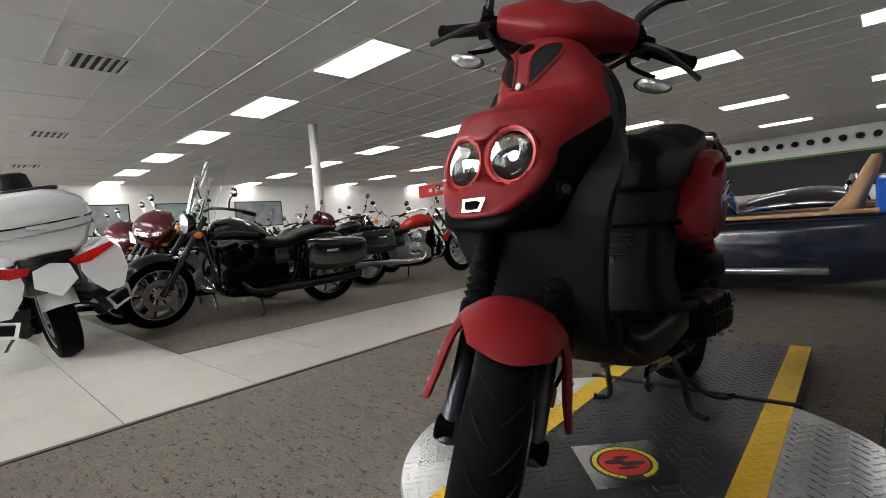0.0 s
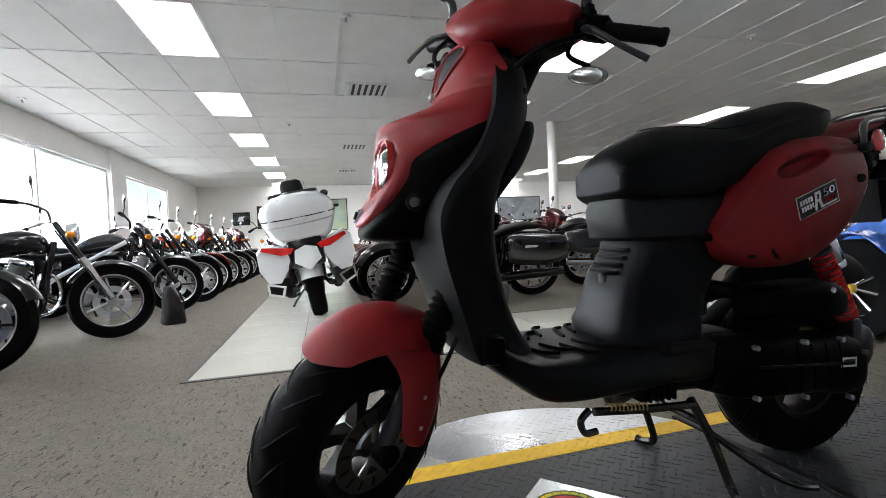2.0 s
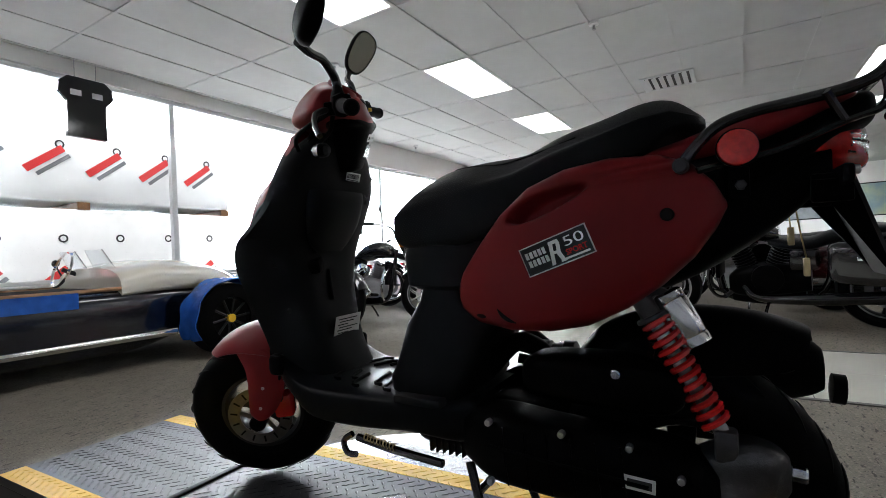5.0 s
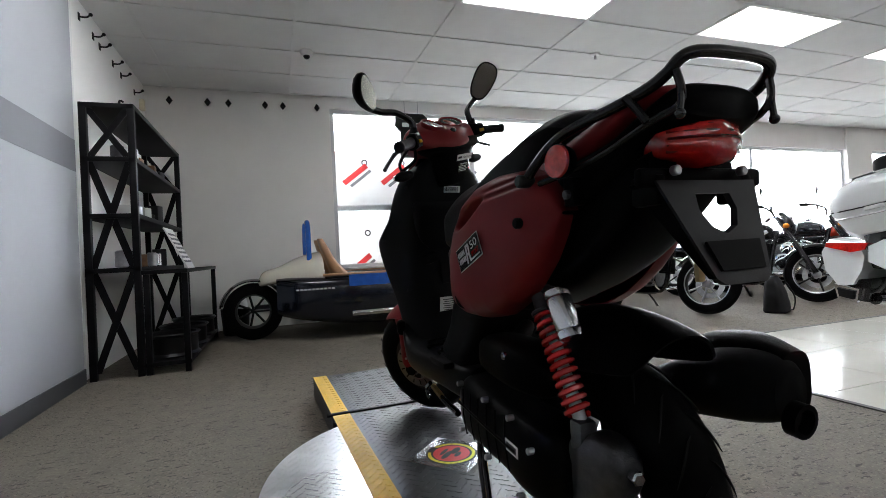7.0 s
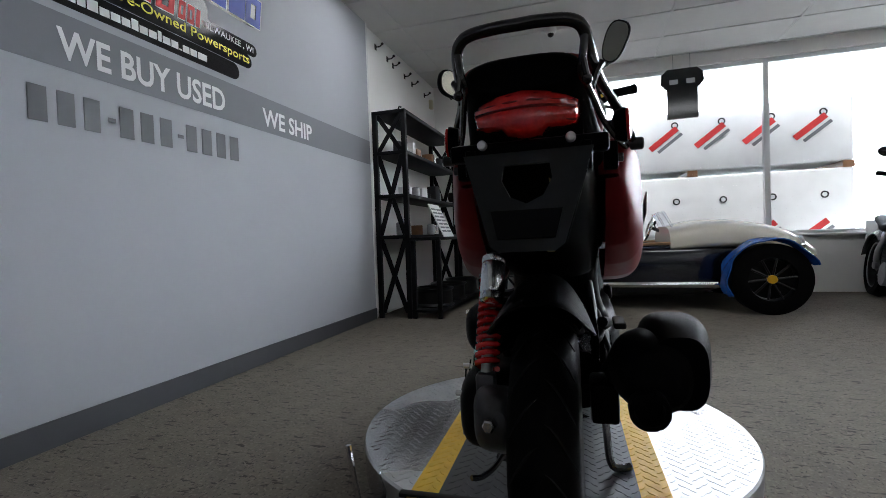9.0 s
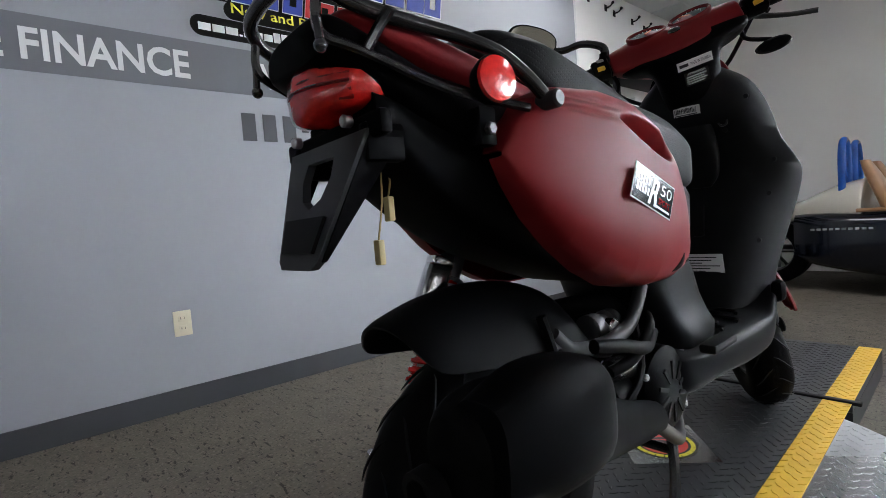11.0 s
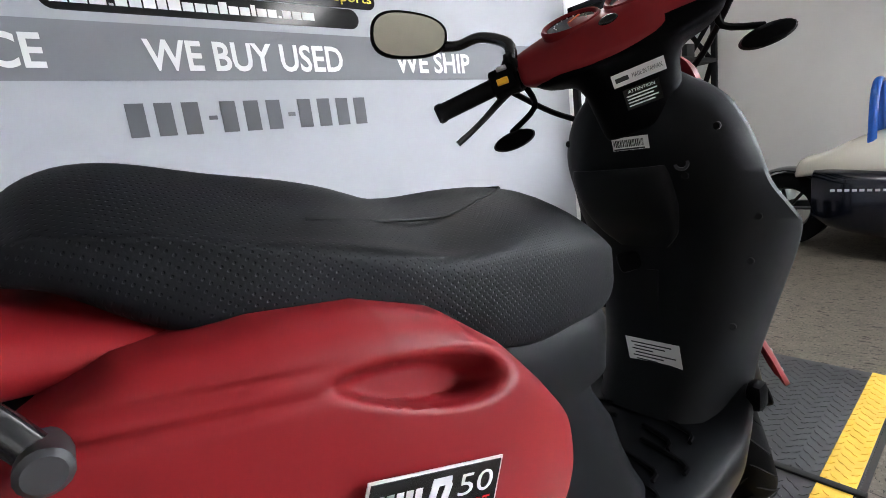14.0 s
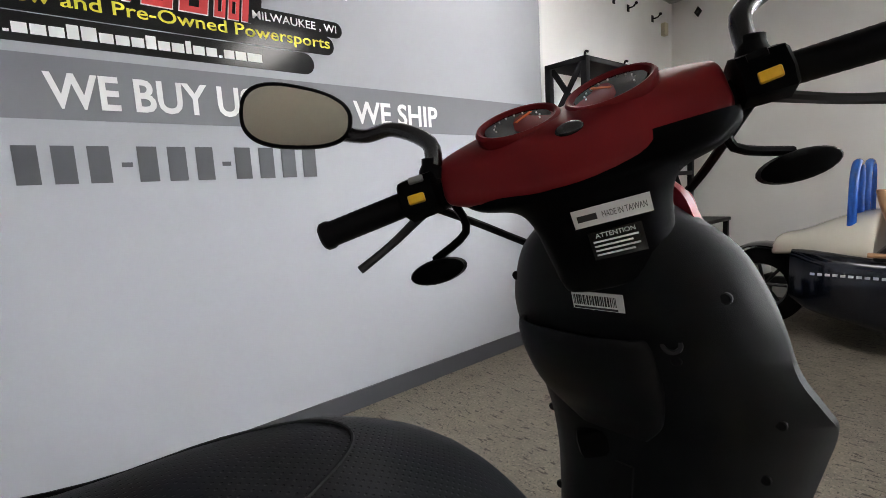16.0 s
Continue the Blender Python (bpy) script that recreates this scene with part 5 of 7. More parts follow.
rk = sp("grab_rail", tube(rack, .0095, 12, 5), M_rail, "black tubular rear grab rail", smooth=60)
for s in (-1, 1):
    part("rail_bolt", cyl((s * .17, -.668, .856), (s * .205, -.668, .856), .0125, 16), M_dark, rk)
    part("lower_rail", tube([(s * .096, -.946, .974), (s * .092, -.950, .945), (s * .088, -.94, .925), (s * .10, -.90, .912), (s * .13, -.80, .872), (s * .17, -.69, .848)], .006, 8, 4), M_rail, rk)
    part("stay", tube([(s * .122, -.87, .957), (s * .112, -.88, .94), (s * .103, -.895, .912)], .007, 8, 3), M_rail, rk)
    part("hook", tube([(s * .092, -.950, .945), (s * .097, -.950, .912)], .005, 8, 1), M_rail, rk)
    part("hook_tip", ball((s * .097, -.950, .910), .008, .008, .008), M_rail, rk)

# rear shock
def coil(a, b, r, wire, turns, n=12):
    a, b = Vector(a), Vector(b)
    q = Matrix.Translation(a) @ (b - a).to_track_quat("X", "Z").to_matrix().to_4x4()
    L = (b - a).length
    return tube([q @ Vector((L * i / (turns * n), r * math.cos(2 * math.pi * i / n), r * math.sin(2 * math.pi * i / n))) for i in range(turns * n + 1)], wire, 6, 1)


A, B = Vector((-.120, -.568, .665)), Vector((-.122, -.712, .395))
shock = sp("rear_shock", cyl(A + (B - A) * .05, B, .013, 14), M_metal, "rear shock absorber with a red spring")
part("spring", coil(A + (B - A) * .27, A + (B - A) * .95, .0225, .0062, 12), M_redgloss, shock, "glossy red coil spring")
part("upper_sleeve", cyl(A, A + (B - A) * .28, .019, 18), M_gear, shock)
part("spring_collar", cyl(A + (B - A) * .25, A + (B - A) * .28, .029, 18), M_dark, shock)
part("reservoir_arm", tube([A + (B - A) * .14, (-.115, -.612, .642), (-.110, -.632, .634)], .010, 8, 2), M_gear, shock)
q = (B - A).normalized()
part("reservoir", turned([(0, .020), (.004, .0265), (.016, .0265), (.018, .025), (.022, .0265), (.085, .0265), (.088, .025), (.092, .0265), (.104, .0265), (.108, .020)], 28, "X",
     m=Matrix.Translation((-.109, -.630, .640)) @ q.to_track_quat("X", "Z").to_matrix().to_4x4()), M_polish, shock, "polished aluminium reservoir")
part("clevis", box(-.142, -.102, -.735, -.698, .345, .405, .008), M_gear, shock)

# engine, belt case, air box
eg = [(-.22, -.10, .325, .06, .05, .06), (-.30, -.125, .32, .075, .075, .075), (-.42, -.13, .315, .078, .07, .075), (-.52, -.13, .31, .075, .07, .075), (-.61, -.13, .30, .075, .078, .08), (-.675, -.13, .295, .06, .065, .07), (-.705, -.13, .295, .03, .03, .03)]
case = sp("belt_case", along_y(eg, 4, 3.2), M_engine, "black drive belt case", smooth=50)
for y, z in ((-.30, .38), (-.30, .26), (-.45, .38), (-.45, .245), (-.57, .375), (-.65, .335), (-.60, .225)):
    part("case_bolt", cyl((-.19, y, z), (-.207, y, z), .007, 8), M_metal, case)
part("case_rib", tube([(-.206, -.30, .335), (-.208, -.45, .325), (-.206, -.6, .315)], .004, 6, 3), M_engine, case)
sticker("case_label", Matrix.Translation((-.2065, -.585, .318)) @ Matrix(((0, 0, -1), (-1, 0, 0), (0, 1, 0))).to_4x4() @ pose(0, 0, 0, 0, 0, -3), .052, .024, M_paper, "white printed label", [(-.02, -.007, .04, .014)], parent=case)
ab = [(-.36, -.115, .47, .04, .03, .03), (-.40, -.125, .475, .06, .045, .045), (-.50, -.13, .475, .068, .05, .05), (-.57, -.13, .472, .066, .05, .05), (-.63, -.125, .462, .05, .04, .04), (-.655, -.12, .458, .025, .02, .02)]
box_ = sp("air_box", along_y(ab, 4, 3.0), M_black, "black plastic air box", smooth=50)
part("box_screw", cyl((-.185, -.55, .500), (-.198, -.55, .500), .009, 14), M_chrome, box_)
sp("cylinder", along_y([(-.02, 0, .30, .05, .05, .05), (-.06, 0, .30, .07, .06, .06), (-.2, 0, .31, .08, .07, .07), (-.3, .02, .31, .09, .07, .08), (-.42, .03, .31, .09, .07, .08)], 3, 3.5), M_engine, "finned black engine block")
for k in range(6):
    sp("cooling_fin", box(-.085, .085, -.085 - .018 * k, -.079 - .018 * k, .235, .385, .004), M_engine)
sp("cooling_fan_cover", turned([(0, .09), (.03, .088), (.045, .07), (.048, .02)], 32, "X", m=Matrix.Translation((.10, -.27, .33))), M_engine, "black round fan cover")
sp("gear_case", along_y([(-.62, -.090, .27, .03, .045, .05), (-.67, -.098, .285, .042, .070, .070), (-.735, -.100, .315, .046, .070, .070), (-.785, -.095, .325, .038, .052, .05), (-.808, -.090, .33, .020, .026, .026)], 3, 3.4), M_gear, "grey cast final drive case")
sp("drain_bolt", cyl((-.095, -.808, .335), (-.100, -.832, .335), .013, 6), M_polish)
sp("intake_pipe", tube([(.02, -.20, .42), (.02, -.28, .50), (-.04, -.36, .50), (-.1, -.40, .48)], .022, 12), M_rubber)
sp("frame_tube", tube([(.09, -.25, .56), (.10, -.35, .47), (.09, -.50, .46), (.08, -.56, .50)], .014, 10), M_dark, "dark frame tube")
sp("inner_tail", along_y([(-.30, 0, .68, .115, .10, .10), (-.42, 0, .69, .120, .13, .12), (-.56, 0, .72, .120, .14, .105), (-.66, 0, .76, .116, .10, .105), (-.74, 0, .79, .108, .07, .090), (-.82, 0, .82, .095, .05, .060), (-.88, 0, .85, .09, .03, .03)], 4, 4.0), M_black, "black inner tail tray")
sp("crankcase_hose", tube([(.07, -.22, .48), (.11, -.28, .46), (.12, -.36, .42), (.1, -.42, .40)], .011, 10), M_rubber)

# engine clutter between the belt case and the silencer
for k in range(6):
    part("case_rib", tube([(-.203, -.33 - .045 * k, .375), (-.208, -.335 - .045 * k, .315), (-.203, -.34 - .045 * k, .262)], .0020, 6, 2), M_engine, case)
crb = sp("carburettor", turned([(0, .022), (.004, .028), (.03, .028), (.034, .020), (.06, .020), (.064, .027), (.09, .027), (.094, .018)], 20, "Y", m=Matrix.Translation((.055, -.42, .475))), M_gear, "dark grey carburettor")
part("float_bowl", cyl((.055, -.375, .455), (.055, -.375, .415), .024, 16), M_gear, crb)
part("throttle_drum", cyl((.07, -.375, .475), (.092, -.375, .475), .018, 16), M_polish, crb, "bright throttle drum")
sp("starter_motor", cyl((.085, -.40, .395), (.092, -.29, .385), .024, 20), M_polish, "bright starter motor")
sp("coolant_hose", tube([(.10, -.25, .44), (.125, -.33, .43), (.135, -.42, .455), (.12, -.50, .47)], .013, 10, 4), M_rubber, "black rubber hose")
sp("drain_hose", tube([(.09, -.30, .47), (.13, -.36, .40), (.14, -.43, .36), (.12, -.50, .33)], .007, 8, 4), M_rubber, "thin rubber hose")
for k in range(10):
    a = 2 * math.pi * k / 10
    sp("fan_slot", moved(box(.145, .1495, -.004, .004, .025, .062, 0), Matrix.Translation((0, -.27, .33)) @ pose(0, 0, 0, math.degrees(a))), M_groove)
sp("spark_plug_cap", tube([(.03, -.09, .36), (.075, -.10, .38), (.09, -.14, .43), (.08, -.20, .47)], .008, 8, 4), M_rubber, "black plug lead")
for y, z in ((-.20, .28), (-.34, .27), (-.36, .38), (-.20, .39)):
    sp("engine_bolt", cyl((.128, y, z), (.142, y, z), .007, 6), M_metal)

# silencer
mf = [(-.34, .135, .30, .030, .030, .030), (-.42, .145, .32, .036, .036, .036), (-.50, .155, .345, .042, .044, .042), (-.60, .168, .38, .052, .055, .052), (-.70, .184, .42, .063, .067, .063), (-.75, .188, .434, .068, .073, .068), (-.82, .188, .445, .067, .073, .067), (-.87, .187, .449, .056, .062, .056), (-.893, .185, .448, .041, .045, .041)]
mfo = sp("silencer", along_y(mf, 4, 2.3), M_matte, "matte black exhaust silencer", smooth=50)
part("shield_cover", along_y([(-.67, .212, .452, .035, .045, .05), (-.71, .225, .462, .052, .066, .072), (-.80, .225, .468, .055, .07, .08), (-.88, .22, .462, .04, .055, .06)], 4, 3.0), M_black, mfo, "heat shield")
part("tailpipe", turned([(0, .030), (.022, .030), (.022, .022), (.002, .021)], 20, "X", m=Matrix.Translation((.168, -.905, .415)) @ Vector((0, -1, -.08)).to_track_quat("X", "Z").to_matrix().to_4x4()), M_matte, mfo)
sp("exhaust_pipe", tube([(.03, -.05, .25), (.06, -.08, .20), (.11, -.18, .19), (.135, -.30, .26), (.14, -.36, .30)], .015, 10), M_dark)
sp("silencer_bracket", box(.085, .14, -.70, -.60, .30, .38, .008), M_engine)

# rear mudguard close over the tyre
rows = []
for y, zt, hw, dr in spline([(-.43, .485, .070, .05), (-.49, .555, .085, .09), (-.58, .592, .093, .115), (-.68, .603, .099, .12), (-.77, .594, .10, .10), (-.832, .576, .098, .07), (-.852, .566, .085, .045)], 4):
    rows.append([Vector((hw * v, y + .02 * abs(v) ** 3, zt - dr * abs(v) ** 2.5)) for v in np.linspace(-1, 1, 17)])
hug = sp("rear_mudguard", shell(rows, .005), M_black, "black rear mudguard over the tyre", smooth=60)
for s in (-1, 1):
    part("mudguard_bracket", tube([(s * .09, -.60, .54), (s * .10, -.58, .46), (s * .10, -.56, .40)], .009, 8), M_engine, hug)

# stands
cs = sp("centre_stand", tube([(-.10, -.20, .24), (-.125, -.24, .14), (-.135, -.28, .03), (-.165, -.27, .010), (-.19, -.26, .012)], .011, 8), M_rail, "black tubular centre stand")
part("stand_leg", tube([(.10, -.20, .24), (.125, -.24, .14), (.135, -.28, .03), (.165, -.27, .010), (.19, -.26, .012)], .011, 8), M_rail, cs)
part("crossbar", cyl((-.115, -.225, .18), (.115, -.225, .18), .010, 10), M_rail, cs)
part("pedal_arm", tube([(-.115, -.235, .16), (-.16, -.36, .06), (-.20, -.42, .03), (-.23, -.45, .035)], .008, 8), M_rail, cs)
sd = sp("side_stand", tube([(-.14, .10, .262), (-.15, -.02, .255), (-.155, -.16, .25)], .010, 8), M_rail, "black folded side stand")
part("stand_spring", coil((-.15, .07, .272), (-.155, -.03, .262), .008, .002, 10, 8), M_brass, sd, "bare steel spring")
part("stand_foot", tube([(-.145, .115, .27), (-.15, .14, .25), (-.15, .13, .222), (-.15, .10, .222)], .008, 8), M_rail, sd)

# handlebar set, turned with the front wheel
NECK = Matrix.Translation(AXLE) @ Matrix.Rotation(radians(30), 4, Vector((0, -math.sin(RAKE), math.cos(RAKE)))) @ Matrix.Translation(-AXLE) @ Matrix.Translation((.02, -.004, 0))
STEER = Matrix.Translation(AXLE) @ Matrix.Rotation(radians(35), 4, Vector((0, -math.sin(RAKE), math.cos(RAKE)))) @ Matrix.Translation(-AXLE) @ Matrix.Translation((.012, .026, .006))
SECT = {
    0: ((.115, 1.092), (.118, 1.135), (.136, 1.170), (.205, 1.206), (.255, 1.203), (.315, 1.165), (.330, 1.110), (.22, 1.08)),
    .028: ((.117, 1.093), (.120, 1.136), (.139, 1.174), (.206, 1.213), (.254, 1.207), (.313, 1.165), (.328, 1.111), (.22, 1.081)),
    .06: ((.122, 1.096), (.125, 1.138), (.143, 1.177), (.205, 1.219), (.25, 1.212), (.305, 1.165), (.318, 1.115), (.22, 1.085)),
    .10: ((.135, 1.105), (.138, 1.145), (.155, 1.178), (.200, 1.208), (.24, 1.202), (.282, 1.165), (.29, 1.125), (.215, 1.10)),
    .14: ((.145, 1.116), (.148, 1.150), (.161, 1.179), (.195, 1.200), (.23, 1.194), (.258, 1.165), (.262, 1.136), (.208, 1.114)),
    .168: ((.154, 1.126), (.156, 1.153), (.164, 1.178), (.188, 1.192), (.216, 1.187), (.236, 1.165), (.238, 1.144), (.198, 1.128)),
    .174: ((.160, 1.134), (.162, 1.154), (.169, 1.174), (.188, 1.185), (.211, 1.181), (.226, 1.165), (.227, 1.148), (.197, 1.135))}


def closed(pts, k=4):
    """Catmull-Rom through a closed outline."""
    n, out = len(pts), []
    for i in range(n):
        p0, p1, p2, p3 = (np.array(pts[(i + j) % n]) for j in (-1, 0, 1, 2))
        for j in range(k):
            t = j / k
            out.append(.5 * (2 * p1 + (p2 - p0) * t + (2 * p0 - 5 * p1 + 4 * p2 - p3) * t * t + (3 * p1 - p0 - 3 * p2 + p3) * t ** 3))
    return out


flat = [tuple([x] + [c for q in pts for c in q]) for x, pts in sorted([(x, p) for x, p in SECT.items()] + [(-x, p) for x, p in SECT.items() if x])]
rings = [[Vector((r[0], q[0], q[1])) for q in closed([(r[1 + 2 * i], r[2 + 2 * i]) for i in range(8)])] for r in spline(flat, 4)]
hcover = sp("handlebar_cover", loft(rings), M_red, "matte red handlebar cover with twin gauges", True, smooth=50)
low = [(.972, 0, .252, .060, .05, .045), (.982, 0, .248, .071, .05, .056), (1.03, 0, .228, .078, .05, .055), (1.07, 0, .21, .084, .055, .055), (1.092, 0, .205, .100, .06, .066), (1.105, 0, .20, .142, .065, .060), (1.122, 0, .20, .165, .06, .045), (1.14, 0, .20, .168, .04, .036)]
neck = sp("handlebar_neck", moved(along_z(low, 4, 2.8, 40), NECK), M_black, "black plastic handlebar neck", smooth=50)
for s in (-1, 1):
    g = Matrix.Translation((s * .058, .172, 1.1985)) @ pose(0, 0, 0, 36, 0, s * -8)
    gm = bmesh.new()
    prof = [(-.014, .050), (.001, .0515), (.005, .0485), (.004, .0455), (-.003, .043)]
    turned(prof, 36, "Z", gm, caps=False)
    for v in gm.verts:
        v.co.x *= 1.08
        v.co.y *= .82
    hood = part("gauge_hood", moved(moved(gm, g), STEER), M_red, hcover, "raised gauge rim")
    gl = turned([(-.003, .0425), (.0005, .04), (.001, .001)], 36, "Z")
    for v in gl.verts:
        v.co.x *= 1.08
        v.co.y *= .82
    part("gauge_glass", moved(moved(gl, g), STEER), M_gauge, hcover, "dark glossy gauge glass")
    nd = box(-.002, .002, -.002, .028, .0016, .0026)
    part("gauge_needle", moved(moved(moved(nd, pose(0, 0, 0, 0, 0, 50 * s)), g), STEER), M_orange, hcover, "orange needle")
    rg = bmesh.new()
    for i in range(11):
        a = radians(200 - 22 * i)
        box(.030 * math.cos(a) - .001, .030 * math.cos(a) + .001, .024 * math.sin(a) - .002, .024 * math.sin(a) + .002, .0014, .0022, bm=rg)
    part("gauge_scale", moved(moved(rg, g), STEER), M_paper, hcover)
    # hand controls
    c = Vector((s * .202, .160, 1.148))
    d = Vector((s, -.32, -.10)).normalized()
    sw = sp("switch_pod", loft([[c + d * t + Vector((0, y * k, z * k)) for y, z in ((-.024, -.02), (-.028, 0), (-.022, .024), (0, .03), (.02, .024), (.024, 0), (.018, -.024), (0, -.028))] for t, k in ((-.026, .8), (-.022, 1), (.022, 1), (.026, .85))]), M_black, "black switch pod", True)
    bt = moved(box(-.011, .011, -.006, .006, -.006, .006, .002), Matrix.Translation(c + Vector((s * .002, -.026, -.004))) @ pose(0, 0, 0, -10, 0, s * -15))
    part("switch_button", moved(bt, STEER), M_button, sw, "yellow push button")
    bt2 = moved(box(-.010, .010, -.005, .005, -.005, .005, .002), Matrix.Translation(c + Vector((s * -.002, -.020, .020))) @ pose(0, 0, 0, -30, 0, s * -15))
    part("switch_slider", moved(bt2, STEER), M_metal if s < 0 else M_rubber, sw, "grey slider switch" if s < 0 else "black rocker switch")
    prof = [(0, .017), (.004, .0195)]
    for i in range(12):
        prof += [(.008 + i * .0088, .0175), (.0115 + i * .0088, .0172)]
    prof += [(.114, .0195), (.122, .019), (.126, .015)]
    q = Matrix.Translation(c + d * .022) @ d.to_track_quat("X", "Z").to_matrix().to_4x4()
    sp("hand_grip", turned(prof, 20, "X", m=q), M_rubber, "ribbed black rubber grip", True)
    sp("brake_lever", tube([c + Vector((s * -.01, .035, -.006)), c + Vector((s * .03, .060, -.016)), c + Vector((s * .09, .054, -.045)), c + Vector((s * .142, .036, -.068))], [.009, .008, .0065, .007], 8, 4), M_lever, "black brake lever", True)
    sp("lever_bracket", box(min(c.x, c.x - s * .03), max(c.x, c.x - s * .03), c.y, c.y + .045, c.z - .022, c.z + .012, .006), M_black, "", True)
    # mirror
    out = Vector((.86, -.50, -.08) if s < 0 else (-.30, -.92, -.22)).normalized()
    along = Vector((.42, .72, -.12) if s < 0 else (.46, .10, .88))
    along = (along - out * along.dot(out)).normalized()
    mq = Matrix.Translation((-.337, .001, 1.232) if s < 0 else (.241, .347, 1.43)) @ Matrix((along, -out, along.cross(-out))).transposed().to_4x4()
    pod = STEER @ c
    tip = mq @ Vector((.070 if s < 0 else -.076, .012, -.016 if s < 0 else .0))
    if s < 0:
        bend = (pod + Vector((.006, .014, .030)), pod + Vector((.0, .016, .070)), pod.lerp(tip, .45) + Vector((.012, .01, .050)), pod.lerp(tip, .72) + Vector((0, .004, .020)), tip)
    else:
        bend = (pod + Vector((-.010, .014, .024)), pod + Vector((-.024, .018, .075)), pod.lerp(tip, .5) + Vector((-.030, .004, .025)), pod.lerp(tip, .8) + Vector((-.012, 0, .012)), tip)
    mir = sp("mirror", tube(bend, [.0125, .0115, .0105, .0105, .012], 12, 5), M_rail, "black oval rear-view mirror")
    part("mirror_boot", turned([(0, .018), (.012, .017), (.02, .013), (.028, .0125)], 16, "Z", m=Matrix.Translation(pod + Vector((.004 if s < 0 else -.010, .013, .022)))), M_rubber, mir)
    rr = []
    for y, k in ((.034, .20), (.030, .55), (.022, .80), (.010, .96), (0, 1.0), (-.006, .985), (-.008, .95)):
        ring = []
        for i in range(36):
            u = 2 * math.pi * i / 36
            cu, su = sup(math.cos(u), 2.6), sup(math.sin(u), 2.6)
            ring.append(Vector((k * .080 * cu, y, k * (.046 - .006 * cu * (1 if s < 0 else -1)) * su)))
        rr.append(ring)
    part("mirror_shell", moved(loft(rr), mq), M_black, mir)
    gb = loft([[Vector((.073 * sup(math.cos(2 * math.pi * i / 36), 2.6), y, (.040 - .005 * sup(math.cos(2 * math.pi * i / 36), 2.6) * (1 if s < 0 else -1)) * sup(math.sin(2 * math.pi * i / 36), 2.6))) for i in range(36)] for y in (-.0078, -.0092)])
    part("mirror_glass", moved(gb, mq), M_mirror, mir, "mirror glass")
    # front indicator
    ic = Vector((s * .235, .225, 1.045))
    ind = sp("front_indicator", tube([c + Vector((s * -.03, .03, -.02)), c + Vector((s * -.03, .045, -.06)), ic + Vector((0, 0, .018))], .006, 8, 4), M_black, "front indicator with a clear lens", True)
    il = bmesh.new()
    loft([[Vector((k * .046 * sup(math.cos(2 * math.pi * i / 24), 2.0) + s * .01 * y * 20, y, k * .0185 * sup(math.sin(2 * math.pi * i / 24), 2.0))) for i in range(24)] for y, k in ((-.022, .55), (-.016, .9), (-.002, 1.0))], bm=il)
    part("indicator_shell", moved(moved(il, Matrix.Translation(ic)), STEER), M_black, ind)
    il = bmesh.new()
    loft([[Vector((k * .045 * sup(math.cos(2 * math.pi * i / 24), 2.0), y, k * .018 * sup(math.sin(2 * math.pi * i / 24), 2.0))) for i in range(24)] for y, k in ((-.002, .98), (.010, .86), (.016, .5), (.018, .05))], bm=il)
    part("lens", moved(moved(il, Matrix.Translation(ic)), STEER), M_facet, ind, "clear faceted lens")
part("cover_badge", moved(moved(ball((0, 0, 0), .017, .010, .005), Matrix.Translation((0, .128, 1.162)) @ pose(0, 0, 0, 58)), STEER), M_inkgloss, hcover, "small dark oval badge")
LB = lambda x, y, z, t: NECK @ RT(x, y, z, t)
sticker("origin_label", LB(.014, .1545, 1.064, -26), .086, .023, M_paper, "white label with printed words", [(-.038, -.004, .022, .008)], [("MADE IN TAIWAN", -.010, -.004, .048, .008)], parent=neck)
sticker("caution_label", LB(.012, .1710, 1.029, -24), .060, .037, M_inkgloss, "black label with white printing", [(-.026, .004 - .0058 * i, .050 - .007 * (i % 2), .0022) for i in range(4)], [("ATTENTION", -.022, .010, .044, .006)], M_paper, neck)
sp("control_cable", tube([(-.20, .20, 1.13), (-.15, .30, 1.08), (-.06, .30, 1.0), (-.03, .27, .92)], .006, 8), M_rubber, "black control cable", True)
sp("control_cable", tube([(.20, .20, 1.13), (.15, .29, 1.07), (.06, .30, 1.0), (.03, .27, .92)], .006, 8), M_rubber, "", True)
for z0, z1, y0, y1 in ((.79, .748, -.832, -.834), (.79, .690, -.842, -.856)):
    w = sp("loose_wire", tube([(.03, y0, z0), (.036, (y0 + y1) / 2, (z0 + z1) / 2), (.03, y1, z1)], .0014, 5, 3), M_brass, "loose hanging wire with a clear connector")
    part("connector", box(.023, .037, y1 - .005, y1 + .005, z1 - .034, z1, .002), M_amberclear, w, "clear plastic connector")


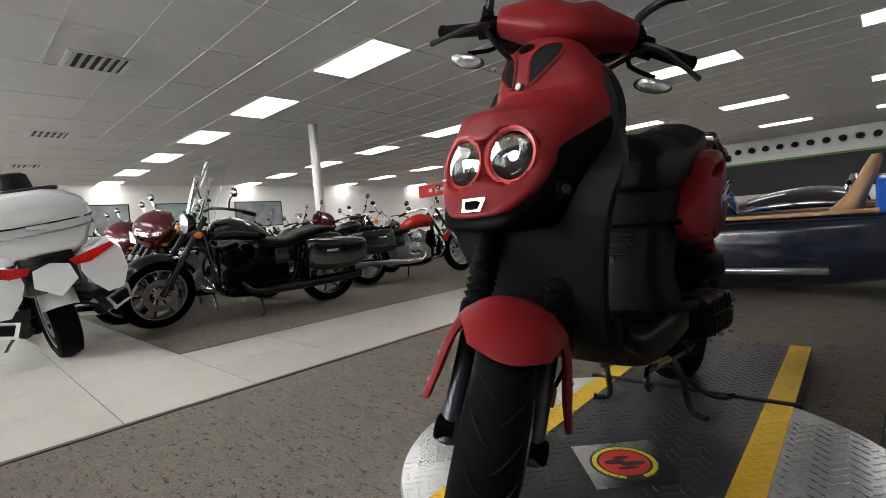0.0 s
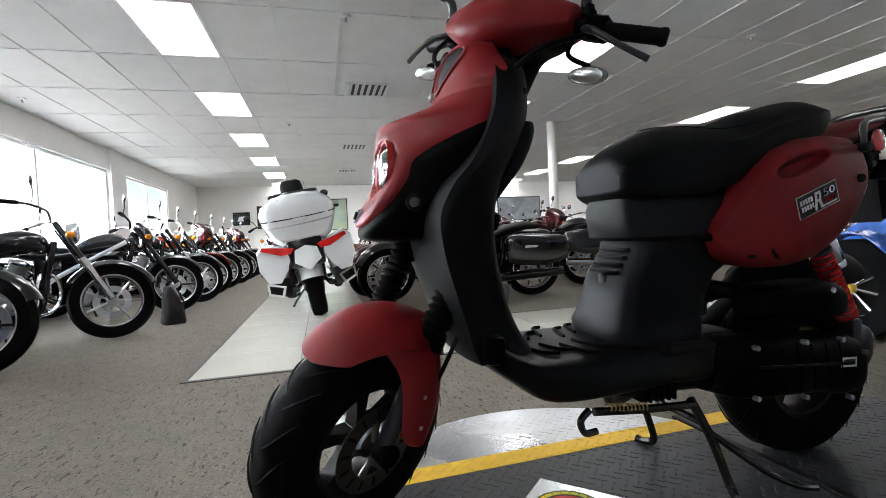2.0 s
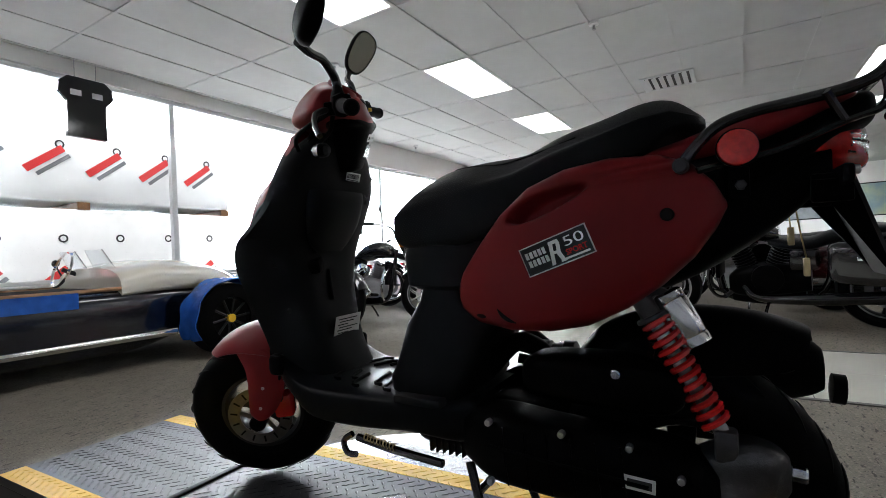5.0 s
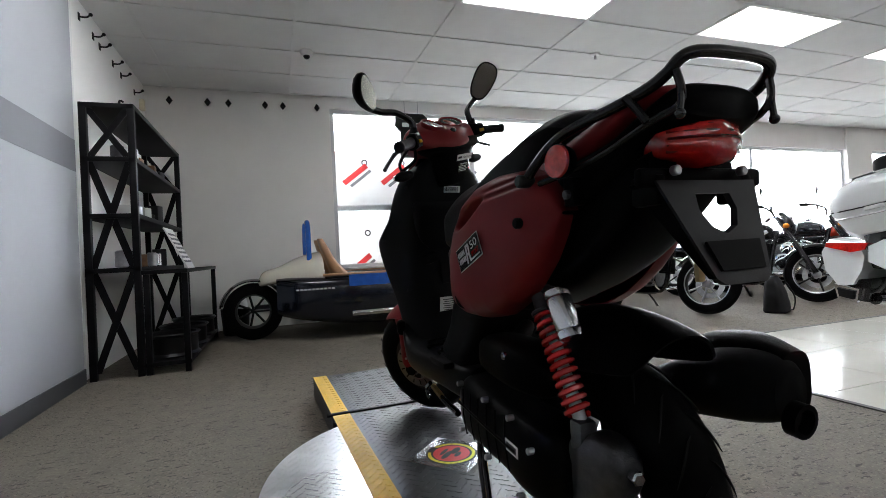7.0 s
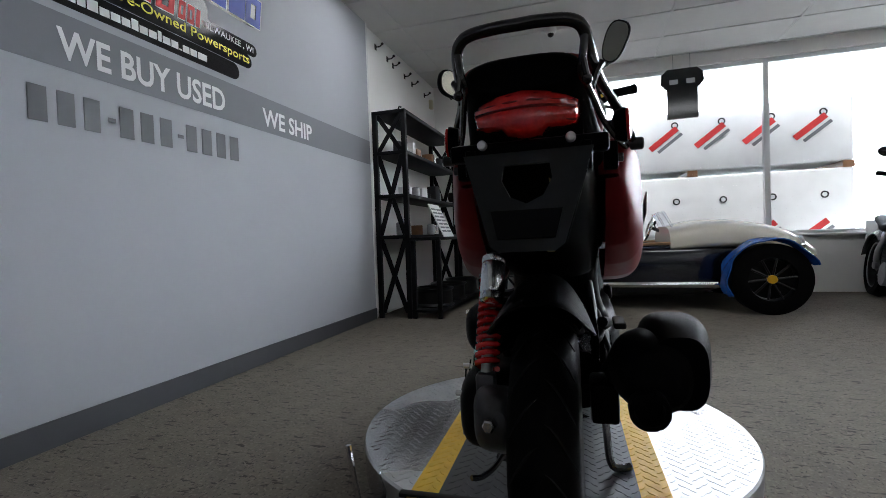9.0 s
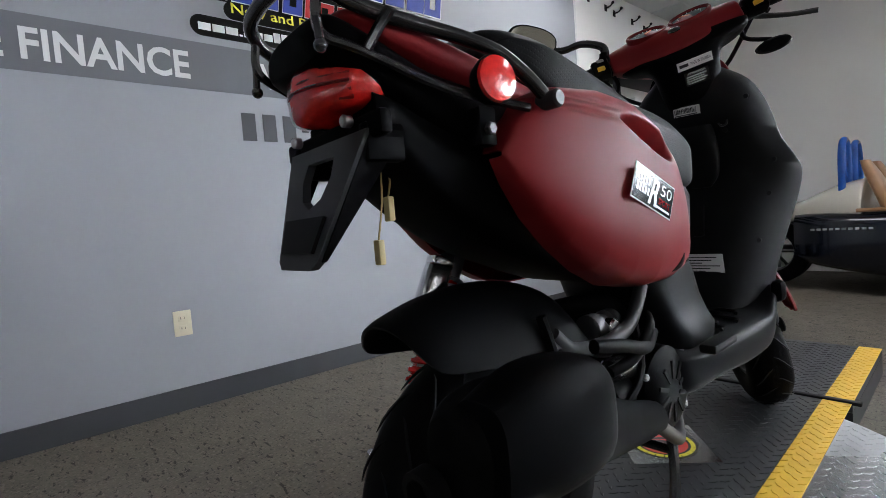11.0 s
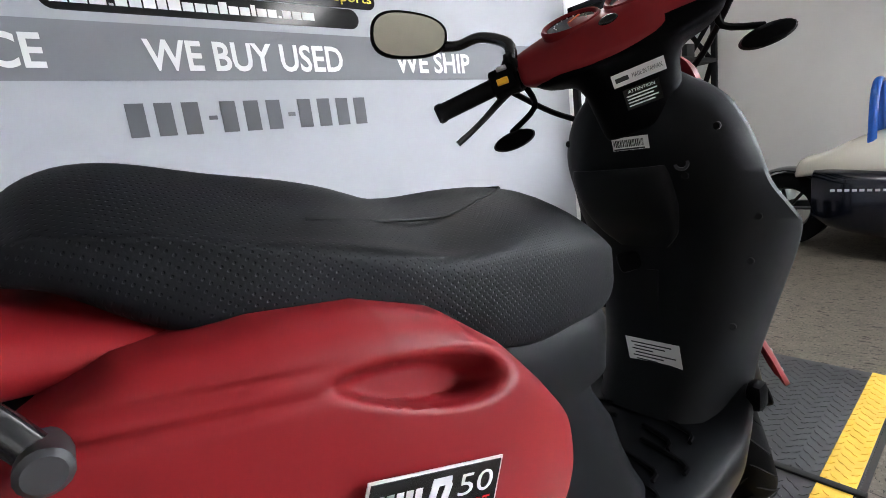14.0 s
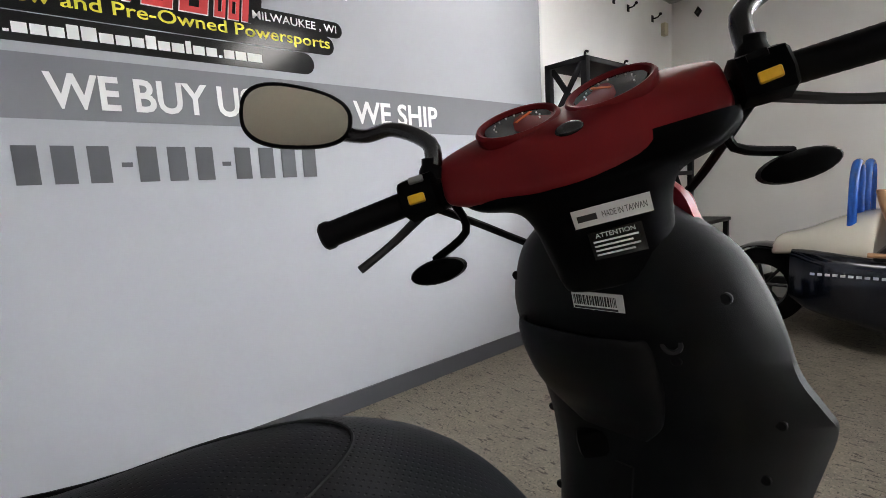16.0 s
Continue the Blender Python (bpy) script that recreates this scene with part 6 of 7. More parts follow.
# ---- motorcycles: y ahead, x right, origin on the floor between the wheels ----
def bike_wheel(name, c, r, w, bike, spokes, steer=None, bright=True):
    rim = r - .092
    prof = [(-w * .4, rim), (-w * .5, rim + .03), (-w * .42, r - .02), (0, r), (w * .42, r - .02), (w * .5, rim + .03), (w * .4, rim), (-w * .4, rim)]
    f = (lambda b: moved(b, steer)) if steer else (lambda b: b)
    wh = part(name, f(turned(prof, 44, "X", m=Matrix.Translation(c))), M_tyre, bike, "black road tyre")
    part("rim", f(turned([(-w * .36, rim + .004), (-w * .3, rim - .014), (0, rim - .022), (w * .3, rim - .014), (w * .36, rim + .004), (0, rim + .004), (-w * .36, rim + .004)], 44, "X", m=Matrix.Translation(c))), M_rim, wh)
    for s in (-1, 1):
        part("rim_lip", f(turned([(s * w * .37, rim + .006), (s * w * .40, rim - .002), (s * w * .36, rim - .012), (s * w * .37, rim + .006)], 44, "X", m=Matrix.Translation(c))), M_alloy, wh, "machined bright rim edge")
    for i in range(spokes):
        a = 2 * math.pi * i / spokes
        o = Vector((0, math.cos(a), math.sin(a)))
        part("spoke", f(cyl(c + o * .03, c + o * (rim - .012), .010, 8)), M_alloy if bright else M_rim, wh)
    part("hub", f(turned([(-.07, .03), (-.06, .045), (.06, .045), (.07, .03)], 20, "X", m=Matrix.Translation(c))), M_metal, wh)
    part("brake_disc", f(turned([(-.062, .09), (-.062, .145), (-.057, .145), (-.057, .09), (-.062, .09)], 32, "X", m=Matrix.Translation(c))), M_metal, wh)


def motorcycle(label, paint, m, touring=False, screen=False, bags=False, bright=True, bagpaint=None, group="motorcycles on the showroom floor", tag=True, spokes=9, naked=False):
    b = thing("motorcycle", label, "motorcycle", group, m)
    F, R = Vector((0, .80, .32)), Vector((0, -.80, .32))
    ax = Vector((0, -.5, .866))
    steer = Matrix.Translation(F) @ Matrix.Rotation(radians(14), 4, ax) @ Matrix.Translation(-F)
    S = lambda bm: moved(bm, steer)
    bike_wheel("front_wheel", F, .32, .12, b, spokes, steer, bright)
    bike_wheel("rear_wheel", R, .32, .16, b, spokes, None, bright)
    bar = M_chrome if bright else M_blackpaint
    for s in (-1, 1):
        part("fork_tube", S(cyl(F + Vector((s * .10, 0, 0)), F + Vector((s * .10, 0, 0)) + ax * .42, .030, 14)), bar, b, "front fork tube")
        part("fork_upper", S(cyl(F + Vector((s * .10, 0, 0)) + ax * .40, F + Vector((s * .10, 0, 0)) + ax * .78, .024, 14)), M_blackpaint, b)
        grip = ((s * .03, .38, 1.02), (s * .12, .36, 1.06), (s * .22, .31, 1.08), (s * .30, .27, 1.08)) if naked else ((s * .03, .38, 1.03), (s * .16, .36, 1.08), (s * .32, .24, 1.08), (s * .40, .17, 1.06))
        part("handlebar", S(tube(grip, .013, 8, 4)), bar, b)
        part("hand_grip", S(cyl((s * .27, .285, 1.08), (s * .38, .23, 1.075), .020, 12) if naked else cyl((s * .36, .205, 1.072), (s * .45, .12, 1.048), .019, 12)), M_rubber, b)
        mi = part("mirror", S(tube([(s * .27, .275, 1.08), (s * .31, .29, 1.17), (s * .37, .28, 1.23)], .007, 6, 3)), bar, b, "round rear-view mirror")
        part("mirror_shell", S(ball((s * .38, .282, 1.25), .055, .016, .042, u=14, v=8)), M_blackpaint, mi)
        part("indicator", S(ball((s * .20, .52, .86), .03, .035, .03, u=12, v=8)), M_amber, b, "amber indicator")
        if naked:
            continue
        part("exhaust", tube([(s * .12, .12, .35), (s * .17, .02, .26), (s * .20, -.3, .26), (s * .22, -.75, .29), (s * .22, -1.08, .31)], [.026, .03, .045, .05, .046], 12, 4), bar, b, "exhaust pipe")
        part("engine_cover", turned([(0, .12), (.02, .115), (.035, .08)], 24, "X", m=Matrix.Translation((s * .13, -.05, .42)) @ pose(0, 0, 0, 0, 0, 0 if s > 0 else 180)), M_chrome if bright else M_engine, b)
        part("footpeg", cyl((s * .15, .22, .30), (s * .32, .24, .30), .018, 10), M_rubber, b)
    if naked:
        part("fly_screen", S(along_z([(.80, 0, .52, .08, .05, .05), (.88, 0, .53, .13, .07, .06), (.98, 0, .50, .13, .06, .06), (1.06, 0, .45, .09, .03, .04)], 3, 2.8)), M_blackpaint, b, "small black headlight cowl")
        part("battery_case", box(-.15, .15, -.26, .27, .33, .70, .04), M_engine, b, "ribbed black battery case")
        part("motor", cyl((-.17, -.08, .27), (.17, -.08, .27), .105, 28), M_castmetal, b, "cast metal motor")
        for s in (-1, 1):
            part("frame_rail", tube([(s * .12, .34, .84), (s * .17, .10, .70), (s * .17, -.25, .50), (s * .14, -.42, .38)], .024, 10, 4), M_alu, b, "silver frame rail")
            for k in range(8):
                part("case_rib", box(s * .150, s * .160, -.20, .22, .38 + .036 * k, .394 + .036 * k, .002, seg=1), M_rubber, b)
    rows = [[F + Vector((.085 * v, (.365 - .05 * abs(v) ** 3) * math.cos(a), (.365 - .05 * abs(v) ** 3) * math.sin(a))) for v in np.linspace(-1, 1, 9)] for a in np.linspace(radians(25), radians(150), 16)]
    part("front_mudguard", S(shell(rows, .006)), paint, b)
    hl = part("headlight", S(turned([(-.10, .03), (-.08, .075), (-.01, .095), (.0, .092)], 28, "Y", m=Matrix.Translation((0, .56, .93)))), bar, b, "round headlight")
    part("lens", S(turned([(.0, .09), (.015, .07), (.022, .002)], 28, "Y", m=Matrix.Translation((0, .56, .93)))), M_facet, hl)
    part("tank", along_y([(.36, 0, .82, .04, .04, .05), (.32, 0, .84, .11, .08, .09), (.18, 0, .86, .16, .10, .11), (0, 0, .83, .15, .09, .10), (-.14, 0, .78, .09, .05, .06)], 4, 2.3), paint, b, "fuel tank")
    part("seat", along_y([(-.06, 0, .72, .08, .04, .03), (-.16, 0, .70, .15, .05, .04), (-.34, 0, .69, .17, .05, .05), (-.48, 0, .73, .15, .06, .05), (-.70, 0, .78, .13, .05, .04), (-.86, 0, .78, .09, .03, .03)], 4, 2.8), M_seat, b, "black leather seat")
    part("frame", tube([(0, .40, .86), (0, .34, .55), (0, .26, .24), (0, -.2, .21), (0, -.42, .30), (0, -.50, .62)], .028, 10, 4), M_blackpaint, b)
    part("crankcase", along_y([(.24, 0, .36, .09, .08, .08), (.14, 0, .38, .14, .13, .13), (-.12, 0, .40, .15, .14, .14), (-.34, 0, .40, .11, .10, .10)], 3, 3.5), M_engine if not bright else M_castmetal, b, "engine crankcase")
    for a, yy in () if naked else ((22, .10), (-22, -.10)):
        cy = bmesh.new()
        q = Matrix.Translation((0, yy, .50)) @ pose(0, 0, 0, -a, 0, 0)
        fins = [(.0, .065)]
        for k in range(7):
            fins += [(.025 * k, .085), (.013 + .025 * k, .085), (.013 + .025 * k, .065), (.025 + .025 * k, .065)]
        turned(fins, 16, "Z", cy, q)
        part("cylinder", cy, M_engine if not bright else M_castmetal, b, "finned cylinder")
        part("rocker_cover", moved(box(-.08, .08, -.07, .07, .175, .225, .02), q), M_chrome if bright else M_engine, b)
    part("radiator", box(-.13, .13, .30, .335, .42, .70, .01), M_engine, b, "black finned radiator")
    for k in range(9):
        part("radiator_fin", box(-.115, .115, .336, .340, .44 + .028 * k, .446 + .028 * k, 0, seg=1), M_groove, b)
    for s in (-1, 1):
        part("brake_caliper", S(box(s * .085 - .02, s * .085 + .02, .70, .76, .36, .46, .008)), M_dark, b)
        if naked:
            continue
        part("engine_guard", tube([(s * .05, .32, .62), (s * .22, .36, .55), (s * .30, .36, .40), (s * .20, .32, .28), (s * .05, .26, .24)], .014, 8, 4), bar, b)
    part("side_cover", box(-.14, .14, -.40, -.20, .48, .66, .03), M_blackpaint, b)
    part("belly", along_y([(.22, 0, .25, .08, .05, .05), (0, 0, .24, .12, .06, .06), (-.3, 0, .25, .10, .06, .06)], 3, 3.0), M_engine, b)
    if not naked:
        part("air_cleaner", turned([(0, .085), (.05, .085), (.065, .06)], 24, "X", m=Matrix.Translation((.10, 0, .60))), M_chrome if bright else M_engine, b)
    rows = [[R + Vector((.105 * v, (.375 - .06 * abs(v) ** 3) * math.cos(a), (.375 - .06 * abs(v) ** 3) * math.sin(a))) for v in np.linspace(-1, 1, 9)] for a in np.linspace(radians(50), radians(165), 16)]
    part("rear_mudguard", shell(rows, .006), paint, b)
    part("tail_light", along_y([(-1.10, 0, .62, .05, .03, .03), (-1.14, 0, .62, .06, .035, .035), (-1.17, 0, .62, .04, .02, .02)], 2, 3), M_redlens, b, "red tail lamp")
    part("side_stand", tube([(-.12, -.05, .22), (-.24, -.02, .10), (-.30, 0, .01)], .012, 8, 2), M_blackpaint, b)
    if bags:
        for s in (-1, 1):
            bg = part("pannier", along_y([(-.45, s * .28, .58, .05, .10, .10), (-.52, s * .29, .58, .10, .15, .16), (-.85, s * .30, .57, .11, .15, .17), (-1.06, s * .29, .58, .09, .12, .12), (-1.10, s * .29, .58, .05, .08, .08)], 3, 4.5), bagpaint or paint, b, "hard pannier")
            part("latch", box(s * .395, s * .408, -.86, -.62, .60, .625, .004), M_chrome, bg)
    if screen:
        rows = [[Vector((.24 * v * (1 - .25 * f), .50 - .16 * f - .10 * v * v, 1.0 + .46 * f)) for v in np.linspace(-1, 1, 11)] for f in np.linspace(0, 1, 7)]
        part("windscreen", S(shell(rows, .004)), M_screen, b, "clear windscreen")
        for s in (-1, 1):
            part("screen_stay", S(cyl((s * .12, .47, .98), (s * .15, .37, 1.34), .016, 8)), M_chrome, b)
    if touring:
        part("fairing", S(along_z([(.78, 0, .48, .12, .10, .08), (.88, 0, .50, .24, .13, .10), (1.0, 0, .48, .28, .13, .10), (1.10, 0, .44, .22, .10, .08), (1.16, 0, .40, .12, .05, .05)], 3, 2.6)), paint, b, "front fairing")
    if tag:
        part("price_tag", S(slab([(.02, .62, .98), (.12, .62, .98), (.12, .60, .84), (.02, .60, .84)], .003)), M_paper, b, "white paper price tag", False)
    return b


def place(x, y, rz):
    return pose(x, y, 0, 0, -7, rz)


def at_front(x, y, rz):
    """Pose of a bike whose front tyre touches the floor at x, y."""
    a = radians(rz)
    return place(x + .8 * math.sin(a), y - .8 * math.cos(a), rz)


naked = motorcycle("black and chrome naked motorcycle with a paper tag", M_blackpaint, at_front(2.54, 2.88, 168), bright=False, spokes=5, naked=True)
cruiser = motorcycle("black cruiser motorcycle with chrome engine and forks", M_blackpaint, at_front(3.65, 2.54, 190), bright=True, spokes=7)
bagger = motorcycle("maroon touring motorcycle with panniers and fairing", M_maroon, at_front(5.18, .16, 6), touring=True, bags=True)
tourer = motorcycle("black touring motorcycle with a tall clear windscreen", M_blackpaint, at_front(4.45, 0, -8.7) @ Matrix.Scale(1.06, 4), screen=True, bags=True, bright=False, tag=False)
orange = motorcycle("orange motorcycle with chrome forks and engine", M_orangepaint, at_front(7.1, 2.45, 200))
for k, (x, y, rz, src) in enumerate(((5.25, 2.48, 196, naked), (6.1, 2.4, 200, cruiser), (8.1, 2.45, 201, bagger), (9.1, 2.4, 199, cruiser), (10.2, 2.4, 202, naked), (11.3, 2.4, 200, bagger), (12.4, 2.4, 200, cruiser),
                                     (6.1, .0, 8, cruiser), (7.0, .05, 12, bagger), (7.9, 0, 10, cruiser), (8.9, 0, 14, orange), (9.9, 0, 15, cruiser), (11.2, 0, 15, bagger),
                                     (6.9, -4.6, 30, cruiser), (8.1, -4.8, 25, bagger), (9.3, -4.8, 28, cruiser), (10.6, -4.9, 25, orange))):
    copy_thing(src, at_front(x, y, rz))
for k, (x, y, rz, src) in enumerate(((5.75, -3.9, 172, cruiser), (6.75, -3.7, 168, bagger), (7.75, -3.95, 175, naked), (8.8, -3.8, 170, cruiser), (9.8, -3.9, 168, bagger), (10.9, -3.8, 172, cruiser), (5.9, -6.6, 14, bagger), (7.0, -6.5, 18, cruiser), (5.0, -6.4, 10, naked))):
    copy_thing(src, at_front(x, y, rz))
sporty = motorcycle("red and black custom motorcycle with a chrome engine", M_redgloss, place(4.63, -3.48, 166.6), bags=True, bagpaint=M_blackpaint, tag=False)
street = motorcycle("dark street motorcycle seen from its red tail lamp", M_maroon, place(6.6, 1.30, -80), bright=False)

# white touring motorcycle with a top case
WT = pose(4.80, .83, 0, 0, -10, -88) @ Matrix.Scale(1.02, 4)
tour = motorcycle("white touring motorcycle with a large top case and panniers", M_whitepaint, WT, touring=True, screen=True, bags=True, bright=False, tag=False)
CASE = ((-.20, .745), (.20, .745), (.27, .80), (.335, .96), (.345, 1.06), (.31, 1.13), (.22, 1.19), (.10, 1.215), (-.10, 1.215), (-.22, 1.19), (-.31, 1.13), (-.345, 1.06), (-.335, .96), (-.27, .80))
tc = part("top_case", loft([[Vector((x * k, y + .10 * (1.0 - z) * (1 if y < -1 else 0), 1.0 + (z - 1.0) * f)) for x, z in CASE] for y, k, f in ((-.60, .80, .80), (-.66, .93, .95), (-.74, 1, 1), (-1.06, 1, 1), (-1.14, .96, .95), (-1.20, .88, .82), (-1.225, .78, .62), (-1.23, .60, .40))]), M_whitepaint, tour, "glossy white top case", 32)
part("case_groove", tube([(-.33, -1.06, .965), (-.30, -1.15, .945), (-.24, -1.215, .925), (0, -1.238, .915), (.24, -1.215, .925), (.30, -1.15, .945), (.33, -1.06, .965)], .007, 6, 3), M_metal, tc)
part("case_seam", tube([(-.338, -.72, 1.0), (-.342, -1.05, 1.0), (-.325, -1.14, 1.0), (-.285, -1.212, .985), (0, -1.236, .975), (.285, -1.212, .985), (.325, -1.14, 1.0), (.342, -1.05, 1.0), (.338, -.72, 1.0)], .005, 5, 3), M_groove, tc)
part("case_latch", box(-.06, .06, -1.246, -1.225, .945, .975, .006), M_whitepaint, tc)
part("case_rack", tube([(-.20, -.72, 1.215), (-.22, -.9, 1.225), (-.18, -1.06, 1.215), (0, -1.10, 1.212), (.18, -1.06, 1.215), (.22, -.9, 1.225), (.20, -.72, 1.215)], .018, 8, 4), M_blackpaint, tc)
for s in (-1, 1):
    part("tail_lens", slab([(s * .10, -1.222, .715), (s * .37, -1.212, .775), (s * .385, -1.209, .745), (s * .22, -1.219, .670), (s * .13, -1.224, .670)], .016), M_redlens, tour, "red tail lens")
    part("pannier_cover", loft([[Vector((s * x, y, z)) for x, z in ((.155, .66 + d), (.165, .735 + d), (.37, .81 + d), (.425, .75 + d), (.43, .57), (.37, .44), (.27, .43), (.19, .53))] for y, d in ((-.50, -.06), (-.62, 0), (-1.05, 0), (-1.17, -.01), (-1.205, -.04))]), M_whitepaint, tour, "white pannier cover", 30)
    part("pannier_seam", tube([(s * .434, -.60, .68), (s * .436, -1.05, .66), (s * .43, -1.18, .65)], .004, 5, 3), M_groove, tour)
    part("pannier_base", loft([[Vector((s * x, y, z)) for x, z in ((.16, .46), (.37, .47), (.37, .33), (.22, .29))] for y in (-.55, -1.17)]), M_blackpaint, tour, "black pannier base", 30)
    tip = part("silencer_tip", slab([(s * .235, -1.195, .395), (s * .395, -1.185, .455), (s * .400, -1.175, .345), (s * .275, -1.185, .295)], .035), M_chrome, tour, "chrome silencer tip")
    part("silencer_bore", slab([(s * .265, -1.220, .382), (s * .375, -1.210, .422), (s * .380, -1.202, .358), (s * .290, -1.210, .322)], .012), M_groove, tip)
part("tail_frame", box(-.16, .16, -1.16, -.60, .52, .80, .03), M_blackpaint, tour)
part("plate_cover", slab([(-.10, -1.225, .69), (.0, -1.225, .72), (.10, -1.225, .69), (.12, -1.235, .58), (0, -1.245, .49), (-.12, -1.235, .58)], .014), M_whitepaint, tour, "white plate cover")
hatm = WT @ pose(0, -.88, 1.225)
hat = thing("felt_hat", "black felt brimmed hat on the white top case", "hat", m=hatm)
part("brim", turned([(0, .19), (.012, .195), (.014, .12), (.012, .10)], 32, "Z"), M_felt, hat)
part("crown", turned([(.005, .11), (.06, .105), (.115, .095), (.13, .07), (.122, .002)], 32, "Z"), M_felt, hat)


# three-wheeled roadsters: y ahead
def roadster(label, upper, lower, m, seatmat, hoop):
    t = thing("three_wheeled_roadster", label, "roadster", "three-wheeled roadsters", m)
    for s in (-1, 1):
        c = Vector((s * .82, 1.10, .33))
        w = part("front_wheel", turned([(-.11, .20), (-.115, .26), (-.09, .33), (.09, .33), (.115, .26), (.11, .20), (-.11, .20)], 44, "X", m=Matrix.Translation(c)), M_tyre, t, "wide black tyre")
        part("rim", turned([(-.10, .21), (-.06, .19), (.06, .19), (.10, .21), (-.10, .21)], 40, "X", m=Matrix.Translation(c)), M_rim if upper is M_creampaint else M_chrome, w)
        for i in range(10):
            a = 2 * math.pi * i / 10
            part("spoke", cyl(c + Vector((s * .07, .03 * math.cos(a), .03 * math.sin(a))), c + Vector((s * .09, .195 * math.cos(a + .12), .195 * math.sin(a + .12))), .011, 6), M_rim if upper is M_creampaint else M_chrome, w)
        part("brake_drum", cyl(c + Vector((s * .01, 0, 0)), c + Vector((s * .05, 0, 0)), .185, 32), M_groove, w)
        part("hub_cap", cyl(c + Vector((s * .05, 0, 0)), c + Vector((s * .105, 0, 0)), .04, 20), M_button, w, "yellow hub cap")
        rows = [[c + Vector((.135 * v, (.375 + .012 * math.sin(9 * a + 4 * v)) * math.cos(a), (.375 + .012 * math.sin(7 * a + 5 * v)) * math.sin(a))) for v in np.linspace(-1, 1, 9)] for a in np.linspace(radians(20), radians(205), 30)]
        part("wrapped_wing", shell(rows, .01), M_wrapblue, t, "wing wrapped in blue film")
        part("wing_arm", cyl((s * .45, 1.05, .42), c + Vector((0, 0, .05)), .03, 10), M_dark, t)
        part("side_pipe", cyl((s * .62, -.50, .26), (s * .66, .72, .26), .032, 14), M_chrome, t, "chrome side pipe")
        part("seat", along_z([(.38, s * .24, -.40, .20, .20, .20), (.60, s * .24, -.52, .20, .13, .13), (.80, s * .24, -.65, .175, .06, .06), (.98, s * .24, -.73, .13, .045, .045), (1.08, s * .24, -.77, .07, .03, .03)], 3, 3.0), seatmat, t, "tan bucket seat")
        part("roll_hoop", tube([(s * .12, -.90, .66), (s * .12, -.90, 1.10), (s * .17, -.90, 1.25), (s * .29, -.90, 1.25), (s * .36, -.90, 1.10), (s * .36, -.90, .66)], .027, 10, 4), hoop, t, "blue wrapped roll hoop")
        part("headlight", turned([(-.02, .05), (.02, .10), (.05, .10), (.06, .08)], 24, "Y", m=Matrix.Translation((s * .40, 1.46, .62))), M_chrome, t)
    part("lower_body", along_y([(-1.25, 0, .42, .34, .25, .16), (-1.0, 0, .42, .54, .26, .22), (-.4, 0, .41, .64, .265, .29), (.4, 0, .41, .64, .265, .29), (.9, 0, .42, .55, .25, .20), (1.45, 0, .42, .40, .18, .16), (1.62, 0, .42, .26, .10, .10)], 4, 6.0, 40), lower, t, "dark lower body", 40)
    part("bonnet", along_y([(.30, 0, .64, .62, .22, .06), (.6, 0, .68, .62, .24, .08), (1.0, 0, .68, .57, .22, .08), (1.4, 0, .62, .48, .18, .06), (1.68, 0, .52, .30, .08, .04)], 4, 3.2, 40), upper, t, "rounded bonnet", 50)
    part("tail_deck", along_y([(-.76, 0, .66, .54, .26, .05), (-.80, 0, .67, .53, .27, .06), (-1.0, 0, .67, .44, .22, .06), (-1.22, 0, .65, .30, .14, .05), (-1.38, 0, .62, .18, .12, .04), (-1.44, 0, .60, .06, .05, .03)], 4, 2.5, 40), upper, t, "rounded tail deck", 50)
    for s in (-1, 1):
        part("cockpit_rail", tube([(s * .60, .32, .68), (s * .615, -.2, .678), (s * .58, -.78, .68)], .016, 10, 3), seatmat, t, "padded cockpit rail")
    part("cockpit_floor", box(-.55, .55, -.75, .32, .60, .679, .01), M_felt, t)
    bike_c = Vector((0, -1.50, .31))
    w = part("rear_wheel", turned([(-.10, .19), (-.105, .24), (-.08, .31), (.08, .31), (.105, .24), (.10, .19), (-.10, .19)], 40, "X", m=Matrix.Translation(bike_c)), M_tyre, t, "wide black rear tyre")
    part("rim", turned([(-.09, .20), (-.03, .17), (.03, .17), (.09, .20), (-.09, .20)], 36, "X", m=Matrix.Translation(bike_c)), M_rim, w)
    for i in range(7):
        a = 2 * math.pi * i / 7
        part("spoke", cyl(bike_c, bike_c + Vector((0, .18 * math.cos(a), .18 * math.sin(a))), .014, 6), M_rim, w)
    part("swing_arm", box(-.16, -.11, -1.50, -1.1, .28, .36, .02), M_dark, t)
    rows = [[bike_c + Vector((.125 * v, (.36 - .02 * abs(v) ** 3) * math.cos(a), (.36 - .02 * abs(v) ** 3) * math.sin(a))) for v in np.linspace(-1, 1, 9)] for a in np.linspace(radians(5), radians(170), 22)]
    part("rear_wing", shell(rows, .012), lower, t, "dark rear wing")
    part("steering_wheel", moved(turned([(-.012, .165), (0, .178), (.012, .165), (0, .152), (-.012, .165)], 36, "Y"), pose(-.24, .20, .86, -20)), M_chrome, t, "bright steering wheel")
    part("steering_column", cyl((-.24, .20, .86), (-.24, .42, .76), .02, 8), M_dark, t)
    for s in (-1, 1):
        rows = [[Vector((s * .26 + .20 * v * (1 - .2 * f), .40 - .10 * f - .05 * v * v, .82 + .20 * f)) for v in np.linspace(-1, 1, 9)] for f in np.linspace(0, 1, 5)]
        part("wind_deflector", shell(rows, .004), M_screen, t, "clear wind deflector")
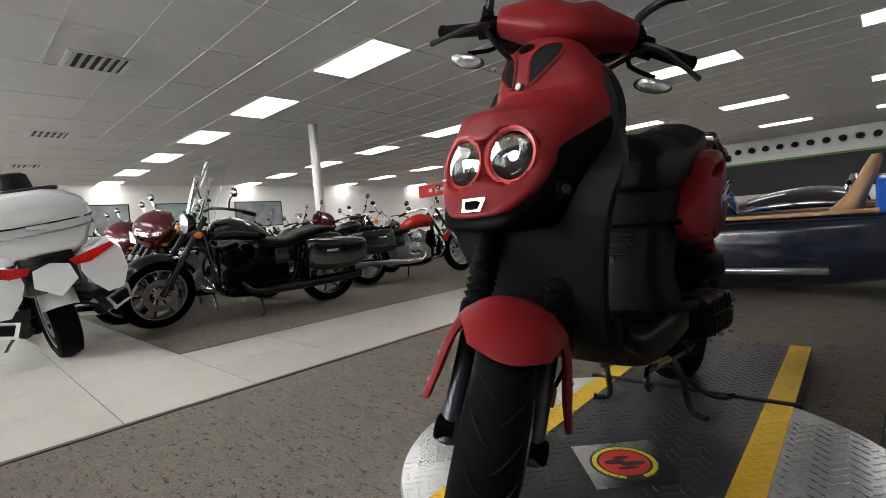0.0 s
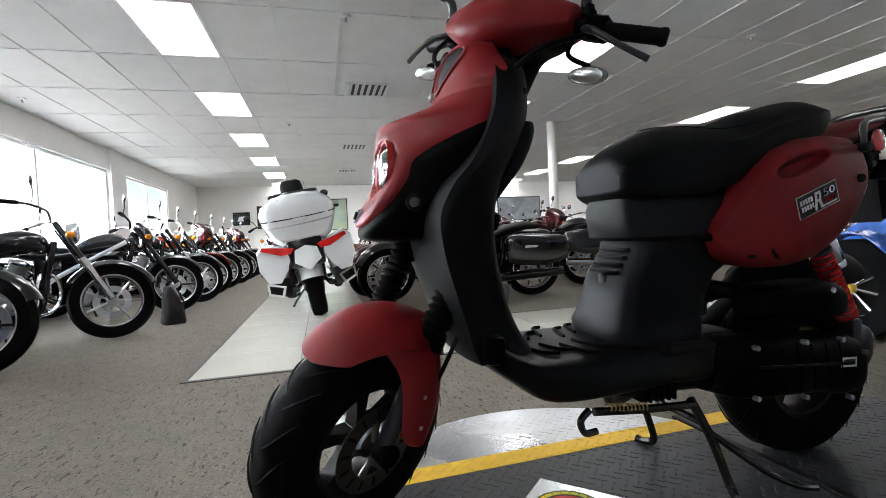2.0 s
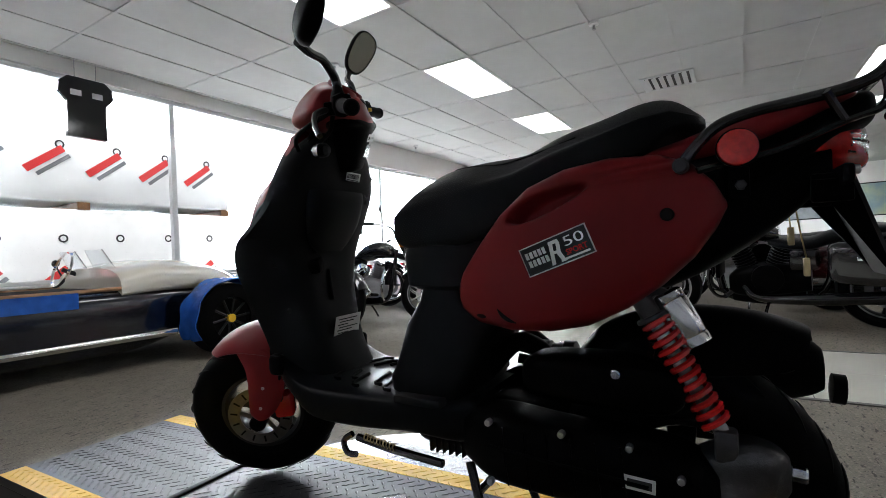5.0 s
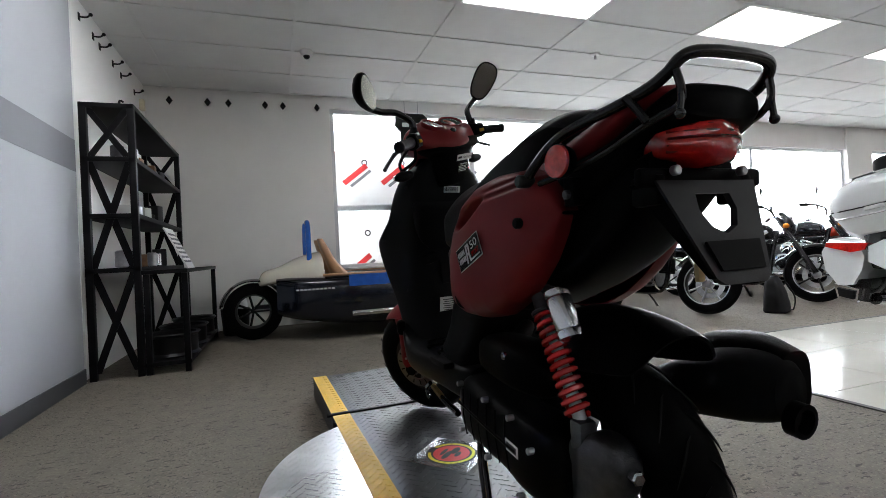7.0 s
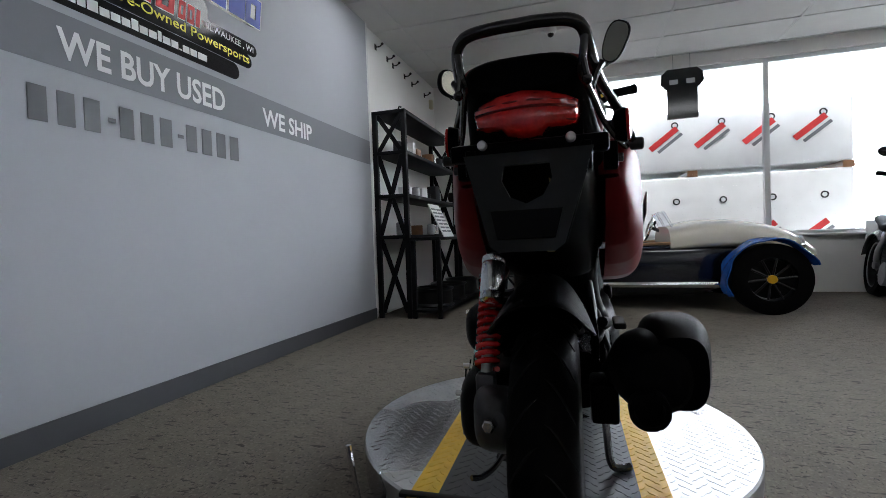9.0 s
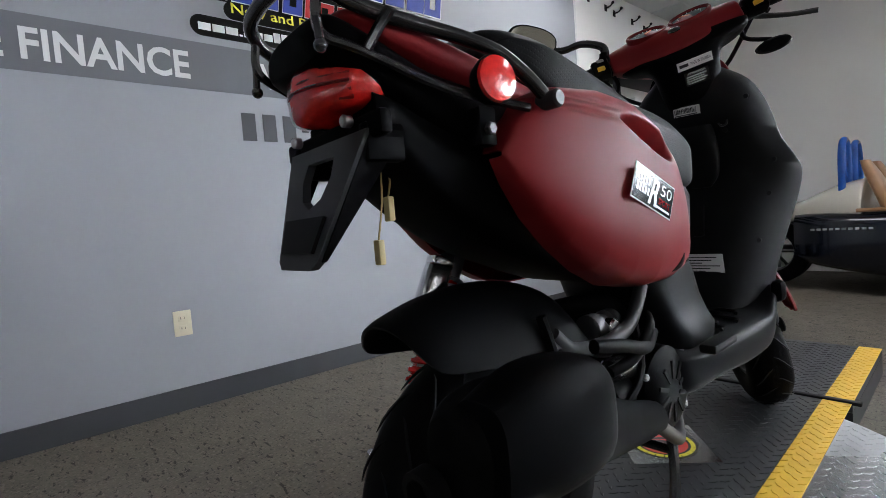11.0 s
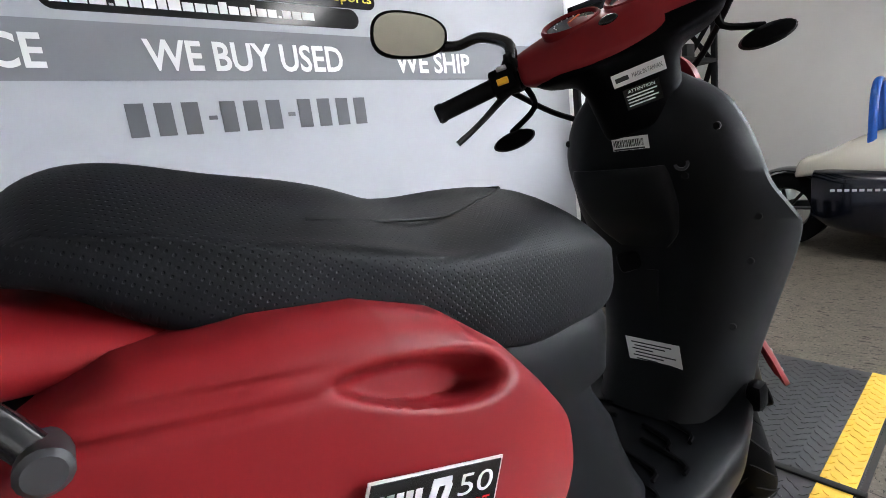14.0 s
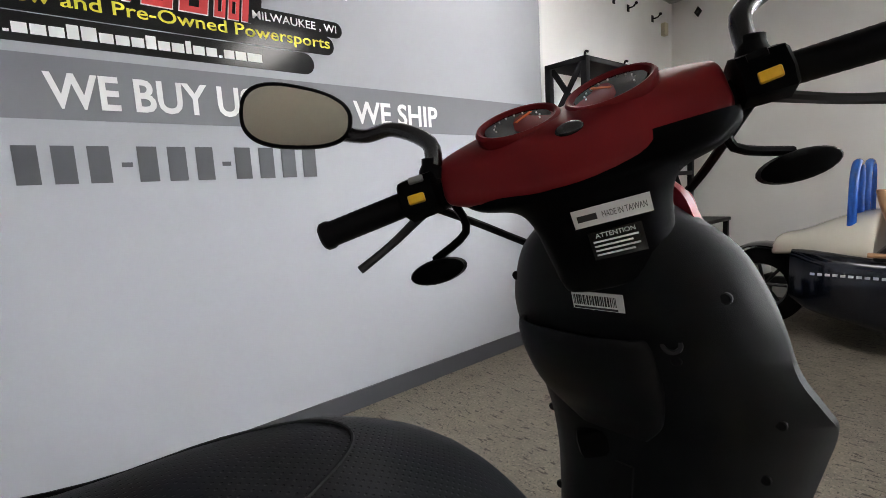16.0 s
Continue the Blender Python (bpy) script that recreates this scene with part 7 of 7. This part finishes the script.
    mi = part("mirror", ball((-.66, .30, .92), .05, .03, .035), M_inkgloss, t)
    part("mirror_arm", cyl((-.66, .30, .90), (-.58, .34, .74), .008, 8), M_dark, t)
    for i in range(10):
        part("name_bar", box(.638, .646, -1.06 + .04 * i, -1.035 + .04 * i, .535, .551), M_silver, t, "small silver printed bar", False)
    part("film_panel", box(.630, .650, -.52, -.02, .55, .672, .002), M_wrapblue, t, "panel covered with blue film", False)
    return t


roadster("cream and black three-wheeled roadster with tan seats by the window", M_creampaint, M_navy, pose(.55, 4.015, 0, 0, 0, -90) @ Matrix.Scale(.92, 4), M_tan, M_wrapblue)
roadster("dark navy three-wheeled roadster with a blue bonnet", M_wrapblue, M_navy, pose(.19, -3.2, 0, 0, 0, -90) @ Matrix.Scale(.92, 4), M_tan, M_bluepaint)
roadster("black three-wheeled roadster with blue roll hoops", M_blackpaint, M_blackpaint, pose(-.55, -5.6, 0, 0, 0, -90) @ Matrix.Scale(.92, 4), M_tan, M_bluepaint)
bin_ = thing("document_box", "white boxes standing under the window", "box", m=pose(2.95, WY - .26, 0))
for k in range(4):
    part("folder", box(.11 * k, .11 * k + .10, 0, .22, .0, .78 + .02 * (k % 2), .006), M_paper, bin_)

# black gear bag slumped beside a front wheel
bag2 = thing("gear_bag", "slumped black fabric gear bag on the carpet", "bag", m=pose(4.26, 2.24, 0, 0, 0, 20) @ Matrix.Scale(.74, 4))
b = along_z([(0, 0, 0, .17, .13, .13), (.05, 0, 0, .19, .15, .15), (.25, 0, .01, .17, .12, .12), (.42, .02, .03, .13, .08, .08), (.50, .03, .04, .08, .05, .05)], 4, 3.2, 32)
for vv in b.verts:
    vv.co += Vector(noise.noise_vector(vv.co * 8)) * .018
    vv.co.z = max(0, vv.co.z)
part("sack", b, M_felt, bag2)
part("strap", tube([(.10, -.10, .40), (.22, -.16, .20), (.28, -.12, .015), (.36, -.05, .012)], .010, 6, 4), M_steelblack, bag2)
